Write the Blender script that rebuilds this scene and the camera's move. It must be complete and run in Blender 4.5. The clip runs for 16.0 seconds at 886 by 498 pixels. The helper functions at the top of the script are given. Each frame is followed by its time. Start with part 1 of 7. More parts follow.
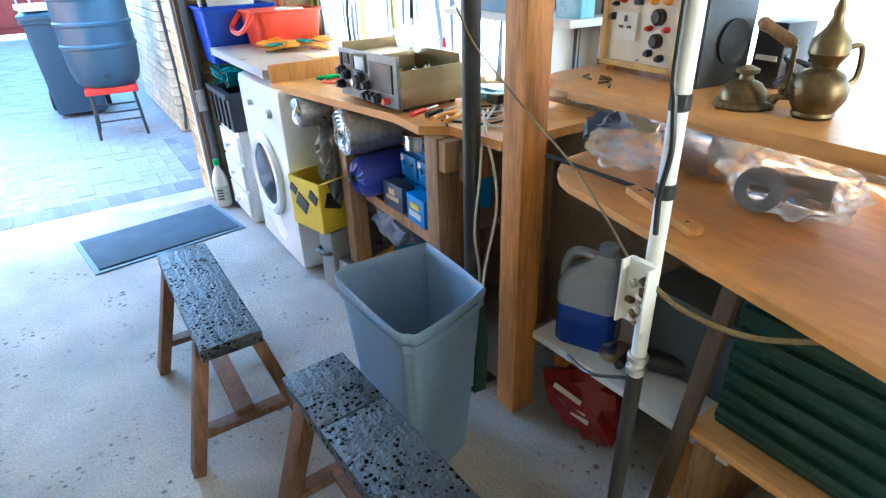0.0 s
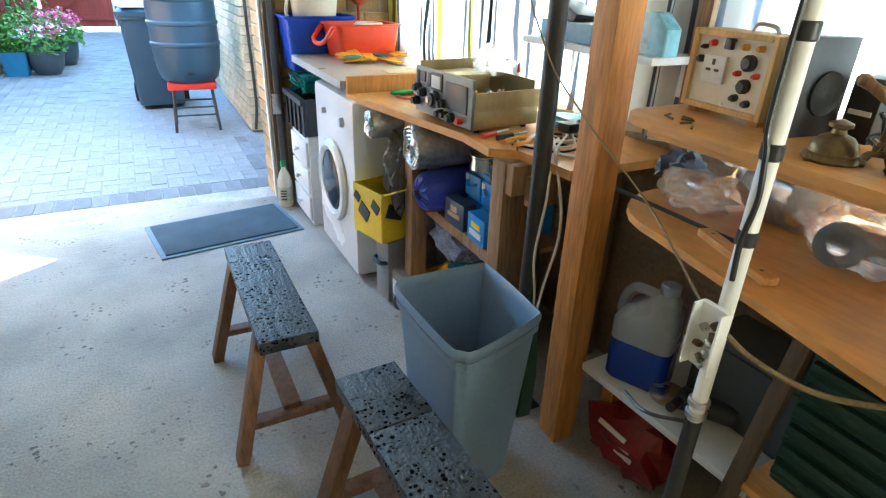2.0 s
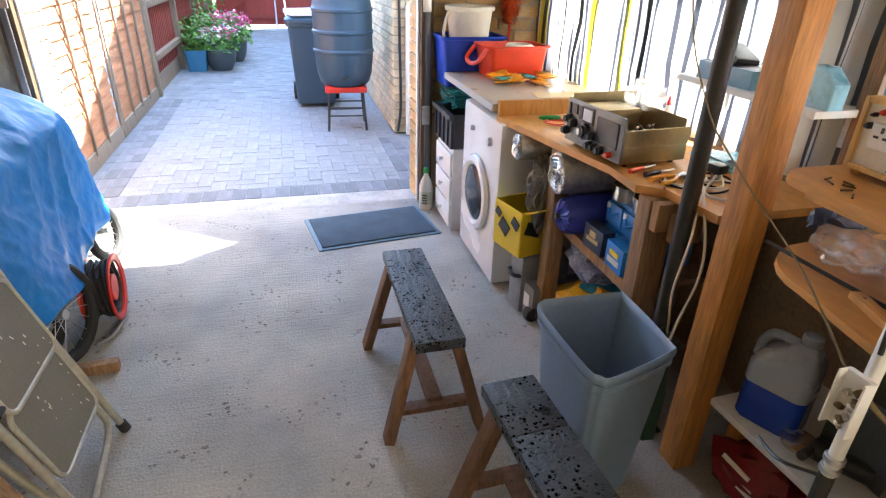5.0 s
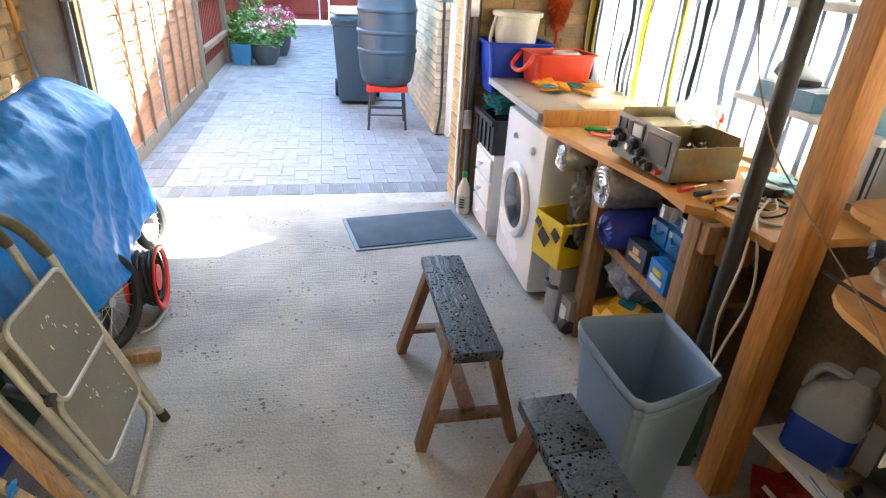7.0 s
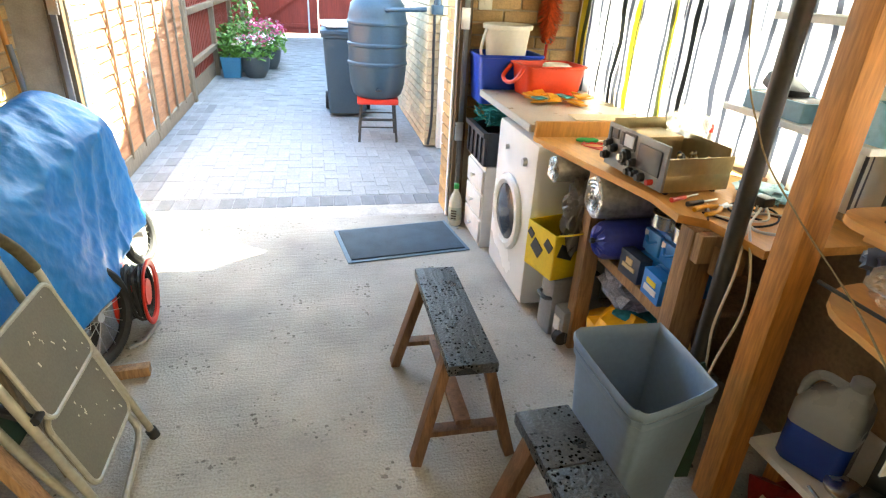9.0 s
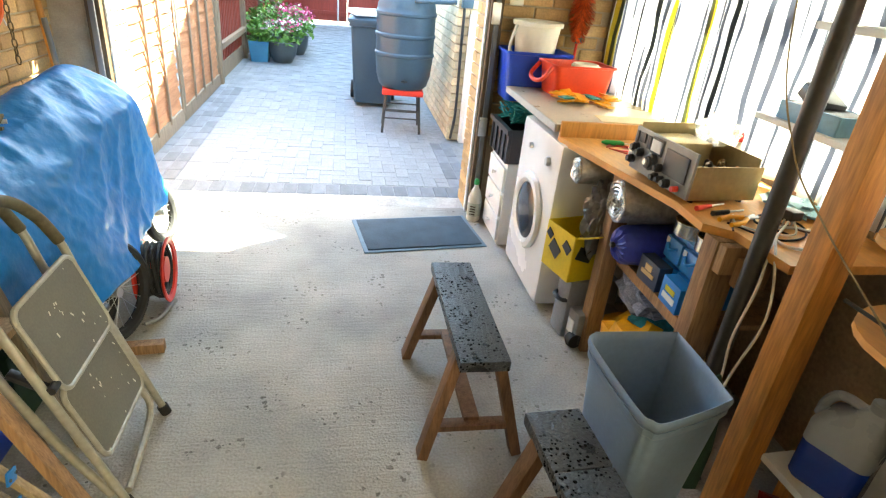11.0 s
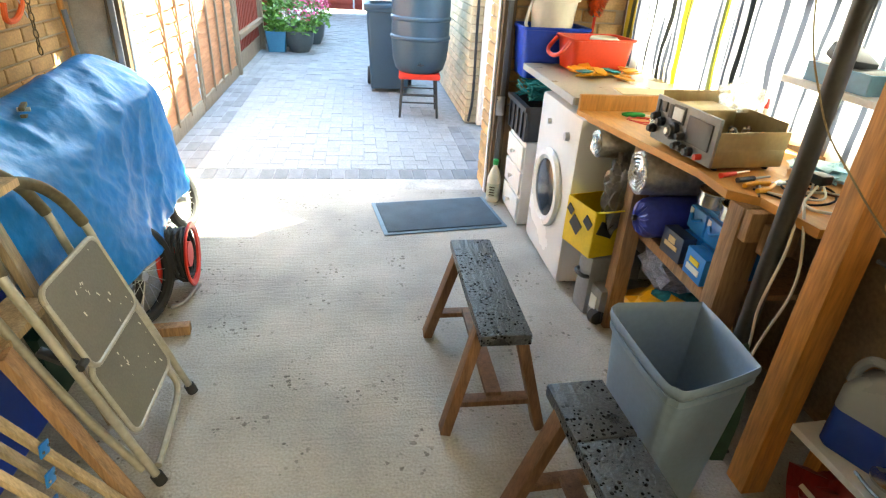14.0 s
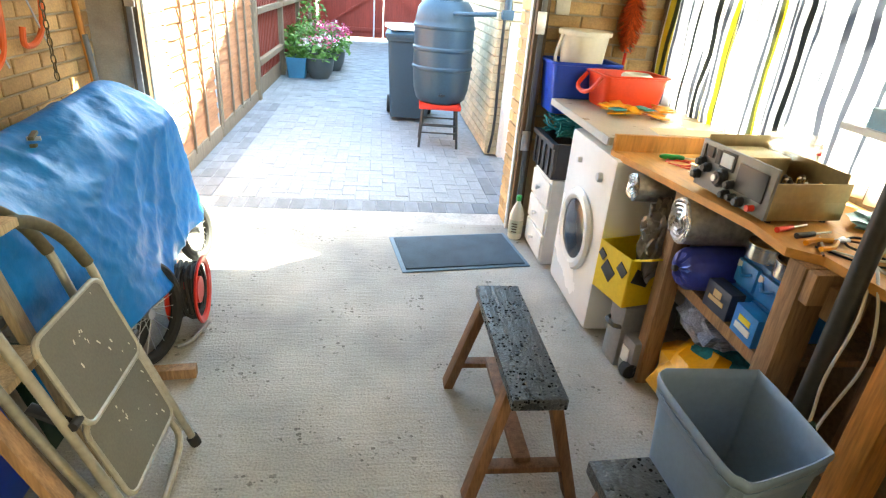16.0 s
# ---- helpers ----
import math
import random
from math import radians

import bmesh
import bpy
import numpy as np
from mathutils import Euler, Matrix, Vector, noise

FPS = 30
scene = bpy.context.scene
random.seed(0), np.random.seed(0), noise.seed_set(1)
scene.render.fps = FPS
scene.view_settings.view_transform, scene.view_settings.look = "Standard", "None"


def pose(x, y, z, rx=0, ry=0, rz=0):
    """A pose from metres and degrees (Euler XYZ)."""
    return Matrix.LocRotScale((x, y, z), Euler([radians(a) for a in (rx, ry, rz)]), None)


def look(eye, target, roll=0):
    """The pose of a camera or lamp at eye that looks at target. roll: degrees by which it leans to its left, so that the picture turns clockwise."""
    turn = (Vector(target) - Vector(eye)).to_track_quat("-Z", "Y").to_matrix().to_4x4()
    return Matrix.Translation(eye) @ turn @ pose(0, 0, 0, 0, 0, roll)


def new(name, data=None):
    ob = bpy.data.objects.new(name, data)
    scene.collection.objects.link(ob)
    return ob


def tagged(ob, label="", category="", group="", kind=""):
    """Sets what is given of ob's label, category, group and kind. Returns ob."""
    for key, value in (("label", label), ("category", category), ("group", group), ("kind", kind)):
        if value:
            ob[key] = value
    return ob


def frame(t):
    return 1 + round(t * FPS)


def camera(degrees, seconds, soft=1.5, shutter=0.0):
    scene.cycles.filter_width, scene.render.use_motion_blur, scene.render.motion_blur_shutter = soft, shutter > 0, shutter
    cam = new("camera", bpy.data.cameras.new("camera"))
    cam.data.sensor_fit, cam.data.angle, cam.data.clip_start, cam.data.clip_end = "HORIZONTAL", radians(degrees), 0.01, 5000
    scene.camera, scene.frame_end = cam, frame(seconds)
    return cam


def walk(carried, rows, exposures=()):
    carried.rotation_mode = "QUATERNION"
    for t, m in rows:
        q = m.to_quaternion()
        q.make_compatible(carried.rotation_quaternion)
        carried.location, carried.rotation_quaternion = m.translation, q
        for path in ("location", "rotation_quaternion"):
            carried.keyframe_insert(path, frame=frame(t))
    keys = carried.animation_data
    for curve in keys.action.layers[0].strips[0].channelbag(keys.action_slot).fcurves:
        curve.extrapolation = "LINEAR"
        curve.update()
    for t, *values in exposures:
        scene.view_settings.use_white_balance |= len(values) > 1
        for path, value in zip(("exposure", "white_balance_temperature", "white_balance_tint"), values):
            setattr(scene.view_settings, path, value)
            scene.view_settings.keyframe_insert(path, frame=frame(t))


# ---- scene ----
cam = camera(76.0, 16.0, 1.25)
PATH = [
    (0, (0.178, 0.442, 1.335), (1.133, 1.935, 0.408), -1.77),
    (0.5, (0.150, 0.454, 1.342), (1.041, 2.006, 0.448), -0.71),
    (1, (0.155, 0.433, 1.348), (1.051, 2.011, 0.507), -2.46),
    (1.5, (0.134, 0.437, 1.346), (1.004, 2.026, 0.498), 2.18),
    (2, (0.125, 0.450, 1.349), (0.964, 2.043, 0.477), 2.00),
    (2.5, (0.123, 0.437, 1.364), (0.948, 2.075, 0.566), 1.42),
    (3, (0.121, 0.443, 1.370), (0.949, 2.072, 0.556), 1.42),
    (3.5, (0.091, 0.440, 1.386), (0.864, 2.082, 0.545), 1.42),
    (4, (0.041, 0.413, 1.421), (0.653, 2.123, 0.583), 1.35),
    (4.5, (0.015, 0.389, 1.441), (0.563, 2.114, 0.592), 1.13),
    (5, (-0.031, 0.372, 1.498), (0.442, 2.095, 0.601), 1.69),
    (7.5, (-0.073, 0.409, 1.527), (0.296, 2.150, 0.615), 3.00),
    (8, (-0.073, 0.412, 1.526), (0.294, 2.143, 0.594), 2.62),
    (8.5, (-0.079, 0.410, 1.531), (0.285, 2.161, 0.634), 2.69),
    (9, (-0.082, 0.411, 1.523), (0.329, 2.166, 0.656), 3.14),
    (9.5, (-0.084, 0.417, 1.526), (0.312, 2.158, 0.626), 3.97),
    (10, (-0.093, 0.414, 1.525), (0.295, 2.167, 0.644), 5.29),
    (12.5, (-0.083, 0.435, 1.489), (0.212, 2.192, 0.581), 4.14),
    (13, (-0.077, 0.425, 1.476), (0.196, 2.201, 0.597), 3.17),
    (13.5, (-0.077, 0.406, 1.479), (0.211, 2.163, 0.567), 3.01),
    (14, (-0.080, 0.409, 1.475), (0.204, 2.157, 0.546), 3.45),
    (14.5, (-0.079, 0.416, 1.480), (0.213, 2.203, 0.629), 3.89),
    (15, (-0.095, 0.414, 1.489), (0.254, 2.190, 0.638), 6.59),
    (15.5, (-0.127, 0.472, 1.481), (0.263, 2.234, 0.620), 5.00),
    (16, (-0.118, 0.574, 1.477), (0.130, 2.366, 0.624), 4.48),
]
EXPOSURES = [(0, 4.66, 4800, -6), (0.5, 4.32, 5000, -12), (1.5, 4.2, 5250, -11), (3, 4.13, 6100, -6), (4, 4.05, 6500, -3), (5, 3.97, 6200, 9), (7.5, 4.2, 6550, 2), (9, 4.27, 7000, -1), (16, 4.33, 7050, -4)]
# the last value is the power of an added fill lamp
SKY, SUNLIGHT, REAR_FILL = 0.15, 4.5, 6.6
walk(cam, [(t, look(e, a, r)) for t, e, a, r in PATH], EXPOSURES)

# ---- light ----
SUN = Vector((0.66, 0.40, 0.92)).normalized()
world = bpy.data.worlds.new("world")
scene.world = world
world.use_nodes = True
wn = world.node_tree.nodes
sky = wn.new("ShaderNodeTexSky")
sky.sky_type = "NISHITA"
sky.sun_disc = False
sky.sun_elevation = math.asin(SUN.z)
sky.sun_rotation = math.atan2(SUN.x, SUN.y)
wn["Background"].inputs[1].default_value = SKY
world.node_tree.links.new(sky.outputs[0], wn["Background"].inputs[0])
sun = new("sun", bpy.data.lights.new("sun", "SUN"))
sun.data.energy, sun.data.angle, sun.data.color = SUNLIGHT, radians(0.55), (1.0, 0.95, 0.86)
sun.matrix_world = look(SUN * 20, (0, 0, 0))


def fill_light(name, place, target, w, h, power, color=(0.93, 0.97, 1.0)):
    """An added fill lamp of the given size; no such source is seen."""
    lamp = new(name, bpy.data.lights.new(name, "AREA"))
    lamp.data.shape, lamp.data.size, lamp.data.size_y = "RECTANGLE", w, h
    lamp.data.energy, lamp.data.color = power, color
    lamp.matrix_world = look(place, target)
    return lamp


# ---- materials ----
def mat(name, color, rough=0.6, metal=0.0, dark=0.75, scale=6.0, fine=60.0, bump=0.15, spec=0.5, stretch=(1, 1, 1), random_amount=0.0, alpha=1.0, transmission=0.0, mid=0.5, rough_var=0.12, dist=0.004, island=False):
    """A painted or natural surface: two scales of uneven colour, uneven gloss and fine relief."""
    m = bpy.data.materials.new(name)
    m.use_nodes = True
    n, l = m.node_tree.nodes, m.node_tree.links
    b = n["Principled BSDF"]
    co = n.new("ShaderNodeTexCoord")
    mp = n.new("ShaderNodeMapping")
    mp.inputs["Scale"].default_value = stretch
    l.new(co.outputs["Object"], mp.inputs[0])
    a = n.new("ShaderNodeTexNoise")
    a.inputs["Scale"].default_value, a.inputs["Detail"].default_value = scale, 5
    f = n.new("ShaderNodeTexNoise")
    f.inputs["Scale"].default_value, f.inputs["Detail"].default_value = fine, 4
    l.new(mp.outputs[0], a.inputs[0]), l.new(mp.outputs[0], f.inputs[0])
    add = n.new("ShaderNodeMath")
    add.operation = "MULTIPLY_ADD"
    add.inputs[1].default_value = 0.45
    l.new(f.outputs[0], add.inputs[0])
    half = n.new("ShaderNodeMath")
    half.operation = "MULTIPLY"
    half.inputs[1].default_value = 0.55
    l.new(a.outputs[0], half.inputs[0]), l.new(half.outputs[0], add.inputs[2])
    ramp = n.new("ShaderNodeValToRGB")
    c = Vector(color)
    ramp.color_ramp.elements[0].position, ramp.color_ramp.elements[1].position = mid - 0.18, mid + 0.18
    ramp.color_ramp.elements[0].color, ramp.color_ramp.elements[1].color = (*(c * dark), 1), (*(c * (2 - dark) if max(c * (2 - dark)) < 0.9 else c), 1)
    l.new(add.outputs[0], ramp.inputs[0])
    out = ramp.outputs[0]
    if random_amount:
        info = n.new("ShaderNodeNewGeometry") if island else n.new("ShaderNodeObjectInfo")
        rnd = info.outputs["Random Per Island"] if island else info.outputs["Random"]
        hs = n.new("ShaderNodeHueSaturation")
        mr = n.new("ShaderNodeMapRange")
        mr.inputs[3].default_value, mr.inputs[4].default_value = 1 - random_amount, 1 + random_amount
        l.new(rnd, mr.inputs[0]), l.new(mr.outputs[0], hs.inputs["Value"]), l.new(out, hs.inputs["Color"])
        out = hs.outputs[0]
    l.new(out, b.inputs["Base Color"])
    mr2 = n.new("ShaderNodeMapRange")
    mr2.inputs[3].default_value, mr2.inputs[4].default_value = max(0.02, rough - rough_var), min(1, rough + rough_var)
    l.new(a.outputs[0], mr2.inputs[0]), l.new(mr2.outputs[0], b.inputs["Roughness"])
    b.inputs["Metallic"].default_value = metal
    b.inputs["Specular IOR Level"].default_value = spec
    b.inputs["Transmission Weight"].default_value = transmission
    b.inputs["Alpha"].default_value = alpha
    if bump:
        bp = n.new("ShaderNodeBump")
        bp.inputs["Strength"].default_value, bp.inputs["Distance"].default_value = bump, dist
        l.new(add.outputs[0], bp.inputs["Height"]), l.new(bp.outputs[0], b.inputs["Normal"])
    return m


def wood(name, color, rough=0.6, grain=(14, 14, 1.2), dark=0.6, random_amount=0.12, bump=0.3):
    return mat(name, color, rough, 0, dark, 3.0, 14.0, bump, 0.35, grain, random_amount, dist=0.002)


M = {
    "apron": mat("apron", (0.4, 0.39, 0.36), 0.85, dark=0.6, scale=5, fine=90, bump=0.7),
    "earth": mat("earth", (0.2, 0.18, 0.15), 0.9, dark=0.6, scale=1, fine=30, bump=0.5),
    "paver": mat("paver", (0.245, 0.265, 0.28), 0.85, dark=0.62, scale=1.6, fine=90, bump=0.5, random_amount=0.07),
    "paver_all": mat("paver_all", (0.225, 0.245, 0.26), 0.85, dark=0.72, scale=5, fine=90, bump=0.5, random_amount=0.1, island=True),
    "paver_dark": mat("paver_dark", (0.165, 0.18, 0.2), 0.8, dark=0.75, scale=9, fine=120, bump=0.5, random_amount=0.2),
    "joint": mat("joint", (0.23, 0.245, 0.255), 0.95, dark=0.7, scale=20, fine=150),
    "brick": mat("brick", (0.5, 0.32, 0.14), 0.85, dark=0.72, scale=14, fine=90, bump=0.6, random_amount=0.2),
    "brick_pale": mat("brick_pale", (0.6, 0.5, 0.33), 0.85, dark=0.74, scale=14, fine=90, bump=0.6, random_amount=0.16),
    "mortar": mat("mortar", (0.42, 0.34, 0.23), 0.95, dark=0.8, scale=12, fine=120),
    "render_wall": mat("render_wall", (0.5, 0.44, 0.34), 0.9, dark=0.8, scale=3, fine=60),
    "bare_brick": mat("bare_brick", (0.3, 0.21, 0.125), 0.9, dark=0.6, scale=5, fine=60, bump=0.5),
    "ceiling_board": mat("ceiling_board", (0.6, 0.55, 0.47), 0.8, dark=0.85, scale=2, fine=40),
    "white_paint": mat("white_paint", (0.78, 0.78, 0.76), 0.5, dark=0.93, scale=4, fine=30, bump=0.05),
    "enamel": mat("enamel", (0.8, 0.8, 0.79), 0.25, dark=0.97, scale=3, fine=20, bump=0.0),
    "grey_plastic": mat("grey_plastic", (0.225, 0.315, 0.44), 0.42, dark=0.9, scale=5, fine=60, bump=0.06),
    "black_plastic": mat("black_plastic", (0.025, 0.026, 0.03), 0.4, dark=0.7, scale=8, fine=80, bump=0.08),
    "black_paint": mat("black_paint", (0.035, 0.034, 0.032), 0.42, dark=0.7, scale=10, fine=60, bump=0.15),
    "butt_blue": mat("butt_blue", (0.03, 0.065, 0.1), 0.42, dark=0.85, scale=4, fine=50, bump=0.1),
    "bin_blue": mat("bin_blue", (0.033, 0.07, 0.105), 0.5, dark=0.88, scale=4, fine=60, bump=0.1),
    "red_plastic": mat("red_plastic", (0.62, 0.035, 0.02), 0.4, dark=0.9, scale=4, fine=60, bump=0.05),
    "red_box": mat("red_box", (0.66, 0.05, 0.015), 0.4, dark=0.9, scale=4, fine=60, bump=0.05),
    "orange_plastic": mat("orange_plastic", (0.75, 0.12, 0.015), 0.4, dark=0.9, scale=4, fine=60, bump=0.05),
    "blue_plastic": mat("blue_plastic", (0.01, 0.06, 0.5), 0.4, dark=0.88, scale=4, fine=60, bump=0.05),
    "cream_plastic": mat("cream_plastic", (0.7, 0.66, 0.55), 0.45, dark=0.93, scale=5, fine=50, bump=0.05),
    "yellow_card": mat("yellow_card", (0.75, 0.55, 0.02), 0.5, dark=0.9, scale=8, fine=60, bump=0.06),
    "laminate": mat("laminate", (0.5, 0.42, 0.31), 0.3, dark=0.85, scale=6, fine=120, bump=0.02),
    "laminate_edge": mat("laminate_edge", (0.45, 0.45, 0.43), 0.4, dark=0.85, scale=6, fine=60, bump=0.05),
    "plywood": wood("plywood", (0.58, 0.275, 0.07), 0.45, (5, 1.2, 5), 0.8, 0.05, 0.1),
    "pine": wood("pine", (0.54, 0.25, 0.06), 0.55, (10, 10, 1.2), 0.7),
    "post_pine": wood("post_pine", (0.5, 0.215, 0.05), 0.5, (9, 9, 0.9), 0.55, 0.1, 0.35),
    "pale_pine": wood("pale_pine", (0.62, 0.42, 0.17), 0.5, (10, 10, 1.2), 0.75, 0.05),
    "lath": wood("lath", (0.5, 0.38, 0.23), 0.65, (14, 14, 1.2), 0.6, 0.2),
    "weathered": wood("weathered", (0.25, 0.2, 0.135), 0.75, (12, 12, 1.2), 0.55, 0.15),
    "tool_grey": mat("tool_grey", (0.24, 0.245, 0.25), 0.5, dark=0.85),
    "webbing": mat("webbing", (0.02, 0.055, 0.035), 0.8, dark=0.6, scale=30, fine=200, bump=0.5),
    "pine_y": wood("pine_y", (0.57, 0.28, 0.075), 0.55, (10, 1.2, 10), 0.7),
    "old_timber": wood("old_timber", (0.29, 0.17, 0.085), 0.7, (12, 12, 1.2), 0.55),
    "trestle_leg": wood("trestle_leg", (0.17, 0.09, 0.048), 0.7, (14, 14, 1.5), 0.55),
    "dark_timber": wood("dark_timber", (0.1, 0.065, 0.035), 0.7, (12, 12, 1.2), 0.6),
    "fence_lap": wood("fence_lap", (0.42, 0.2, 0.1), 0.8, (12, 1.0, 12), 0.7, 0.12),
    "fence_red": wood("fence_red", (0.24, 0.045, 0.03), 0.75, (12, 12, 1.0), 0.7, 0.15),
    "gate_red": wood("gate_red", (0.34, 0.055, 0.035), 0.65, (12, 12, 1.0), 0.75, 0.1),
    "fence_post": wood("fence_post", (0.22, 0.17, 0.12), 0.8, (12, 12, 1.2), 0.7, 0.1),
    "tarp": mat("tarp", (0.005, 0.165, 0.5), 0.4, dark=0.85, scale=5, fine=34, bump=0.4, dist=0.016, rough_var=0.12, spec=0.3),
    "rubber": mat("rubber", (0.022, 0.022, 0.022), 0.75, dark=0.8, scale=20, fine=120, bump=0.3),
    "mat_pile": mat("mat_pile", (0.06, 0.095, 0.125), 0.95, dark=0.7, scale=8, fine=260, bump=0.9, dist=0.006),
    "mat_edge": mat("mat_edge", (0.13, 0.2, 0.26), 0.6, dark=0.85, scale=8, fine=60),
    "steel": mat("steel", (0.55, 0.55, 0.55), 0.32, 0.9, dark=0.85, scale=12, fine=80, bump=0.05),
    "ladder_metal": mat("ladder_metal", (0.4, 0.38, 0.31), 0.42, 0.35, dark=0.8, scale=9, fine=60, bump=0.1),
    "tread_grey": mat("tread_grey", (0.15, 0.145, 0.115), 0.6, dark=0.8, scale=5, fine=140, bump=0.35),
}


def striped_cloth(name, stops, thin=None, repeat=1.0):
    """Cotton curtain with woven stripes, and a repeat of thin ones; daylight shines through."""
    m = bpy.data.materials.new(name)
    m.use_nodes = True
    n, l = m.node_tree.nodes, m.node_tree.links
    b = n["Principled BSDF"]
    co = n.new("ShaderNodeTexCoord")
    sep = n.new("ShaderNodeSeparateXYZ")
    l.new(co.outputs["UV"], sep.inputs[0])
    fr = n.new("ShaderNodeMath")
    fr.operation = "FRACT"
    l.new(sep.outputs[0], fr.inputs[0])

    def ramp(value, colours):
        k = n.new("ShaderNodeValToRGB")
        k.color_ramp.interpolation = "CONSTANT"
        el = k.color_ramp.elements
        el[0].position, el[0].color = colours[0]
        el[1].position, el[1].color = colours[1]
        for p, c in colours[2:]:
            e = el.new(p)
            e.color = c
        l.new(value, k.inputs[0])
        return k.outputs[0]
    out = ramp(fr.outputs[0], stops)
    if thin:
        many = n.new("ShaderNodeMath")
        many.operation = "MULTIPLY"
        many.inputs[1].default_value = repeat
        l.new(sep.outputs[0], many.inputs[0])
        part_of = n.new("ShaderNodeMath")
        part_of.operation = "FRACT"
        l.new(many.outputs[0], part_of.inputs[0])
        both = n.new("ShaderNodeMix")
        both.data_type, both.blend_type = "RGBA", "DARKEN"
        both.inputs["Factor"].default_value = 1
        l.new(out, both.inputs["A"]), l.new(ramp(part_of.outputs[0], thin), both.inputs["B"])
        out = both.outputs["Result"]
    l.new(out, b.inputs["Base Color"])
    b.inputs["Roughness"].default_value = 0.9
    tr = n.new("ShaderNodeBsdfTranslucent")
    l.new(out, tr.inputs[0])
    mix = n.new("ShaderNodeMixShader")
    mix.inputs[0].default_value = 0.6
    l.new(b.outputs[0], mix.inputs[1]), l.new(tr.outputs[0], mix.inputs[2])
    l.new(mix.outputs[0], n["Material Output"].inputs[0])
    return m


WHITE, GREY, DARK, YELLOW, PALE = (0.84, 0.84, 0.82, 1), (0.17, 0.18, 0.21, 1), (0.06, 0.066, 0.07, 1), (0.82, 0.66, 0.1, 1), (0.42, 0.46, 0.53, 1)


def stripes(width, bands):
    """Colour stops from (start, end, colour) bands in metres across a cloth of the given width."""
    out = [(0.0, WHITE)]
    for a, b, c in bands:
        out += [(a / width, c), (b / width, WHITE)]
    return out


M["curtain"] = striped_cloth("striped_cloth", stripes(2.28, (
    (1.115, 1.135, DARK), (1.262, 1.276, YELLOW), (1.595, 1.632, YELLOW), (1.695, 1.725, YELLOW), (1.748, 1.765, DARK), (1.945, 1.96, DARK), (2.16, 2.255, YELLOW))),
    stripes(0.19, ((0.02, 0.037, GREY), (0.09, 0.101, GREY), (0.13, 0.147, GREY))), 12.0)
M["curtain_pale"] = striped_cloth("pale_striped_cloth", stripes(0.3, ((0.03, 0.06, PALE), (0.085, 0.125, PALE), (0.2, 0.215, PALE), (0.24, 0.28, PALE))))


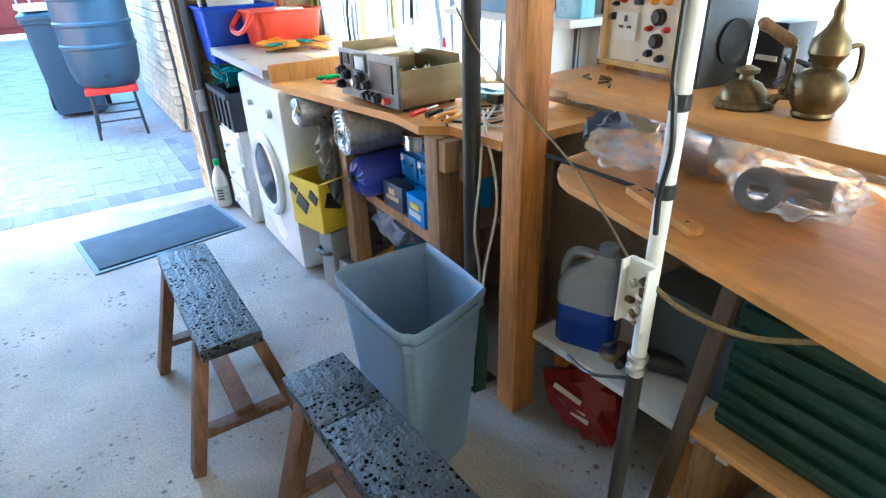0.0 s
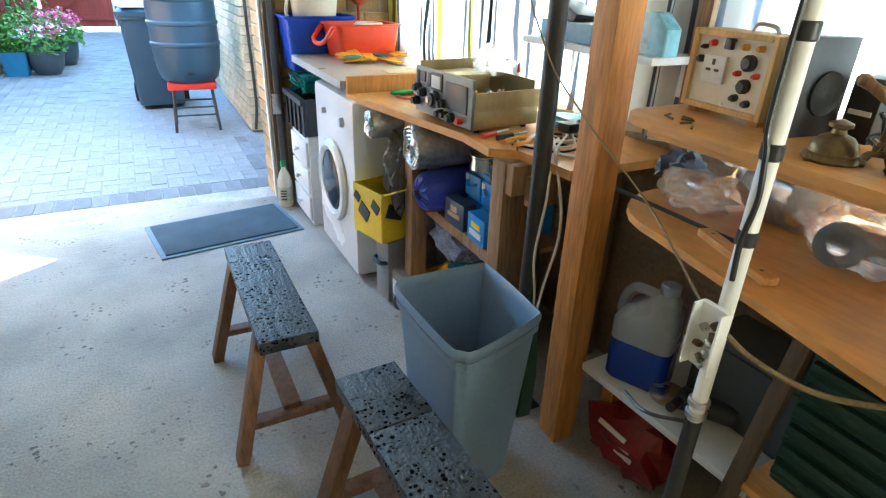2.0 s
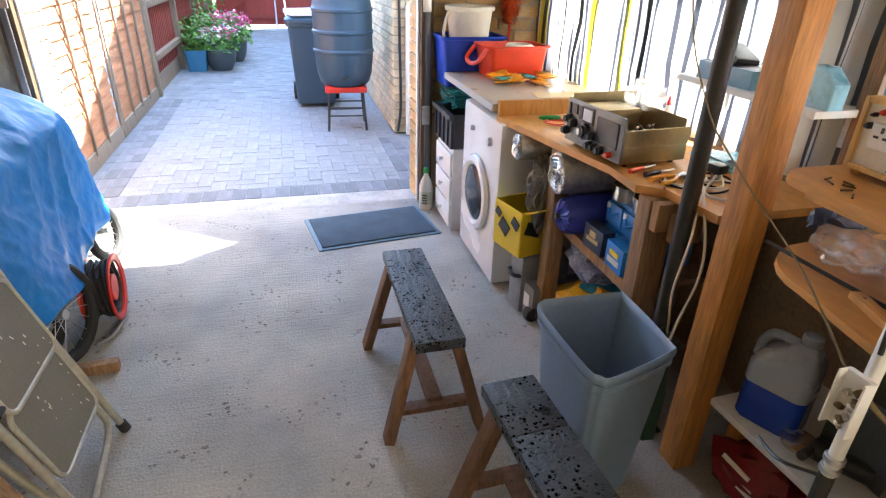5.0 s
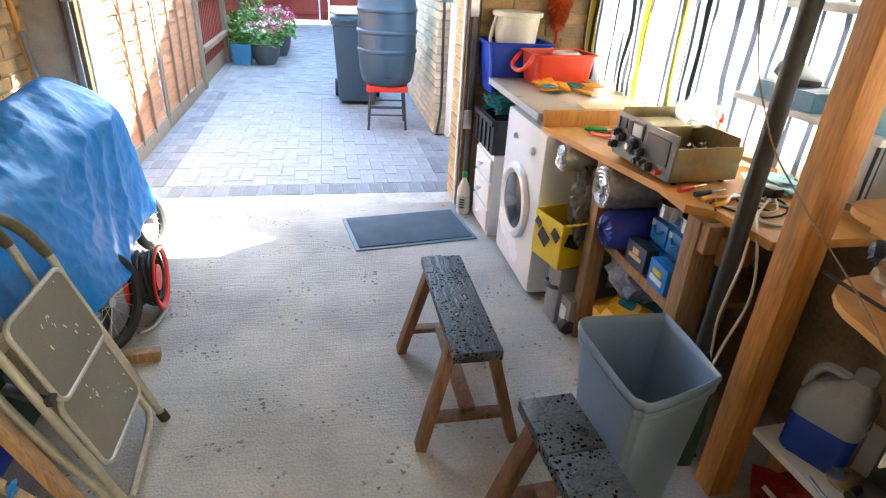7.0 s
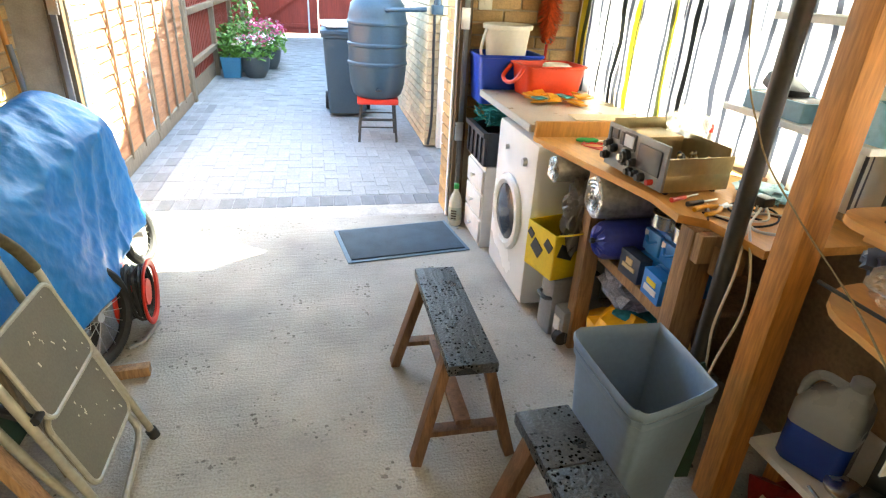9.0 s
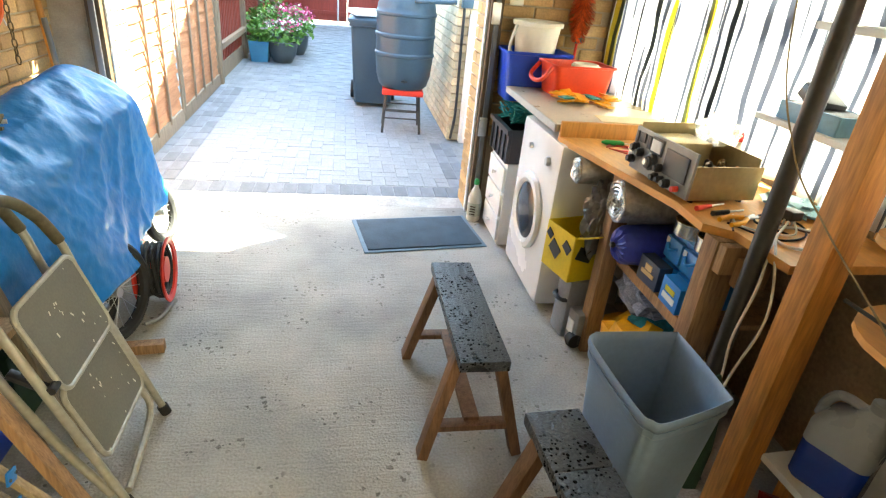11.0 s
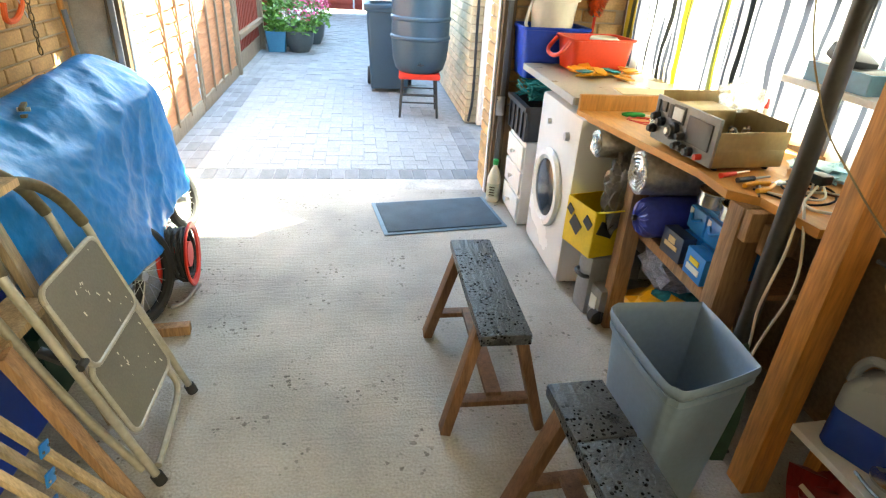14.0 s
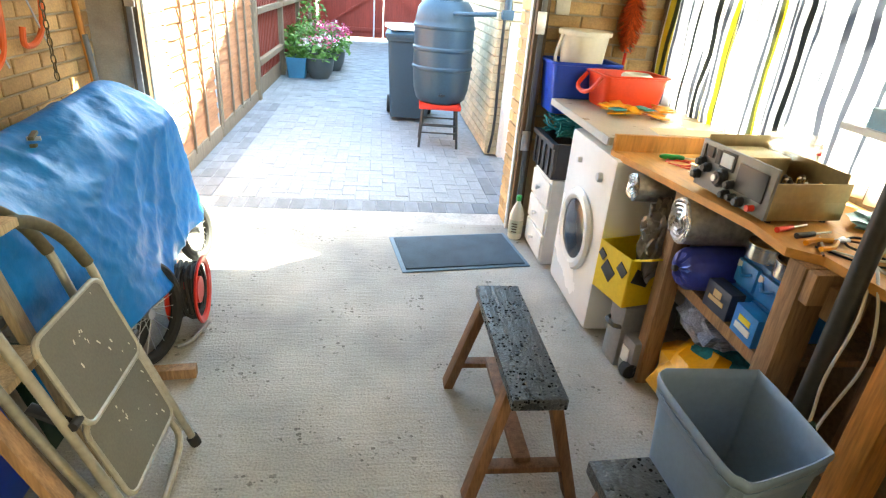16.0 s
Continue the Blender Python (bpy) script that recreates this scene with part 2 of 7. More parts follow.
def pitted(name, color, rough, ridge, pit_scale, pit_size, stain, depth, dark=0.6, pit_dark=0.6, rare=0.08, ridges=0.35):
    """Worn surface with tamped ridges, round pits and broad stains."""
    m = bpy.data.materials.new(name)
    m.use_nodes = True
    n, l = m.node_tree.nodes, m.node_tree.links
    b = n["Principled BSDF"]
    co = n.new("ShaderNodeTexCoord")
    mp = n.new("ShaderNodeMapping")
    mp.inputs["Scale"].default_value = ridge
    l.new(co.outputs["Object"], mp.inputs[0])

    def tex(kind, scale, source, detail=5):
        t = n.new(kind)
        t.inputs["Scale"].default_value = scale
        if kind == "ShaderNodeTexNoise":
            t.inputs["Detail"].default_value = detail
        l.new(source, t.inputs["Vector"])
        return t

    def remap(value, a, b2, c, d):
        r = n.new("ShaderNodeMapRange")
        r.inputs[1].default_value, r.inputs[2].default_value, r.inputs[3].default_value, r.inputs[4].default_value = a, b2, c, d
        l.new(value, r.inputs[0])
        return r.outputs[0]

    def mul(x, y, op="MULTIPLY"):
        k = n.new("ShaderNodeMath")
        k.operation = op
        l.new(x, k.inputs[0]), l.new(y, k.inputs[1])
        return k.outputs[0]
    lines = tex("ShaderNodeTexNoise", 9, mp.outputs[0])
    grain = tex("ShaderNodeTexNoise", 110, co.outputs["Object"])
    broad = tex("ShaderNodeTexNoise", stain, co.outputs["Object"], 7)
    cells = tex("ShaderNodeTexVoronoi", pit_scale, co.outputs["Object"])
    where = tex("ShaderNodeTexNoise", pit_scale * 0.12, co.outputs["Object"])
    tone = n.new("ShaderNodeRGBToBW")
    l.new(cells.outputs["Color"], tone.inputs[0])
    wob = remap(grain.outputs[0], 0.3, 0.7, 0.8, 1.25)
    pit = remap(mul(mul(cells.outputs["Distance"], remap(tone.outputs[0], 0.2, 0.8, 0.75, 2.2)), wob), pit_size * 0.75, pit_size, 0.0, 1.0)
    some = remap(where.outputs[0], 0.5 + rare, 0.6 + rare, 1.0, 0.0)
    pits = mul(pit, some, "MAXIMUM")
    # worn pits; the shade inside them is put into colour and gloss
    shade = mul(mul(remap(broad.outputs[0], 0.3, 0.7, dark, 1.15), remap(grain.outputs[0], 0.3, 0.7, 0.82, 1.12)), remap(pits, 0.0, 1.0, pit_dark, 1.0))
    col = n.new("ShaderNodeMix")
    col.data_type = "RGBA"
    col.blend_type = "MULTIPLY"
    col.inputs["Factor"].default_value = 1
    col.inputs["A"].default_value = (*color, 1)
    l.new(shade, col.inputs["B"])
    l.new(col.outputs["Result"], b.inputs["Base Color"])
    l.new(mul(remap(broad.outputs[0], 0.3, 0.7, rough - 0.12, rough + 0.12), remap(pits, 0.0, 1.0, 0.95, 0.0), "MAXIMUM"), b.inputs["Roughness"])
    l.new(remap(pits, 0.0, 1.0, 0.05, 0.5), b.inputs["Specular IOR Level"])
    hgt = mul(mul(remap(lines.outputs[0], 0.3, 0.7, 0.0, ridges), remap(grain.outputs[0], 0.3, 0.7, 0.0, 0.25), "ADD"), pits, "ADD")
    bp = n.new("ShaderNodeBump")
    bp.inputs["Strength"].default_value, bp.inputs["Distance"].default_value = 0.8, depth
    l.new(hgt, bp.inputs["Height"]), l.new(bp.outputs[0], b.inputs["Normal"])
    return m


M["concrete"] = pitted("concrete", (0.47, 0.445, 0.39), 0.7, (0.8, 6, 1), 38, 0.3, 1.6, 0.012, 0.52, 0.5, 0.02, 0.26)
M["burnt"] = pitted("burnt", (0.06, 0.066, 0.076), 0.36, (5, 0.6, 1), 84, 0.42, 6, 0.012, 0.45, 0.05, -0.1, 0.34)


# ---- mesh helpers ----
def box(bm, c, s, rot=None, bevel=0.0):
    """A box at c of size s; rot: a Matrix that turns it about its middle."""
    r = bmesh.ops.create_cube(bm, size=1)
    m = Matrix.Translation(c) @ (rot.to_4x4() if rot else Matrix()) @ Matrix.Diagonal((*s, 1))
    bmesh.ops.transform(bm, matrix=m, verts=r["verts"])
    if bevel:
        edges = list({e for v in r["verts"] for e in v.link_edges})
        bmesh.ops.bevel(bm, geom=edges, offset=bevel, segments=2, affect="EDGES", profile=0.6)
    return bm


def rod(bm, a, b, r0, r1=None, seg=12):
    """A round bar from a to b."""
    a, b = Vector(a), Vector(b)
    r = bmesh.ops.create_cone(bm, cap_ends=True, segments=seg, radius1=r0, radius2=r0 if r1 is None else r1, depth=(b - a).length)
    m = Matrix.Translation((a + b) / 2) @ (b - a).to_track_quat("Z", "Y").to_matrix().to_4x4()
    bmesh.ops.transform(bm, matrix=m, verts=r["verts"])
    return bm


def bar(bm, a, b, w, h, bevel=0.0, up=(0, 0, 1)):
    """A rectangular bar from a to b, w across and h along up."""
    a, b = Vector(a), Vector(b)
    z = (b - a).normalized()
    x = z.cross(Vector(up))
    x = x.normalized() if x.length > 1e-4 else Vector((1, 0, 0))
    y = z.cross(x)
    rot = Matrix((x, y, z)).transposed()
    return box(bm, (a + b) / 2, (w, h, (b - a).length), rot, bevel)


def smooth_path(points, steps=8):
    """Points along a smooth curve through the given ones."""
    p = [Vector(q) for q in points]
    p = [2 * p[0] - p[1]] + p + [2 * p[-1] - p[-2]]
    out = []
    for i in range(1, len(p) - 2):
        for k in range(steps):
            t = k / steps
            out.append(0.5 * (2 * p[i] + (p[i + 1] - p[i - 1]) * t + (2 * p[i - 1] - 5 * p[i] + 4 * p[i + 1] - p[i + 2]) * t * t + (3 * p[i] - p[i - 1] - 3 * p[i + 1] + p[i + 2]) * t ** 3))
    return out + [p[-2]]


def tube(bm, points, r, seg=8, steps=8, closed=False):
    """A round tube along a smooth curve."""
    path = smooth_path(points, steps) if steps > 1 else [Vector(q) for q in points]
    rings, side = [], None
    for i, p in enumerate(path):
        d = (path[min(i + 1, len(path) - 1)] - path[max(i - 1, 0)]).normalized()
        if side is None:
            side = d.orthogonal().normalized()
        side = (side - d * side.dot(d)).normalized()
        up = d.cross(side)
        rings.append([bm.verts.new(p + r * (math.cos(a) * side + math.sin(a) * up)) for a in (2 * math.pi * k / seg for k in range(seg))])
    for a, b in zip(rings, rings[1:]):
        for k in range(seg):
            bm.faces.new((a[k], a[(k + 1) % seg], b[(k + 1) % seg], b[k]))
    for ring in (rings[0][::-1], rings[-1]):
        bm.faces.new(ring)
    return bm


def lathe(bm, profile, c=(0, 0, 0), seg=32, rot=None, cap=True):
    """A turned shape: (radius, height) pairs about z at c."""
    rings = []
    for r, z in profile:
        ring = []
        for k in range(seg):
            a = 2 * math.pi * k / seg
            v = Vector((r * math.cos(a), r * math.sin(a), z))
            ring.append(bm.verts.new(Vector(c) + (rot @ v if rot else v)))
        rings.append(ring)
    for a, b in zip(rings, rings[1:]):
        for k in range(seg):
            bm.faces.new((a[k], a[(k + 1) % seg], b[(k + 1) % seg], b[k]))
    if cap:
        bm.faces.new(rings[0][::-1])
        bm.faces.new(rings[-1])
    return bm


def rounded(w, d, r, n=4):
    """Corner points of a rounded rectangle about the origin."""
    out = []
    for cx, cy, a0 in ((w / 2 - r, d / 2 - r, 0), (-w / 2 + r, d / 2 - r, 90), (-w / 2 + r, -d / 2 + r, 180), (w / 2 - r, -d / 2 + r, 270)):
        for k in range(n + 1):
            a = radians(a0 + 90 * k / n)
            out.append((cx + r * math.cos(a), cy + r * math.sin(a)))
    return out


def loft(bm, sections, caps=(True, True)):
    """Skin over rings of equally many points."""
    rings = [[bm.verts.new(p) for p in s] for s in sections]
    n = len(rings[0])
    for a, b in zip(rings, rings[1:]):
        for k in range(n):
            bm.faces.new((a[k], a[(k + 1) % n], b[(k + 1) % n], b[k]))
    if caps[0]:
        bm.faces.new(rings[0][::-1])
    if caps[1]:
        bm.faces.new(rings[-1])
    return bm


def mesh_of(bm, name, material, smooth=None):
    bmesh.ops.recalc_face_normals(bm, faces=bm.faces)
    me = bpy.data.meshes.new(name)
    bm.to_mesh(me)
    bm.free()
    for mt in material if isinstance(material, (list, tuple)) else [material]:
        me.materials.append(mt)
    if smooth:
        for p in me.polygons:
            p.use_smooth = True
        me.set_sharp_from_angle(angle=radians(smooth))
    return me


def part(name, bm, material, parent, label="", smooth=35):
    """One mesh under a thing or under a part."""
    ob = new(name, mesh_of(bm, name, material, smooth))
    ob.parent = parent
    if label:
        tagged(ob, label)
    return ob


def thing(name, label, category, at=(0, 0, 0), turn=0.0, group="", kind=""):
    """An Empty at the base of a thing, to carry its parts."""
    ob = new(name)
    ob.empty_display_size = 0.1
    ob.matrix_world = pose(*at, 0, 0, turn)
    return tagged(ob, label, category, group, kind)


def single(name, bm, material, label, category, at=(0, 0, 0), turn=0.0, group="", kind="", smooth=35):
    """A thing of one mesh."""
    ob = new(name, mesh_of(bm, name, material, smooth))
    ob.matrix_world = pose(*at, 0, 0, turn)
    return tagged(ob, label, category, group, kind)


B = bmesh.new
WALL_R, WALL_L, FRONT_IN, FRONT_OUT, BACK, TOP = 1.58, -1.66, 4.07, 4.285, -2.4, 2.35
JAMB_R, JAMB_L = 0.77, -1.35


# ---- setting ----
def slab(name, lo, hi, material, label, category, bevel=0.0):
    bm = B()
    lo, hi = Vector(lo), Vector(hi)
    box(bm, (lo + hi) / 2, hi - lo, None, bevel)
    return single(name, bm, material, label, category, kind="structure")


def ground():
    bm = B()
    box(bm, (0, 0, -0.35), (1600, 1600, 0.4))
    single("ground", bm, M["earth"], "dusty brown earth round the garage and the drive", "ground", kind="structure")
    slab("floor", (WALL_L - 0.2, BACK - 0.2, -0.15), (WALL_R + 0.2, 4.07, 0.0), M["concrete"], "tamped grey concrete garage floor, worn and pitted", "floor")
    slab("apron", (JAMB_L - 0.1, 4.07, -0.15), (0.95, 4.285, -0.006), M["apron"], "cracked grey concrete strip at the garage threshold", "threshold")
    slab("drive_bed", (-1.62, 4.285, -0.149), (4.0, 16.2, -0.0105), M["joint"], "sandy joints of the block-paved drive", "drive")


ground()


def wall_right():
    """Side wall with two window openings and an added rear one, out of view."""
    x0, x1 = WALL_R, WALL_R + 0.22
    bm = B()
    for lo, hi in (((BACK, 0), (4.285, 0.93)), ((BACK, 2.0), (4.285, TOP)), ((BACK, 0.93), (-1.9, 2.0)), ((-0.35, 0.93), (0.25, 2.0)), ((1.58, 0.93), (1.88, 2.0)), ((3.86, 0.93), (4.285, 2.0))):
        box(bm, ((x0 + x1) / 2, (lo[0] + hi[0]) / 2, (lo[1] + hi[1]) / 2), (x1 - x0, hi[0] - lo[0], hi[1] - lo[1]))
    single("wall_east", bm, M["bare_brick"], "brick side wall of the garage with two windows", "wall", kind="structure")


wall_right()
# unseen warm fill lamp, added behind the camera to lift the dark interior
fill_light("rear_fill_light", (WALL_R - 0.1, -1.12, 1.46), (0.0, -0.2, 0.6), 1.5, 1.0, REAR_FILL, (1.0, 0.84, 0.62))
slab("wall_west", (WALL_L - 0.22, BACK, 0), (WALL_L - 0.012, FRONT_IN, TOP), M["mortar"], "yellow stock brick side wall of the garage", "wall")
slab("wall_south", (WALL_L - 0.22, BACK - 0.22, 0), (WALL_R + 0.22, BACK, TOP), M["render_wall"], "plain rear wall of the garage", "wall")
slab("wall_north_east", (JAMB_R + 0.012, FRONT_IN + 0.012, 0), (WALL_R, FRONT_OUT - 0.012, TOP), M["mortar"], "brick return wall beside the garage door", "wall")
slab("wall_north_west", (WALL_L - 0.22, FRONT_IN + 0.012, 0), (JAMB_L - 0.012, FRONT_OUT - 0.012, TOP), M["mortar"], "narrow brick return wall beside the garage door", "wall")
slab("lintel", (JAMB_L - 0.012, FRONT_IN + 0.012, 2.06), (JAMB_R + 0.012, FRONT_OUT - 0.012, TOP), M["mortar"], "lintel over the garage door opening", "lintel")
slab("ceiling", (WALL_L - 0.22, BACK - 0.22, TOP), (WALL_R + 0.22, FRONT_OUT, TOP + 0.12), M["ceiling_board"], "boarded garage ceiling", "ceiling")


# ---- main things ----
def tumble_dryer():
    t = thing("tumble_dryer", "white front-loading tumble dryer with a round door, under the counter", "tumble dryer", (0.885, 2.765, 0))
    bm = B()
    box(bm, (0.27, 0.3, 0.435), (0.54, 0.595, 0.84), None, 0.03)
    part("body", bm, M["enamel"], t)
    for x in (0.07, 0.48):
        for y in (0.06, 0.54):
            bm = B()
            rod(bm, (x, y, 0), (x, y, 0.03), 0.02)
            part("foot", bm, M["black_plastic"], t)
    turn = Matrix.Rotation(radians(-90), 3, "Y")
    bm = B()
    lathe(bm, [(0.15, 0.0), (0.2, 0.0), (0.205, 0.012), (0.195, 0.026), (0.17, 0.03), (0.15, 0.02)], (0.0, 0.3, 0.42), 40, turn, cap=False)
    d = part("door", bm, M["enamel"], t)
    bm = B()
    lathe(bm, [(0.15, 0.004), (0.148, 0.018), (0.12, 0.03), (0.06, 0.038), (0.002, 0.04)], (0.0, 0.3, 0.42), 40, turn)
    part("porthole", bm, M["porthole"], d, "dark smoked porthole glass")
    for i, (y, r) in enumerate(((0.13, 0.022), (0.4, 0.014))):
        bm = B()
        lathe(bm, [(r, 0.0), (r, 0.012), (r * 0.8, 0.02), (0.001, 0.02)], (0.0, y, 0.74), 20, turn)
        part("knob", bm, M["steel"], t)


M["porthole"] = mat("porthole", (0.03, 0.03, 0.035), 0.12, dark=0.8, bump=0.0)
tumble_dryer()


def counter():
    t = thing("counter", "beige laminate worktop with a worn metal-grey edge, over the dryer", "worktop", (0.88, 2.9, 0.885))
    bm = B()
    box(bm, (0.34, 0.43, 0.018), (0.66, 0.88, 0.036), None, 0.004)
    part("top", bm, M["laminate"], t)
    bm = B()
    box(bm, (0.003, 0.43, 0.018), (0.008, 0.88, 0.034))
    part("edge", bm, M["laminate_edge"], t)
    bm = B()
    box(bm, (0.62, 0.43, -0.443), (0.03, 0.8, 0.884))
    part("panel", bm, M["old_timber"], t)


counter()


def workbench():
    t = thing("workbench", "plywood workbench with rough timber legs along the window wall", "workbench")
    bm = B()
    prof = [(0.9, 2.84), (1.045, 2.08), (1.035, 1.9), (1.11, 1.84), (1.13, 1.62), (1.56, 1.62), (1.56, 2.88), (0.9, 2.88)]
    loft(bm, [[(x, y, 0.845) for x, y in prof], [(x, y, 0.872) for x, y in prof]])
    part("tabletop", bm, M["plywood"], t)
    bm = B()
    box(bm, (1.21, 2.865, 0.905), (0.62, 0.022, 0.075), None, 0.003)
    part("upstand", bm, M["pine"], t)
    for x, y, w in ((1.035, 2.43, 0.07), (1.1, 1.86, 0.1), (1.5, 2.43, 0.07), (1.5, 1.86, 0.08)):
        bm = B()
        box(bm, (x, y, 0.42), (w, 0.07, 0.85), None, 0.004)
        part("leg", bm, M["old_timber"], t)
    bm = B()
    box(bm, (1.34, 1.86, 0.8), (0.4, 0.06, 0.09), None, 0.004)
    part("rail", bm, M["old_timber"], t)
    for x, y, z, w in ((1.12, 1.805, 0.795, 0.13), (1.15, 1.765, 0.765, 0.1)):
        bm = B()
        box(bm, (x, y, z), (w, 0.036, 0.095), None, 0.004)
        part("bearer", bm, M["old_timber"], t)
    bm = B()
    box(bm, (1.32, 2.145, 0.493), (0.48, 0.56, 0.02))
    part("shelf", bm, M["old_timber"], t)
    bm = B()
    box(bm, (1.075, 2.145, 0.482), (0.02, 0.5, 0.045), None, 0.003)
    part("lip", bm, M["old_timber"], t)


workbench()


def post():
    bm = B()
    box(bm, (0, 0, TOP / 2), (0.082, 0.082, TOP), None, 0.004)
    single("timber_post", bm, M["post_pine"], "square pine post from the floor to the roof", "post", (1.14, 1.535, 0))
    t = thing("steel_prop", "black painted steel pipe prop beside the bench", "prop", (1.1, 1.715, 0))
    bm = B()
    rod(bm, (0, 0, 0.008), (0, 0, TOP - 0.008), 0.026, None, 24)
    part("pipe", bm, M["black_paint"], t)
    for z in (0.004, TOP - 0.004):
        bm = B()
        box(bm, (0, 0, z), (0.12, 0.12, 0.008), None, 0.001)
        part("end_plate", bm, M["black_paint"], t)


post()




def trestle(at, turn, label, split=False):
    t = thing("saw_horse", label, "saw horse", at, turn, "saw horses on the garage floor")
    for y0, y1 in ((-0.33, 0.118), (0.1205, 0.33)) if split else ((-0.33, 0.33),):
        bm = B()
        box(bm, (0, (y0 + y1) / 2, 0.415), (0.165, y1 - y0, 0.04), None, 0.006)
        part("top", bm, M["burnt"], t, "black tarred plank with gouges and holes")
    for y in (-0.25, 0.25):
        s = 1 if y > 0 else -1
        for x in (-1, 1):
            bm = B()
            bar(bm, (x * 0.066, y - s * 0.015, 0.4), (x * 0.168, y + s * 0.03, 0.0), 0.058, 0.036, 0.004, (1, 0, 0))
            part("leg", bm, M["trestle_leg"], t)
        bm = B()
        bar(bm, (-0.13, y + s * 0.015, 0.12), (0.13, y + s * 0.015, 0.12), 0.045, 0.022, 0.003)
        part("crossbar", bm, M["trestle_leg"], t)
    bm = B()
    bar(bm, (0, -0.26, 0.135), (0, 0.26, 0.135), 0.055, 0.022, 0.003)
    part("stretcher", bm, M["trestle_leg"], t)
    return t


trestle((0.362, 2.118, 0), 0, "old wooden saw horse with a black pitted top")
trestle((0.52, 1.24, 0), 3, "old wooden saw horse with a black cracked top", True)


# ---- outside ----
def lap_panel(y0, y1):
    """Overlapped fence panel with wavy-edged boards and battens."""
    t = thing("lap_fence_panel", "weathered reddish larch-lap fence panel with wavy boards", "fence panel", (-1.55, y0, 0), 0, "lap fence panels along the drive")
    rng = random.Random(int(y0 * 10))
    w, z, i = y1 - y0, 0.13, 0
    while z < 1.75:
        bm = B()
        n, h = 14, 0.125
        top, bot = [], []
        for k in range(n + 1):
            y = 0.03 + (w - 0.06) * k / n
            bot.append((0.012, y, z + rng.uniform(-0.009, 0.009)))
            top.append((-0.006, y, z + h))
        front = [bm.verts.new(p) for p in bot] + [bm.verts.new(p) for p in reversed(top)]
        back = [bm.verts.new((p[0] - 0.012, p[1], p[2])) for p in bot] + [bm.verts.new((p[0] - 0.012, p[1], p[2])) for p in reversed(top)]
        m = len(front)
        bm.faces.new(front)
        bm.faces.new(back[::-1])
        for k in range(m):
            bm.faces.new((front[k], back[k], back[(k + 1) % m], front[(k + 1) % m]))
        part("board", bm, M["fence_lap"], t, smooth=None)
        z += 0.105
    for y in (0.02, w * 0.27, w * 0.5, w * 0.73, w - 0.02):
        bm = B()
        box(bm, (0.024, y, 0.95), (0.018, 0.03, 1.72), None, 0.002)
        part("batten", bm, M["fence_post"], t)
    bm = B()
    box(bm, (0.01, w / 2, 0.06), (0.03, w, 0.13), None, 0.003)
    part("gravel_board", bm, M["fence_post"], t)
    bm = B()
    box(bm, (0.01, w / 2, 1.84), (0.05, w, 0.03))
    part("capping", bm, M["fence_post"], t)


def feather_fence(y0, y1):
    """Red-stained vertical board fence with two rails."""
    t = thing("board_fence", "dark red stained board fence with timber rails", "fence panel", (-1.57, y0, 0), 0, "board fence panels along the drive")
    n = int((y1 - y0) / 0.11)
    for k in range(n):
        bm = B()
        box(bm, (0, (k + 0.5) * (y1 - y0) / n, 0.98), (0.016, (y1 - y0) / n - 0.004, 1.55), Matrix.Rotation(radians(4), 3, "Z"))
        part("board", bm, M["fence_red"], t)
    for z in (0.42, 1.0, 1.6):
        bm = B()
        box(bm, (0.045, (y1 - y0) / 2, z), (0.06, y1 - y0, 0.07), None, 0.004)
        part("rail", bm, M["fence_post"], t)
    bm = B()
    box(bm, (0.0, (y1 - y0) / 2, 0.1), (0.03, y1 - y0, 0.2))
    part("gravel_board", bm, M["fence_post"], t)


def fence_post(y):
    bm = B()
    box(bm, (0, 0, 0.97), (0.1, 0.1, 1.95), None, 0.006)
    single("fence_post", bm, M["fence_post"], "square brown timber fence post beside the drive", "fence post", (-1.55, y, 0), 0, "fence posts along the drive")


lap_panel(4.35, 6.02)
lap_panel(6.06, 7.8)
for a, b in ((7.94, 9.8), (9.92, 11.8), (11.92, 13.8), (13.92, 15.6)):
    feather_fence(a, b)
for y in (7.87, 9.86, 11.86, 13.86):
    fence_post(y)


def gates():
    for x0, x1, s in ((-1.5, 0.03, 1), (0.06, 1.6, -1)):
        t = thing("drive_gate", "tall red boarded double gate with diagonal braces, closed", "gate", (x0, 15.6, 0.06), 0, "pair of gates across the drive")
        w = x1 - x0
        for k in range(14):
            bm = B()
            box(bm, ((k + 0.5) * w / 14, 0.006 * (k % 2), 1.15), (w / 14 + 0.006, 0.02, 2.25))
            part("board", bm, M["gate_red"], t)
        for z in (0.2, 1.1, 2.0):
            bm = B()
            box(bm, (w / 2, -0.03, z), (w, 0.035, 0.1), None, 0.004)
            part("ledge", bm, M["gate_red"], t)
        for z0, z1 in ((0.2, 1.1), (1.1, 2.0)):
            bm = B()
            bar(bm, (w * 0.05 if s > 0 else w * 0.95, -0.03, z0), (w * 0.95 if s > 0 else w * 0.05, -0.03, z1), 0.035, 0.1, 0.0, (0, 1, 0))
            part("brace", bm, M["gate_red"], t)
    bm = B()
    rod(bm, (0, 0, 0.02), (0, 0, 1.3), 0.02, None, 10)
    single("drop_bolt", bm, M["white_paint"], "pale metal drop bolt standing between the closed gates", "bolt", (-0.18, 15.53, 0.0))


gates()


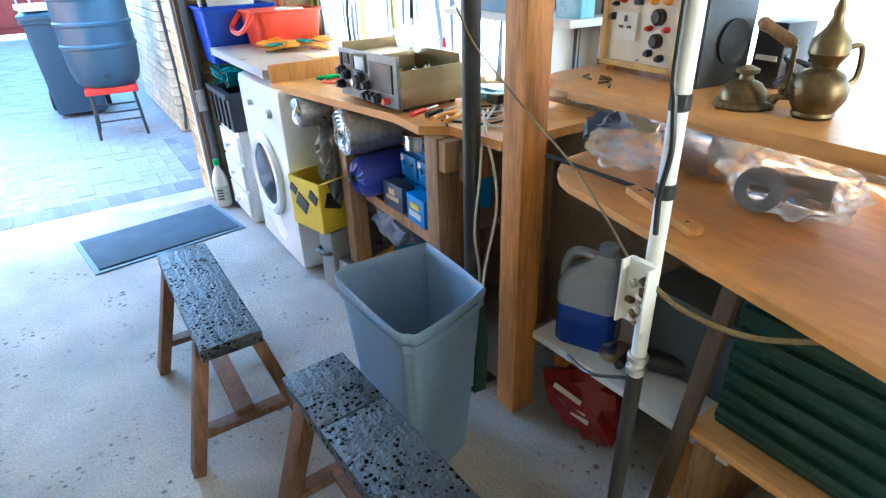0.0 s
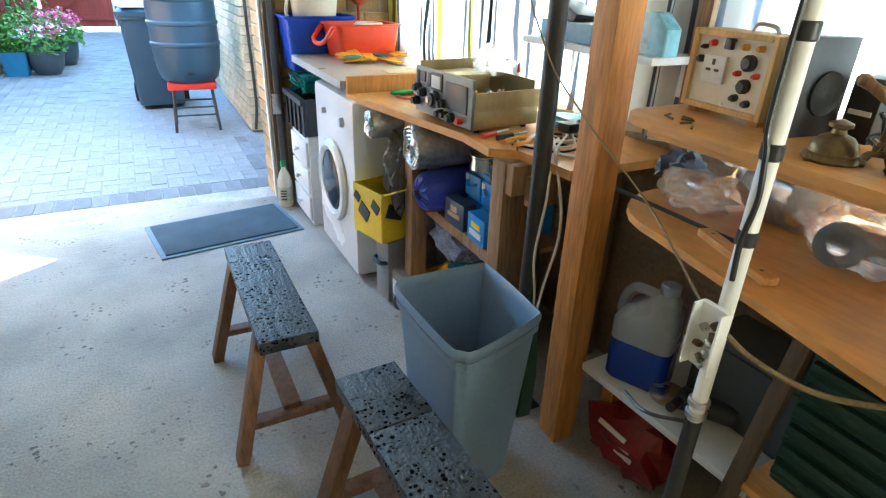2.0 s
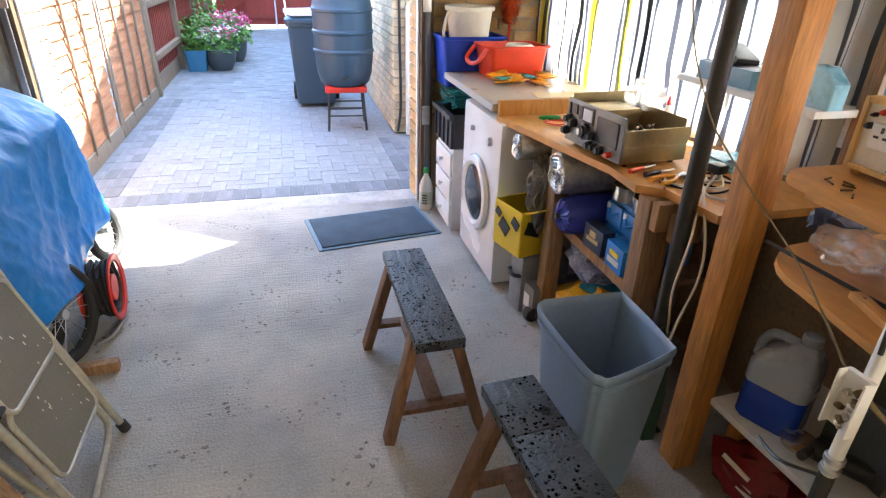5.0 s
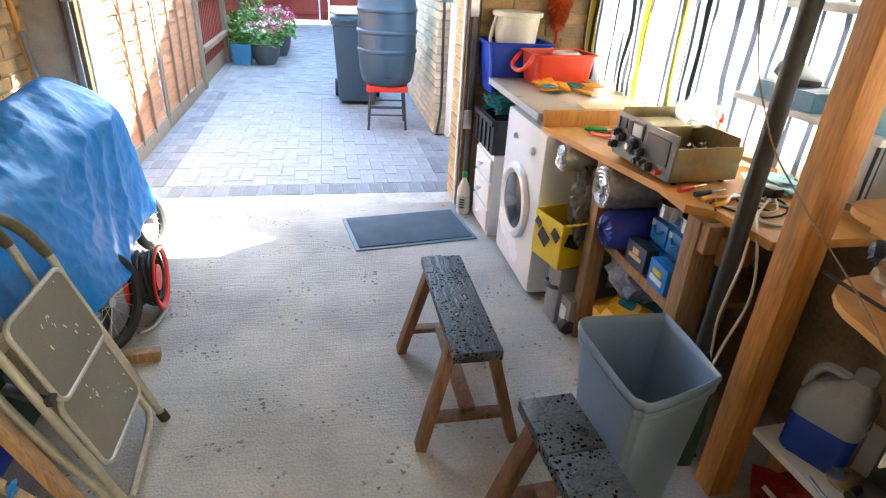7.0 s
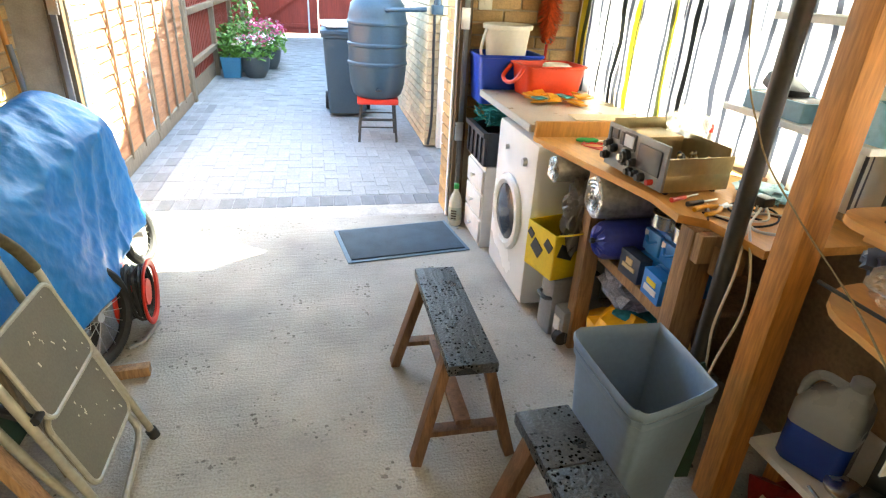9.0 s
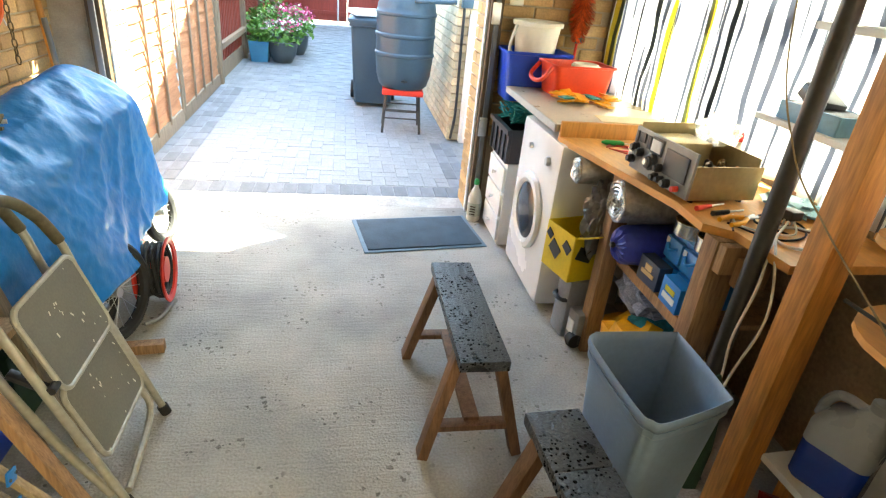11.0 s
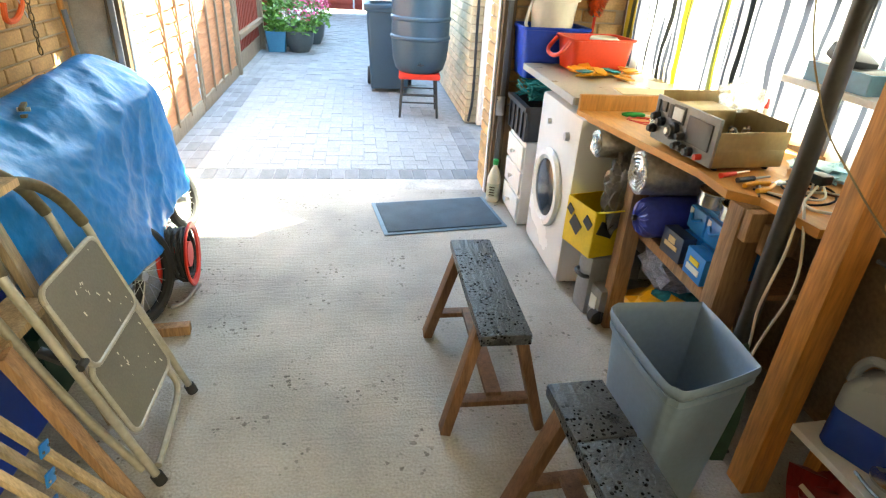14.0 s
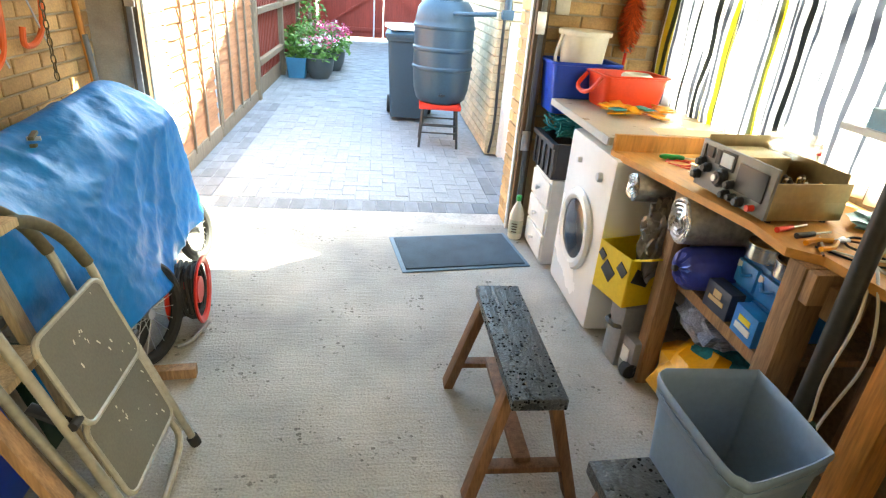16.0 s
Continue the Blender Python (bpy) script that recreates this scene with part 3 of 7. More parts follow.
def house():
    """Side of the house: brick pier, white door frame and the wall behind."""
    t = thing("house", "yellow brick house beside the drive, its side wall in shade", "house", kind="structure")
    bm = B()
    box(bm, (3.565, 11.2, 1.6), (5.22, 10.75, 3.2))
    part("wall", bm, M["mortar"], t)
    # roof is out of view; its heights place the shadow edge on drive and fence
    bm = B()
    low = [(0.9, 5.76, 3.38), (0.9, 9.6, 4.95), (0.9, 16.6, 4.95)]
    mid = [(3.6, 5.76, 5.35), (3.6, 9.6, 6.9), (3.6, 16.6, 6.9)]
    high = [(6.2, y, z) for _, y, z in low]
    rows = [[bm.verts.new(p) for p in r] for r in (low, mid, high)]
    for a, b in zip(rows, rows[1:]):
        for k in range(2):
            bm.faces.new((a[k], a[k + 1], b[k + 1], b[k]))
    res = bmesh.ops.extrude_face_region(bm, geom=list(bm.faces))
    for v in res["geom"]:
        if isinstance(v, bmesh.types.BMVert):
            v.co.z = 3.2
    part("roof", bm, M["fence_post"], t, "unseen brown roof rising away from the garage, shaped to shade the drive", None)
    return t


HOUSE = house()


def white_fence():
    t = thing("side_gate", "white painted side gate between the garage and the house", "gate", (1.06, 4.3, 0.0))
    bm = B()
    box(bm, (0.03, 0.78, 0.55), (0.04, 1.4, 1.06), None, 0.004)
    part("panel", bm, M["white_paint"], t)
    for y in (0.06, 1.46):
        bm = B()
        box(bm, (0.02, y, 0.58), (0.08, 0.08, 1.16), None, 0.006)
        part("post", bm, M["white_paint"], t)


white_fence()


def wheelie_bin():
    t = thing("wheelie_bin", "dark blue-grey wheelie bin with a pale paper on the lid", "wheelie bin", (-0.01, 6.97, -0.01), -3)
    bm = B()
    secs = []
    for z, w, d, y in ((0.05, 0.42, 0.46, 0.33), (0.48, 0.47, 0.53, 0.33), (0.87, 0.51, 0.6, 0.33), (0.875, 0.55, 0.64, 0.33), (0.91, 0.55, 0.64, 0.33)):
        secs.append([(0.27 + a, y + b, z) for a, b in rounded(w, d, 0.04)])
    loft(bm, secs)
    part("body", bm, M["bin_blue"], t)
    bm = B()
    secs = []
    for z, w, d in ((0.912, 0.57, 0.67), (0.945, 0.57, 0.67), (0.97, 0.5, 0.58), (0.978, 0.3, 0.35)):
        secs.append([(0.27 + a, 0.33 + b, z) for a, b in rounded(w, d, 0.05)])
    loft(bm, secs)
    part("lid", bm, M["bin_blue"], t)
    bm = B()
    rod(bm, (0.02, 0.68, 0.95), (0.52, 0.68, 0.95), 0.016)
    part("handle", bm, M["bin_blue"], t)
    for x in (0.03, 0.51):
        bm = B()
        lathe(bm, [(0.03, -0.025), (0.1, -0.025), (0.105, 0), (0.1, 0.025), (0.03, 0.025)], (x, 0.6, 0.105), 24, Matrix.Rotation(radians(90), 3, "Y"))
        part("wheel", bm, M["rubber"], t)
    bm = B()
    box(bm, (0, 0, 0), (0.5, 0.55, 0.05), None, 0.012)
    for v in bm.verts:
        v.co.z += 0.012 * noise.noise(v.co * 9)
    single("paper_sheet", bm, M["white_paint"], "pale sheets lying on the bin lid", "paper", (0.26, 7.27, 0.99), 8)


wheelie_bin()


def water_butt():
    t = thing("metal_stool", "small black tube stool with a red padded seat", "stool", (0.51, 6.17, -0.01), -4)
    bm = B()
    box(bm, (0, 0, 0.4), (0.4, 0.4, 0.055), None, 0.015)
    part("seat", bm, M["red_plastic"], t, "red vinyl seat pad")
    for x in (-1, 1):
        for y in (-1, 1):
            bm = B()
            rod(bm, (x * 0.16, y * 0.16, 0.375), (x * 0.185, y * 0.185, 0), 0.013)
            part("leg", bm, M["black_paint"], t)
    for z in (0.15, 0.22):
        for s in (-1, 1):
            bm = B()
            rod(bm, (-0.175, s * 0.175, z), (0.175, s * 0.175, z), 0.008)
            part("rung", bm, M["black_paint"], t)
    t = thing("water_butt", "blue-black plastic barrel water butt standing on the red stool", "water butt", (0.51, 6.17, 0.418))
    bm = B()
    prof = [(0.2, 0), (0.235, 0.03), (0.262, 0.12), (0.275, 0.25)]
    for z in (0.3, 0.47, 0.66):
        prof += [(0.278, z), (0.288, z + 0.012), (0.288, z + 0.03), (0.278, z + 0.042)]
    prof += [(0.272, 0.74), (0.25, 0.84), (0.21, 0.89), (0.2, 0.9)]
    lathe(bm, prof, seg=48)
    part("barrel", bm, M["butt_blue"], t)
    bm = B()
    lathe(bm, [(0.15, 0.9), (0.15, 0.925), (0.14, 0.94), (0.002, 0.945)], seg=32)
    part("lid", bm, M["butt_blue"], t)
    bm = B()
    rod(bm, (-0.02, -0.24, 0.1), (-0.02, -0.31, 0.1), 0.012)
    rod(bm, (-0.05, -0.3, 0.1), (0.01, -0.3, 0.1), 0.008)
    part("tap", bm, M["black_plastic"], t)
    bm = B()
    tube(bm, [(0.02, -0.2, 0.8), (0.12, -0.32, 0.81), (0.28, -0.37, 0.82), (0.4, -0.39, 0.83)], 0.02, 10)
    part("overflow_hose", bm, M["butt_blue"], t, "dark ribbed hose to the downpipe")


water_butt()


def drain_pipe():
    bm = B()
    tube(bm, [(0, 0, 0.02), (0.03, 0.01, 0.3), (0.02, 0, 1.0), (0.02, 0, 2.4)], 0.013, 8)
    single("cable_run", bm, M["black_plastic"], "thin black cable clipped down the brick pier", "cable", (0.965, 5.79, 0.0))
    bm = B()
    box(bm, (0, 0, 0), (0.1, 0.08, 0.08), None, 0.01)
    rod(bm, (0, 0, 0.04), (0, 0, 1.0), 0.03)
    single("downpipe", bm, M["butt_blue"], "dark plastic downpipe with a rainwater diverter", "downpipe", (1.0, 5.755, 1.25))


drain_pipe()

M["leaf"] = mat("leaf", (0.12, 0.27, 0.045), 0.55, dark=0.6, scale=20, fine=60, random_amount=0.35, island=True)
M["petal_pink"] = mat("petal_pink", (0.75, 0.12, 0.28), 0.6, dark=0.8, scale=20, random_amount=0.3, island=True)
M["petal_white"] = mat("petal_white", (0.8, 0.75, 0.74), 0.6, dark=0.9, scale=20, random_amount=0.1, island=True)
M["pot_grey"] = mat("pot_grey", (0.07, 0.085, 0.09), 0.5, dark=0.8)
M["pot_blue"] = mat("pot_blue", (0.05, 0.2, 0.33), 0.4, dark=0.85)


def potted_plant(label, at, square, r, h, spread, tall, flower, material, seed):
    t = thing("potted_plant", label, "potted plant", at, 0, "flower pots along the fence")
    rng = random.Random(seed)
    bm = B()
    if square:
        loft(bm, [[(a, b, z) for a, b in rounded(w, w, 0.02)] for z, w in ((0, r * 1.6), (h, r * 2), (h, r * 1.85), (h - 0.03, r * 1.8))])
    else:
        lathe(bm, [(r * 0.6, 0), (r * 0.9, h * 0.4), (r, h * 0.8), (r, h), (r * 0.92, h), (r * 0.9, h - 0.03)], seg=28)
    part("pot", bm, material, t)

    def blades(count, size, low, high, wide):
        bm = B()
        for _ in range(count):
            a, q = rng.uniform(0, 6.28), math.sqrt(rng.random()) * wide
            z = low + (high - low) * rng.random() * (1 - 0.5 * (q / wide) ** 2)
            c = Vector((q * math.cos(a), q * math.sin(a), z))
            rot = Euler((rng.uniform(-1.1, 1.1), rng.uniform(-1.1, 1.1), rng.uniform(0, 6.28))).to_matrix()
            s = size * rng.uniform(0.6, 1.3)
            vs = [bm.verts.new(c + rot @ Vector(p) * s) for p in ((0, -1, 0), (0.45, -0.2, 0.12), (0.35, 0.6, 0.05), (0, 1, -0.1), (-0.35, 0.6, 0.05), (-0.45, -0.2, 0.12))]
            bm.faces.new(vs)
        return bm
    tagged(part("foliage", blades(260, 0.045, h - 0.02, h + tall, spread), M["leaf"], t, smooth=None), kind="stuff")
    for m, n in flower:
        tagged(part("blossom", blades(n, 0.032, h + tall * 0.55, h + tall * 1.15, spread), M[m], t, smooth=None), kind="stuff")


potted_plant("dark bowl pot of white and pink flowers", (-0.97, 9.75, -0.01), False, 0.22, 0.3, 0.3, 0.3, (("petal_white", 90), ("petal_pink", 70)), M["pot_grey"], 1)
potted_plant("square blue pot with upright green leaves", (-1.3, 9.72, -0.01), True, 0.15, 0.3, 0.16, 0.35, (), M["pot_blue"], 2)
potted_plant("dark tub with bright green spreading plant", (-1.25, 10.3, -0.01), False, 0.22, 0.5, 0.3, 0.28, (), M["pot_grey"], 3)
potted_plant("dark pot full of pink flowers by the fence", (-0.83, 10.6, -0.01), False, 0.2, 0.32, 0.32, 0.4, (("petal_pink", 160), ("petal_white", 40)), M["pot_grey"], 4)
potted_plant("dark pot of pink flowers further along the fence", (-0.92, 11.4, -0.01), False, 0.2, 0.3, 0.3, 0.4, (("petal_pink", 120),), M["pot_grey"], 5)
potted_plant("tall feathery green shrub in a dark pot", (-1.25, 11.6, -0.01), False, 0.2, 0.3, 0.25, 1.0, (), M["pot_grey"], 6)


# ---- garage: floor things ----
def door_mat():
    t = thing("door_mat", "dark grey ribbed door mat with a blue-grey rubber edge", "door mat", (0.395, 3.64, 0.0), 8)
    bm = B()
    box(bm, (0, 0, 0.004), (0.76, 0.47, 0.008), None, 0.003)
    part("edge", bm, M["mat_edge"], t)
    bm = B()
    box(bm, (0, 0, 0.011), (0.71, 0.42, 0.009), None, 0.002)
    part("carpet", bm, M["mat_pile"], t)


door_mat()


def waste_bin():
    t = thing("waste_bin", "tall grey-blue plastic bin, open and empty, on the floor", "bin", (0.803, 1.568, 0), 0)
    plan = [(-0.12, 0.188), (0.12, 0.18), (0.15, 0.15), (0.14, -0.09), (0.112, -0.138), (-0.09, -0.2), (-0.13, -0.188), (-0.148, -0.145), (-0.157, 0.1), (-0.148, 0.164)]
    ring = [Vector((p.x, p.y)) for p in smooth_path([(*q, 0) for q in plan + plan[:1]], 4)[:-1]]

    def sec(k, z, g=0.0):
        return [(p.x * k + (p.normalized() * g).x, p.y * k + (p.normalized() * g).y, z) for p in ring]
    bm = B()
    loft(bm, [sec(0.7, 0.0), sec(0.72, 0.01), sec(0.94, 0.5), sec(0.955, 0.53), sec(1.0, 0.535), sec(1.02, 0.548), sec(1.02, 0.56), sec(1.0, 0.567), sec(0.965, 0.562), sec(0.94, 0.54), sec(0.925, 0.49), sec(0.7, 0.02)])
    part("body", bm, M["grey_plastic"], t, smooth=50)
    bm = B()
    loft(bm, [sec(0.965, 0.505, 0.001), sec(0.975, 0.51, 0.003), sec(0.98, 0.53, 0.003), sec(0.94, 0.53), sec(0.93, 0.505), sec(0.965, 0.505, 0.001)], (False, False))
    part("rim_band", bm, M["grey_plastic"], t)
    bm = B()
    for a, b in (((0.165, 0.02, 0.54), (0.188, 0.0, 0.46)), ((0.187, 0.0, 0.462), (0.183, -0.03, 0.3)), ((0.183, -0.03, 0.302), (0.165, -0.045, 0.16))):
        bar(bm, a, b, 0.045, 0.008, 0.002, (0, 1, 0))
    single("strap", bm, M["webbing"], "black and green webbing strap hanging behind the bin", "strap", (0.805, 1.545, 0.0))


waste_bin()


# ---- garage: corner by the door ----
def corner():
    t = thing("drawer_unit", "small white chest of drawers beside the dryer", "drawers", (0.86, 3.48, 0))
    bm = B()
    box(bm, (0.18, 0.19, 0.26), (0.34, 0.36, 0.52), None, 0.006)
    part("carcass", bm, M["white_paint"], t)
    for k in range(3):
        bm = B()
        box(bm, (0.003, 0.19, 0.1 + 0.16 * k), (0.016, 0.34, 0.145), None, 0.006)
        d = part("drawer", bm, M["white_paint"], t)
        bm = B()
        lathe(bm, [(0.008, 0), (0.008, 0.012), (0.016, 0.02), (0.012, 0.028), (0.001, 0.03)], (-0.005, 0.19, 0.1 + 0.16 * k), 14, Matrix.Rotation(radians(-90), 3, "Y"))
        part("knob", bm, M["white_paint"], d)
    t = thing("folding_crate", "black folding plastic crate standing on the drawers", "crate", (0.845, 3.5, 0.522))
    bm = B()
    for c, s in (((0.02, 0.2, 0.1), (0.02, 0.4, 0.2)), ((0.35, 0.2, 0.1), (0.02, 0.4, 0.2)), ((0.185, 0.01, 0.1), (0.31, 0.02, 0.2)), ((0.185, 0.39, 0.1), (0.31, 0.02, 0.2)), ((0.185, 0.2, 0.01), (0.31, 0.36, 0.02))):
        box(bm, c, s, None, 0.003)
    part("body", bm, M["black_plastic"], t)
    for k in range(4):
        bm = B()
        box(bm, (0.006, 0.06 + 0.093 * k, 0.1), (0.012, 0.016, 0.18))
        part("rib", bm, M["black_plastic"], t)
    bm = B()
    box(bm, (0.004, 0.2, 0.185), (0.016, 0.42, 0.03), None, 0.004)
    part("rim", bm, M["black_plastic"], t)
    bm = B()
    rng = random.Random(4)
    for _ in range(40):
        p = [Vector((rng.uniform(0.0, 0.26), rng.uniform(0.02, 0.3), rng.uniform(0.0, 0.1))) for _ in range(4)]
        tube(bm, p, 0.005, 5, 5)
    single("net_bag", bm, M["teal"], "bundle of teal green netting lying on the crate", "netting", (0.87, 3.56, 0.725))
    bm = B()
    lathe(bm, [(0.04, 0), (0.045, 0.01), (0.045, 0.16), (0.03, 0.21), (0.014, 0.24), (0.014, 0.27)], seg=20)
    t = thing("bottle", "white plastic bottle with a green cap on the floor", "bottle", (0.8, 3.88, 0))
    part("body", bm, M["cream_plastic"], t)
    bm = B()
    lathe(bm, [(0.018, 0.255), (0.018, 0.285), (0.012, 0.29)], seg=16)
    part("cap", bm, M["green_cap"], t, "green screw cap")
    bm = B()
    lathe(bm, [(0.0465, 0.04), (0.0465, 0.13)], seg=20, cap=False)
    lab = part("paper_label", bm, M["label_green"], t, "pale green printed paper label")
    for k in range(4):
        bm = B()
        box(bm, (-0.02, -0.0435, 0.055 + 0.018 * k), (0.035, 0.004, 0.006), Matrix.Rotation(radians(-25), 3, "Z"))
        part("print_bar", bm, M["dark_timber"], lab)


M["teal"] = mat("teal", (0.01, 0.2, 0.2), 0.6, dark=0.7)
M["green_cap"] = mat("green_cap", (0.03, 0.35, 0.07), 0.4)
M["label_green"] = mat("label_green", (0.5, 0.52, 0.4), 0.6)
corner()


def tub(name, label, cat, at, turn, w, d, h, material, handle=None):
    """Open tapered storage tub with a rolled rim."""
    t = thing(name, label, cat, at, turn)
    bm = B()
    loft(bm, [[(a, b, z) for a, b in rounded(w * k, d * k, 0.03)] for z, k in ((0, 0.84), (0.008, 0.86), (h * 0.93, 0.97), (h * 0.94, 1.03), (h * 0.985, 1.05), (h, 1.03), (h * 0.99, 0.96), (h * 0.9, 0.94), (0.015, 0.83))])
    part("body", bm, material, t, smooth=40)
    if handle:
        bm = B()
        tube(bm, [(-w * 0.52, -d * 0.35, h * 0.9), (-w * 0.66, -d * 0.38, h * 0.55), (-w * 0.68, 0, h * 0.42), (-w * 0.66, d * 0.3, h * 0.55), (-w * 0.52, d * 0.35, h * 0.9)], 0.012, 8)
        part("handle", bm, material, t)
    return t


tub("storage_tub", "deep blue plastic storage tub behind the counter end", "tub", (1.06, 3.9, 0.83), 0, 0.4, 0.28, 0.29, M["blue_plastic"])
tub("storage_box", "open red plastic box with a carry handle on the counter", "box", (1.24, 3.63, 0.922), 4, 0.37, 0.26, 0.175, M["red_box"], True)


def bucket():
    t = thing("bucket", "cream plastic bucket with a handle, set in the blue tub", "bucket", (1.06, 3.9, 0.99))
    t.scale = (1.15, 1.15, 1.2)
    bm = B()
    lathe(bm, [(0.09, 0), (0.095, 0.005), (0.118, 0.22), (0.13, 0.222), (0.132, 0.24), (0.125, 0.245), (0.115, 0.235), (0.09, 0.01)], seg=36)
    part("body", bm, M["cream_plastic"], t)
    bm = B()
    tube(bm, [(-0.12, -0.03, 0.225), (-0.15, -0.06, 0.15), (-0.145, -0.05, 0.1), (-0.1, -0.09, 0.08)], 0.008, 8)
    part("handle", bm, M["cream_plastic"], t)
    bm = B()
    lathe(bm, [(0.06, 0), (0.075, 0.01), (0.08, 0.1), (0.07, 0.11), (0.07, 0.02)], seg=24)
    tube(bm, [(0.075, 0, 0.09), (0.12, 0, 0.08), (0.12, 0, 0.04), (0.075, 0, 0.02)], 0.008, 6)
    single("jug", bm, M["cream_plastic"], "cream plastic measuring jug lying in the box", "jug", (1.28, 3.61, 0.99), 20)
    rng = random.Random(8)
    t = thing("feather_duster", "orange-red feather duster hanging on the brick wall", "feather duster", (1.35, 3.97, 1.2))
    bm = B()
    for _ in range(1500):
        z = rng.uniform(0, 0.5)
        a = rng.uniform(0, 6.28)
        r = 0.085 * (0.5 + 0.5 * math.sin(z * 9) ** 2) + 0.01
        c = Vector((0, 0, z))
        d = Vector((math.cos(a), math.sin(a) * 0.7, -0.5)).normalized()
        s = d.cross(Vector((0, 0, 1))).normalized() * 0.008
        bm.faces.new([bm.verts.new(c + s), bm.verts.new(c - s), bm.verts.new(c + d * r - s * 0.4), bm.verts.new(c + d * r + s * 0.4)])
    tagged(part("plume", bm, M["orange_feather"], t, smooth=None), kind="stuff")
    bm = B()
    rod(bm, (0, 0.02, -0.28), (0, 0.0, 0.05), 0.009)
    part("cane", bm, M["red_plastic"], t)
    bm = B()
    lathe(bm, [(0.02, 0), (0.03, 0.01), (0.025, 0.03), (0.01, 0.035)], (0, 0, -0.03), 16)
    part("collar", bm, M["teal"], t)
    t = thing("light_switch", "cream wall socket plate on the brick wall", "switch", (0.955, FRONT_IN - 0.001, 1.39))
    bm = B()
    box(bm, (0, -0.008, 0), (0.086, 0.018, 0.086), None, 0.005)
    part("plate", bm, M["cream_plastic"], t)
    bm = B()
    box(bm, (0, -0.019, 0), (0.022, 0.008, 0.03), None, 0.002)
    part("rocker", bm, M["cream_plastic"], t)


M["orange_feather"] = mat("orange_feather", (0.75, 0.1, 0.015), 0.7, dark=0.6, random_amount=0.3, island=True)
bucket()


def counter_clutter():
    rng = random.Random(3)
    t = thing("packing_tray", "crumpled orange and yellow packaging lying flat on the counter", "packaging", (1.23, 3.4, 0.922), -6)
    for k in range(24):
        bm = B()
        box(bm, (0, 0, 0), (rng.uniform(0.06, 0.12), rng.uniform(0.04, 0.08), 0.008), Euler((rng.uniform(-0.2, 0.2), rng.uniform(-0.2, 0.2), rng.uniform(0, 3))).to_matrix(), 0.003)
        bmesh.ops.translate(bm, verts=bm.verts, vec=(rng.uniform(-0.16, 0.16), rng.uniform(-0.1, 0.1), rng.uniform(0.012, 0.045)))
        part("piece", bm, M["amber"] if k % 12 else M["teal"], t)
    bm = B()
    box(bm, (0, 0, 0), (0.34, 0.13, 0.004))
    for v in bm.verts:
        v.co.z += 0.01 * v.co.x
    single("cardboard_sheet", bm, M["card"], "flat pale cardboard strip resting on the upstand", "cardboard", (1.28, 2.93, 0.945), -6)


M["amber"] = mat("amber", (0.85, 0.37, 0.012), 0.35, dark=0.8, scale=12, random_amount=0.08)
M["card"] = mat("card", (0.62, 0.47, 0.26), 0.7, dark=0.85)
counter_clutter()


# ---- garage: bench ----
M["brown_flex"] = mat("brown_flex", (0.12, 0.05, 0.025), 0.5)
M["radio_face"] = mat("radio_face", (0.22, 0.225, 0.22), 0.45, 0.3, dark=0.88)
M["radio_dark"] = mat("radio_dark", (0.03, 0.032, 0.034), 0.35, dark=0.85)
M["chassis"] = mat("chassis", (0.42, 0.32, 0.16), 0.35, 0.75, dark=0.85, scale=8)
M["clear"] = mat("clear", (0.9, 0.9, 0.9), 0.18, dark=0.95, bump=0.8, transmission=0.75, alpha=0.55, scale=12, fine=30, dist=0.01)
M["foil"] = mat("foil", (0.62, 0.62, 0.62), 0.28, 0.95, dark=0.6, scale=25, fine=90, bump=0.9, dist=0.01)
M["foil_dull"] = mat("foil_dull", (0.42, 0.41, 0.39), 0.38, 0.6, dark=0.55, scale=14, fine=50, bump=0.8, dist=0.01)
M["dark_bag"] = mat("dark_bag", (0.12, 0.11, 0.1), 0.25, dark=0.6, scale=9, fine=30, bump=0.9, dist=0.02)
M["royal"] = mat("royal", (0.03, 0.05, 0.36), 0.4, dark=0.7, scale=7, fine=50, bump=0.4)
M["navy_card"] = mat("navy_card", (0.03, 0.045, 0.09), 0.4, dark=0.85)
M["sky_card"] = mat("sky_card", (0.015, 0.2, 0.6), 0.35, dark=0.9)
M["case_grey"] = mat("case_grey", (0.14, 0.145, 0.15), 0.5, dark=0.85)
M["tin"] = mat("tin", (0.6, 0.58, 0.54), 0.25, 0.95, dark=0.85)
M["cable_white"] = mat("cable_white", (0.6, 0.57, 0.5), 0.5, dark=0.85)
M["cable_dark"] = mat("cable_dark", (0.06, 0.045, 0.03), 0.6, dark=0.8)
M["towel"] = mat("towel", (0.42, 0.48, 0.68), 0.95, dark=0.3, scale=5, fine=20, bump=0.8, stretch=(1.5, 9, 12), dist=0.01)
M["towel_teal"] = mat("towel_teal", (0.02, 0.22, 0.3), 0.95, dark=0.5, scale=10, fine=60, bump=0.8, dist=0.01)
M["bag_yellow"] = mat("bag_yellow", (0.75, 0.38, 0.01), 0.35, dark=0.85, scale=6, bump=0.4, dist=0.01)
M["white_card"] = mat("white_card", (0.72, 0.72, 0.7), 0.5, dark=0.93)


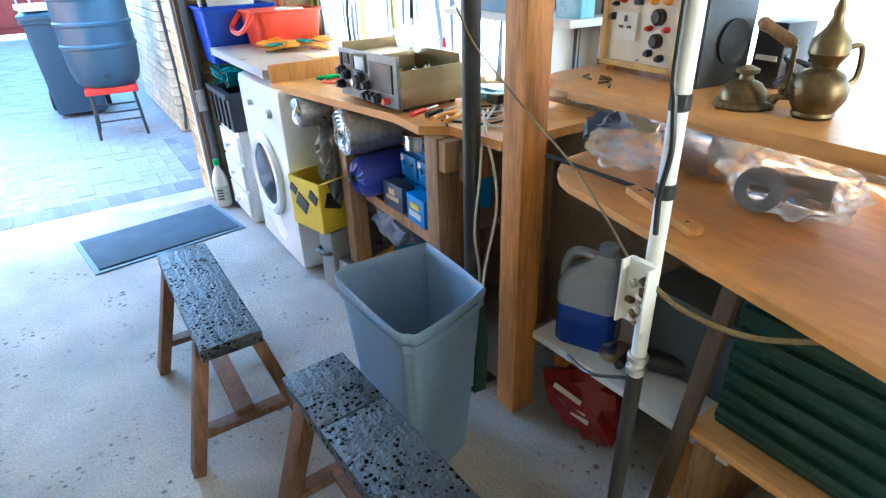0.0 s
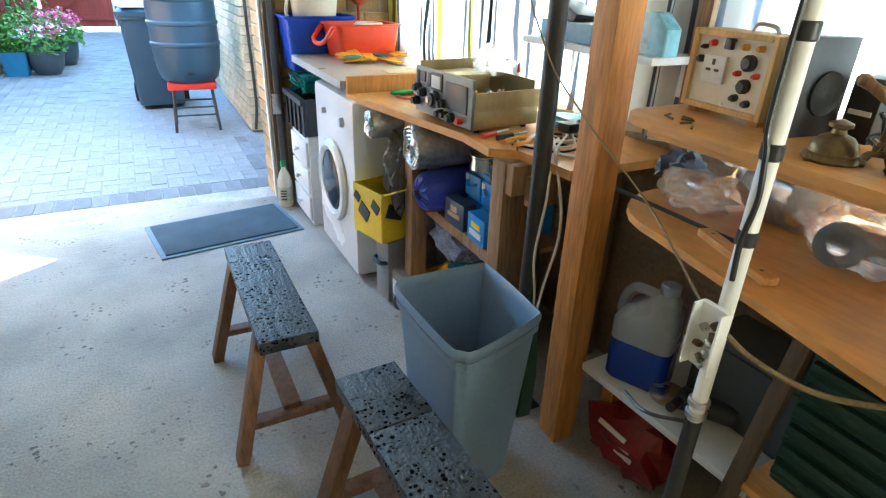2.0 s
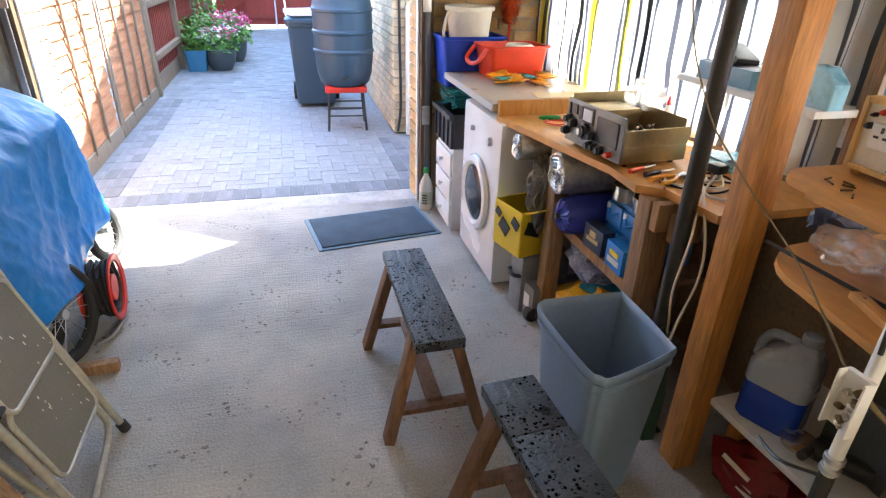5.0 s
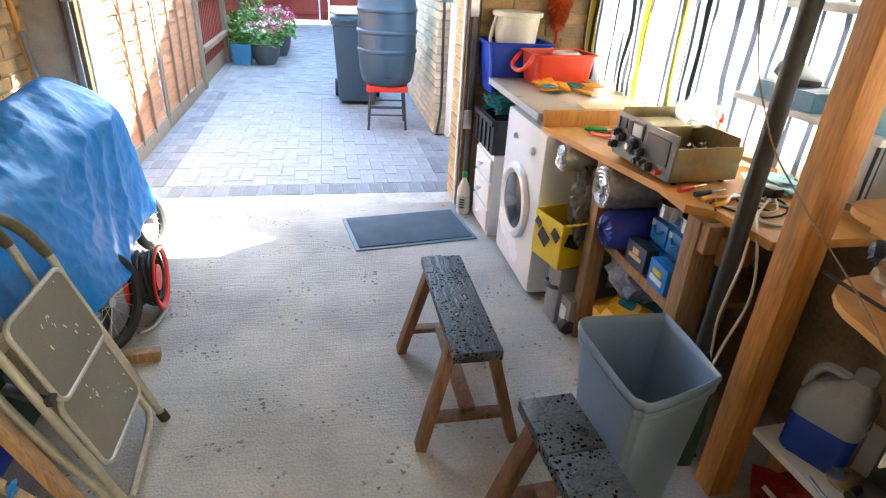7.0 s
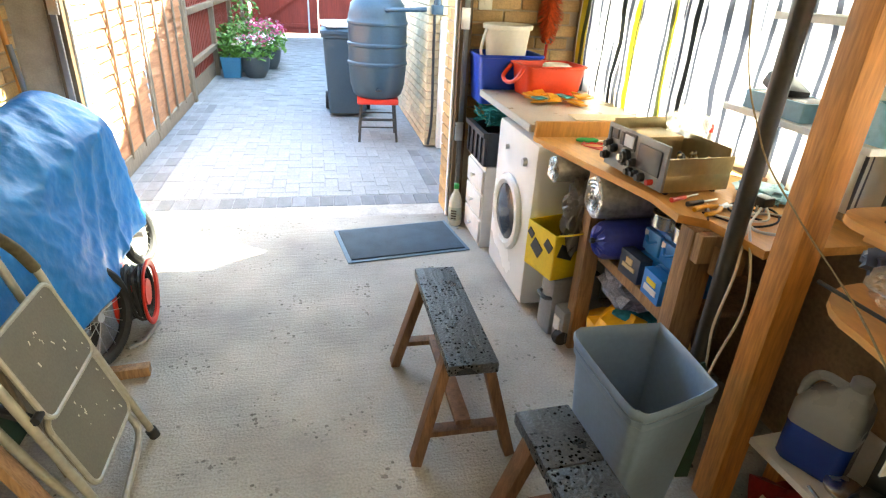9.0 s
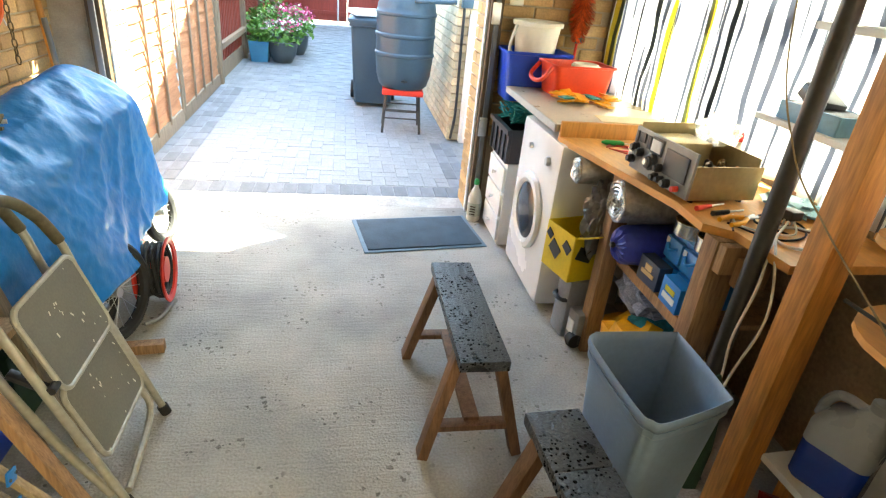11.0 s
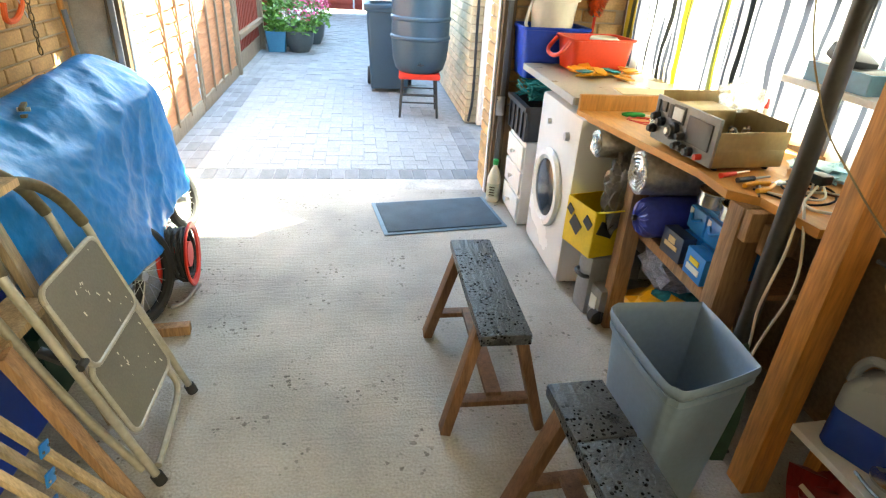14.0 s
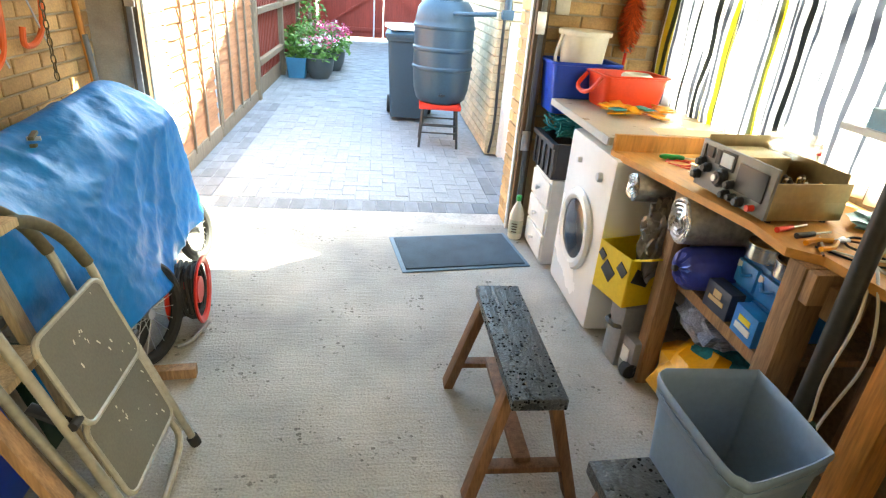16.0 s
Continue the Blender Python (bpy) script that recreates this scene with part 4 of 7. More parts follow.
def radio():
    """Old bench radio with its case off."""
    t = thing("radio_receiver", "grey bench radio receiver with black knobs and an open chassis", "radio", (1.06, 2.05, 0.873), 5)
    t.scale = (1, 1, 1.2)
    w, h, d = 0.365, 0.135, 0.27
    bm = B()
    box(bm, (0.0, w / 2, h / 2 + 0.012), (0.012, w, h), None, 0.003)
    f = part("front_panel", bm, M["radio_face"], t)
    for y, z, sy, sz, m in ((0.09, 0.088, 0.13, 0.075, "radio_dark"), (0.215, 0.115, 0.055, 0.035, "white_card"), (0.215, 0.115, 0.07, 0.05, "radio_dark"), (0.31, 0.12, 0.035, 0.03, "radio_dark"), (0.345, 0.115, 0.012, 0.04, "radio_dark"), (0.265, 0.115, 0.02, 0.04, "radio_dark")):
        bm = B()
        box(bm, (-0.008 if m != "white_card" else -0.0115, y, z), (0.006, sy, sz), None, 0.001)
        part("meter" if m == "white_card" else "inlay", bm, M[m], f)
    turn = Matrix.Rotation(radians(-90), 3, "Y")
    for y, z, r in ((0.22, 0.065, 0.026), (0.225, 0.065, 0.014), (0.3, 0.075, 0.014), (0.335, 0.085, 0.014), (0.345, 0.045, 0.014), (0.17, 0.06, 0.013), (0.18, 0.03, 0.013), (0.11, 0.03, 0.014), (0.145, 0.032, 0.011)):
        bm = B()
        dep = 0.03 if r != 0.014 or y != 0.225 else 0.036
        lathe(bm, [(r, 0.0), (r, dep * 0.6), (r * 0.75, dep * 0.7), (r * 0.7, dep), (0.001, dep)], (-0.006, y, z), 20, turn)
        part("knob", bm, M["steel"] if (y, r) == (0.225, 0.014) else M["black_plastic"], f)
    bm = B()
    rod(bm, (-0.006, 0.055, 0.03), (-0.03, 0.055, 0.03), 0.009)
    part("jack", bm, M["red_plastic"], f, "red plug in a jack socket")
    bm = B()
    box(bm, (d / 2 + 0.01, w / 2, 0.035), (d, w - 0.01, 0.05), None, 0.002)
    part("chassis", bm, M["chassis"], t)
    for y, hh in ((0.006, 0.05), (w - 0.006, 0.1)):
        bm = B()
        box(bm, (d / 2 + 0.01, y, 0.06 + hh / 2), (d, 0.004, hh))
        part("side_plate", bm, M["chassis"], t)
    bm = B()
    box(bm, (d * 0.95, w / 2, 0.09), (0.004, w - 0.01, 0.09))
    part("back_plate", bm, M["chassis"], t)
    bm = B()
    box(bm, (0.12, 0.25, 0.1), (0.15, 0.14, 0.07), None, 0.004)
    part("screening_can", bm, M["chassis"], t)
    rng = random.Random(5)
    for _ in range(22):
        x, y = rng.uniform(0.03, 0.24), rng.uniform(0.02, 0.165)
        bm = B()
        lathe(bm, [(0.009, 0), (0.009, 0.03), (0.004, 0.035)], (x, y, 0.06), 10)
        part("component", bm, M[rng.choice(("radio_dark", "tin", "brown_flex", "amber"))], t)
    for p in ((0.04, 0.03), (0.04, w - 0.03), (0.24, 0.03), (0.24, w - 0.03)):
        bm = B()
        rod(bm, (*p, -0.001), (*p, 0.012), 0.01)
        part("foot", bm, M["rubber"], t)


radio()


def crumpled(bm, c, s, seed, rough=0.35, sub=3):
    """A crumpled lump, for bags and cloths."""
    r = bmesh.ops.create_icosphere(bm, subdivisions=sub, radius=1)
    for v in r["verts"]:
        n = v.co.copy()
        k = 1 + rough * (abs(noise.noise(n * 2.3 + Vector((seed, 0, 0)))) * 1.6 - 0.4 + 0.5 * noise.noise(n * 6 + Vector((0, seed, 0))))
        v.co = Vector(c) + Vector((n.x * s[0] * k, n.y * s[1] * k, max(n.z, -0.75) * s[2] * k))
    return bm


def spiral_roll(name, label, at, yaw, r, length, material, edge):
    """A roll of foil insulation with a wound end."""
    t = thing(name, label, "foil roll", at, yaw)
    bm = B()
    turn = Matrix.Rotation(radians(90), 3, "Y")
    lathe(bm, [(r, 0), (r * 1.02, length * 0.3), (r * 0.98, length * 0.7), (r, length)], (0, 0, 0), 28, turn)
    part("wrap", bm, material, t)
    bm = B()
    pts = []
    for k in range(70):
        a = k * 0.42
        q = r * (0.12 + 0.86 * k / 70)
        pts.append((-0.006 + 0.004 * math.sin(k * 1.7), q * math.cos(a), q * math.sin(a)))
    tube(bm, pts, 0.0055, 5, 2)
    part("wound_end", bm, edge, t)


spiral_roll("foil_roll", "small silver foil insulation roll hung under the bench", (0.92, 2.64, 0.786), -4, 0.057, 0.36, M["foil_dull"], M["foil"])
spiral_roll("foil_roll", "large silver bubble-foil roll hung under the bench", (0.985, 2.365, 0.757), -4, 0.085, 0.3, M["foil_dull"], M["foil"])


def under_bench():
    rng = random.Random(6)
    bm = B()
    crumpled(bm, (0, 0, 0.14), (0.08, 0.08, 0.18), 3, 0.38, 4)
    single("rubbish_bag", bm, M["dark_bag"], "crumpled shiny dark grey plastic bag wedged beside the dryer", "bag", (1.02, 2.53, 0.45))
    t = thing("yellow_box", "torn yellow cardboard box with black print beside the dryer", "cardboard box", (0.99, 2.63, 0.305), 14)
    t.scale = (1.05, 1.05, 1.1)
    bm = B()
    for c, s in (((0, -0.1, 0.1), (0.2, 0.006, 0.2)), ((0, 0.1, 0.1), (0.2, 0.006, 0.2)), ((-0.1, 0, 0.1), (0.006, 0.2, 0.2)), ((0.1, 0, 0.1), (0.006, 0.2, 0.2)), ((0, 0, 0.003), (0.2, 0.2, 0.006))):
        box(bm, c, s)
    part("carton", bm, M["yellow_card"], t)
    bm = B()
    box(bm, (-0.03, -0.14, 0.215), (0.12, 0.1, 0.005), Matrix.Rotation(radians(-25), 3, "X"))
    part("flap", bm, M["yellow_card"], t)
    for y, z, s in ((-0.06, 0.14, 0.05), (0.02, 0.1, 0.07), (0.07, 0.15, 0.04)):
        bm = B()
        box(bm, (-0.105, y, z), (0.004, s, s * 0.8), Matrix.Rotation(radians(30), 3, "X"))
        part("print_bar", bm, M["black_plastic"], t)
    for x, z, s in ((-0.04, 0.12, 0.08), (0.05, 0.08, 0.05)):
        bm = B()
        box(bm, (x, -0.105, z), (s, 0.004, s * 0.7), Matrix.Rotation(radians(20), 3, "Y"))
        part("print_bar", bm, M["black_plastic"], t)
    t = thing("tool_case", "grey moulded tool case standing on its side on the floor", "tool case", (1.0, 2.57, 0), 6)
    bm = B()
    box(bm, (0.06, 0, 0.15), (0.26, 0.12, 0.3), None, 0.02)
    part("shell", bm, M["tool_grey"], t)
    bm = B()
    box(bm, (0.06, -0.1, 0.09), (0.22, 0.1, 0.18), None, 0.02)
    part("shell", bm, M["tool_grey"], t)
    bm = B()
    box(bm, (-0.053, -0.1, 0.1), (0.004, 0.05, 0.07))
    part("sticker", bm, M["white_card"], t, "white paper sticker")
    bm = B()
    tube(bm, [(-0.05, -0.05, 0.2), (-0.09, -0.03, 0.2), (-0.09, 0.03, 0.2), (-0.05, 0.05, 0.2)], 0.01, 8)
    part("handle", bm, M["black_plastic"], t)
    bm = B()
    lathe(bm, [(0.035, -0.02), (0.04, 0), (0.035, 0.02)], (-0.04, -0.13, 0.04), 18, Matrix.Rotation(radians(90), 3, "X"))
    part("castor", bm, M["rubber"], t)
    # things on the shelf
    t = thing("drawstring_bag", "royal blue drawstring bag packed round, on the shelf", "bag", (1.02, 2.31, 0.592))
    bm = B()
    secs, n = [], 40
    for x, r in ((-0.03, 0.006), (-0.032, 0.03), (-0.02, 0.062), (0.005, 0.078), (0.1, 0.084), (0.3, 0.08), (0.34, 0.05)):
        sec = []
        for k in range(n):
            a = 2 * math.pi * k / n
            q = r * (1 + (0.12 if x < 0.0 else 0.02) * math.sin(a * 16))
            sec.append((x + (0.006 * math.sin(a * 16) if x < 0.0 else 0), q * math.cos(a), q * math.sin(a)))
        secs.append(sec)
    loft(bm, secs)
    part("body", bm, M["royal"], t)
    bm = B()
    lathe(bm, [(0.01, 0), (0.013, 0.01), (0.01, 0.02)], (-0.03, 0, 0), 12, Matrix.Rotation(radians(-90), 3, "Y"))
    part("toggle", bm, M["black_plastic"], t)
    t = thing("drawer_cabinet", "bright blue plastic drawer cabinet on the bench shelf", "drawer cabinet", (1.135, 2.075, 0.505))
    bm = B()
    box(bm, (0.12, 0, 0.105), (0.22, 0.24, 0.21), None, 0.005)
    part("carcass", bm, M["sky_card"], t)
    for j in range(2):
        for k in range(2):
            bm = B()
            box(bm, (-0.002, -0.058 + 0.116 * j, 0.055 + 0.1 * k), (0.02, 0.105, 0.085), None, 0.006)
            d = part("drawer", bm, M["sky_card"], t)
            bm = B()
            tube(bm, [(-0.012, -0.09 + 0.116 * j, 0.07 + 0.1 * k), (-0.026, -0.058 + 0.116 * j, 0.055 + 0.1 * k), (-0.012, -0.026 + 0.116 * j, 0.07 + 0.1 * k)], 0.006, 6)
            part("pull", bm, M["sky_card"], d)
            bm = B()
            box(bm, (-0.013, -0.02 + 0.116 * j, 0.08 + 0.1 * k), (0.003, 0.02, 0.022))
            part("label_holder", bm, M["white_card"], d)
    for y, r in ((2.15, 0.065), (2.01, 0.062)):
        t = thing("cake_tin", "round polished metal tin standing on the drawer cabinet", "tin", (1.19, y, 0.716), 0, "tins on the drawer cabinet")
        bm = B()
        lathe(bm, [(r, 0), (r, 0.045), (r * 1.04, 0.048), (r * 1.04, 0.054), (r * 0.96, 0.056), (r * 0.94, 0.03), (0.002, 0.03)], seg=30)
        part("body", bm, M["tin"], t)
    t = thing("tea_box", "dark blue cardboard packet with pale print on the shelf", "packet", (1.058, 2.15, 0.505), 3)
    bm = B()
    box(bm, (0.03, 0, 0.05), (0.055, 0.13, 0.1), None, 0.002)
    part("carton", bm, M["navy_card"], t)
    for y, z, sy, sz in ((0.0, 0.045, 0.08, 0.016), (0.0, 0.07, 0.04, 0.024)):
        bm = B()
        box(bm, (0.001, y, z), (0.004, sy, sz))
        part("print_bar", bm, M["card"], t)
    t = thing("tissue_box", "sky blue cardboard packet with a yellow logo on the shelf", "packet", (1.058, 1.99, 0.505), -2)
    bm = B()
    box(bm, (0.03, 0, 0.05), (0.055, 0.12, 0.1), None, 0.002)
    part("carton", bm, M["sky_card"], t)
    for y, z, sy, sz, m in ((0.0, 0.065, 0.06, 0.02, "yellow_card"), (0.0, 0.035, 0.08, 0.022, "white_card")):
        bm = B()
        box(bm, (0.001, y, z), (0.004, sy, sz), None, 0.001)
        part("print_bar", bm, M[m], t)
    bm = B()
    crumpled(bm, (0, 0, 0.08), (0.14, 0.14, 0.1), 7, 0.3)
    single("towel", bm, M["towel"], "striped blue and white towel bundled under the shelf", "towel", (1.2, 2.29, 0.3))
    bm = B()
    crumpled(bm, (0, 0, 0.06), (0.13, 0.13, 0.06), 9, 0.4)
    single("towel", bm, M["towel_teal"], "teal patterned towel bundled under the shelf", "towel", (1.24, 2.22, 0.2))
    bm = B()
    crumpled(bm, (0, 0, 0.13), (0.22, 0.25, 0.17), 12, 0.25)
    single("sack", bm, M["bag_yellow"], "bright yellow plastic sack lying on the floor", "sack", (1.2, 2.2, 0.0))


under_bench()


def bench_top_clutter():
    t = thing("soldering_iron", "green-handled soldering iron lying on the bench", "soldering iron", (1.06, 2.76, 0.884), -12)
    bm = B()
    lathe(bm, [(0.005, 0), (0.011, 0.02), (0.012, 0.08), (0.008, 0.1)], (0, 0, 0), 12, Matrix.Rotation(radians(90), 3, "Y"))
    part("handle", bm, M["green_cap"], t)
    bm = B()
    rod(bm, (0.1, 0, 0), (0.17, 0, 0), 0.004)
    part("tip", bm, M["steel"], t)
    t = thing("solder_reel", "small reel of solder wire on the bench", "reel", (1.12, 2.57, 0.873))
    bm = B()
    lathe(bm, [(0.026, 0), (0.026, 0.004), (0.014, 0.006), (0.014, 0.03), (0.026, 0.032), (0.026, 0.036)], seg=22)
    part("spool", bm, M["tin"], t)
    bm = B()
    lathe(bm, [(0.021, 0.006), (0.021, 0.03)], seg=22)
    part("wire", bm, M["steel"], t)
    bm = B()
    rng = random.Random(2)
    for _ in range(3):
        tube(bm, [(0.0, 0, 0.004), (0.05, rng.uniform(0.02, 0.06), 0.004), (0.12, rng.uniform(-0.06, 0.0), 0.004), (0.06, rng.uniform(-0.09, -0.03), 0.004), (0.0, -0.02, 0.006)], 0.0025, 5)
    single("wire_coil", bm, M["red_plastic"], "loose loops of red hook-up wire on the bench", "wire", (1.06, 2.7, 0.873))
    for name, label, at, turn, col in (("screwdriver", "small red-handled screwdriver lying on the bench", (1.07, 2.0, 0.882), 20, "red_plastic"), ("screwdriver", "black-handled screwdriver lying on the bench", (1.1, 1.955, 0.884), 14, "black_plastic")):
        t = thing(name, label, "screwdriver", at, turn)
        bm = B()
        rod(bm, (0, 0, 0), (0.07, 0, 0), 0.009, 0.008, 10)
        part("handle", bm, M[col], t)
        bm = B()
        rod(bm, (0.07, 0, 0), (0.14, 0, 0), 0.0035)
        part("shaft", bm, M["steel"], t)
    t = thing("pliers", "pliers with orange grips lying open on the bench", "pliers", (1.1, 1.885, 0.884), 20)
    for s in (-1, 1):
        bm = B()
        tube(bm, [(0, s * 0.022, 0), (0.05, s * 0.026, 0), (0.1, s * 0.006, 0)], 0.008, 8)
        part("grip", bm, M["amber"], t)
        bm = B()
        tube(bm, [(0.1, s * 0.006, 0), (0.13, -s * 0.004, 0), (0.155, -s * 0.008, 0)], 0.006, 6)
        part("jaw", bm, M["steel"], t)
    for pts, m, lab in (([(1.12, 1.9, 0.876), (1.2, 1.78, 0.876), (1.32, 1.8, 0.876), (1.38, 1.9, 0.876), (1.3, 1.97, 0.876), (1.22, 1.9, 0.88), (1.26, 1.8, 0.884)], "rubber", "looped black flex lying on the bench"),
                        ([(1.33, 1.87, 0.9), (1.28, 1.8, 0.884), (1.2, 1.82, 0.88), (1.14, 1.88, 0.88), (1.18, 1.96, 0.878)], "cream_plastic", "cream flex of the mains plug on the bench"),
                        ([(1.1, 1.84, 0.876), (1.16, 1.93, 0.878), (1.28, 1.93, 0.878), (1.36, 1.83, 0.878), (1.44, 1.88, 0.877)], "brown_flex", "thin brown flex lying across the bench")):
        bm = B()
        tube(bm, pts, 0.0035, 6)
        single("flex_cord", bm, M[m], lab, "cable", group="loose flexes on the bench")
    t = thing("mains_plug", "black three-pin mains plug standing on the bench", "plug", (1.32, 1.88, 0.873), 10)
    bm = B()
    box(bm, (0, 0, 0.045), (0.05, 0.05, 0.032), None, 0.008)
    part("body", bm, M["radio_dark"], t)
    for x, y in ((-0.011, 0.008), (0.011, 0.008), (0, -0.012)):
        bm = B()
        box(bm, (x, y, 0.015), (0.005, 0.005, 0.03))
        part("pin", bm, M["steel"], t)
    bm = B()
    crumpled(bm, (0, 0, 0.05), (0.08, 0.07, 0.055), 5, 0.6)
    single("plastic_bag", bm, M["clear"], "crumpled clear plastic bag lying on the radio", "plastic bag", (1.29, 2.32, 1.015))
    bm = B()
    crumpled(bm, (0, 0, 0.02), (0.08, 0.1, 0.03), 15, 0.6)
    single("plastic_bag", bm, M["sky_bag"], "pale blue plastic bag behind the radio", "plastic bag", (1.45, 2.02, 0.873))
    t = thing("glue_bottle", "small cream bottle with a red tip by the window", "bottle", (1.48, 2.42, 0.873))
    bm = B()
    lathe(bm, [(0.025, 0), (0.027, 0.01), (0.027, 0.09), (0.01, 0.12), (0.008, 0.14)], seg=16)
    part("body", bm, M["cream_plastic"], t)
    bm = B()
    lathe(bm, [(0.01, 0.13), (0.006, 0.16), (0.002, 0.17)], seg=12)
    part("tip", bm, M["red_plastic"], t)
    rng = random.Random(9)
    for k in range(9):
        bm = B()
        w = rng.uniform(0.02, 0.05)
        box(bm, (0, 0, w * 0.4), (w * 1.4, w, w * 0.8), Euler((0, 0, rng.uniform(0, 3))).to_matrix(), w * 0.15)
        single("spare_part", bm, [M["tin"], M["amber"], M["white_card"], M["radio_dark"], M["red_plastic"]][k % 5], "small loose electrical spare part at the back of the bench", "spare part", (rng.uniform(1.38, 1.52), rng.uniform(2.5, 2.83), 0.873), 0, "spare parts at the back of the bench")


M["sky_bag"] = mat("sky_bag", (0.25, 0.5, 0.62), 0.3, dark=0.8, bump=0.6, scale=12)
bench_top_clutter()


# ---- garage: window wall ----
def curtain(y0, y1, z0, z1, label, seed, cloth, width):
    bm = B()
    uv = bm.loops.layers.uv.new("UVMap")
    n, m = 150, 14
    rows = []
    for j in range(m + 1):
        row = []
        for i in range(n + 1):
            u = i / n
            v = j / m
            y = y0 + (y1 - y0) * u
            sway = 0.012 * noise.noise(Vector((u * 9, v * 2.2, seed))) + 0.006 * noise.noise(Vector((u * 30, v * 5, seed)))
            x = WALL_R - 0.045 + 0.018 * math.sin(u * (y1 - y0) * 52 + 2.2 * noise.noise(Vector((u * 5, v * 1.5, seed + 3)))) + 0.012 * noise.noise(Vector((u * 16, v * 3, seed)))
            row.append((bm.verts.new((x, y + sway, z0 + (z1 - z0) * v)), ((u * (y1 - y0) + 0.016 * noise.noise(Vector((u * 14, v * 4.5, seed))) + 0.005 * noise.noise(Vector((u * 40, v * 11, seed)))) / width, v)))
        rows.append(row)
    for a, b in zip(rows, rows[1:]):
        for k in range(n):
            q = (a[k], a[k + 1], b[k + 1], b[k])
            f = bm.faces.new([p[0] for p in q])
            for lp, p in zip(f.loops, q):
                lp[uv].uv = p[1]
    ob = single("curtain", bm, M[cloth], label, "curtain", smooth=80)
    mod = ob.modifiers.new("thickness", "SOLIDIFY")
    mod.thickness = 0.0015


curtain(1.64, 3.92, 0.9, 2.08, "white cotton curtain with grey and yellow stripes over the window", 1.0, "curtain", 2.28)
curtain(0.15, 1.57, 0.9, 2.08, "white curtain with broad pale grey stripes over the second window", 2.4, "curtain_pale", 0.3)
# curtain of the added rear opening, dims the sun that enters there
curtain(-2.0, -0.25, 0.9, 2.08, "striped curtain over the added, unseen rear window", 3.1, "curtain_pale", 0.3)


def window(name, y0, y1):
    t = thing(name, "painted timber window frame behind the curtain", "window", (WALL_R + 0.1, y0, 0.93), 0, "", "structure")
    w = y1 - y0
    for c, s in (((0, w / 2, 0.03), (0.06, w, 0.06)), ((0, w / 2, 1.04), (0.06, w, 0.06)), ((0, 0.03, 0.535), (0.06, 0.06, 0.95)), ((0, w - 0.03, 0.535), (0.06, 0.06, 0.95)), ((0, w / 2, 0.535), (0.05, 0.05, 0.95)), ((0, w / 2, 0.7), (0.045, w - 0.12, 0.04))):
        bm = B()
        box(bm, c, s, None, 0.004)
        part("window_frame", bm, M["white_paint"], t)


window("window_1", 1.88, 3.86)
window("window_2", 0.25, 1.58)
# rear window added out of view, only to let light in
window("added_window_3", -1.9, -0.35)


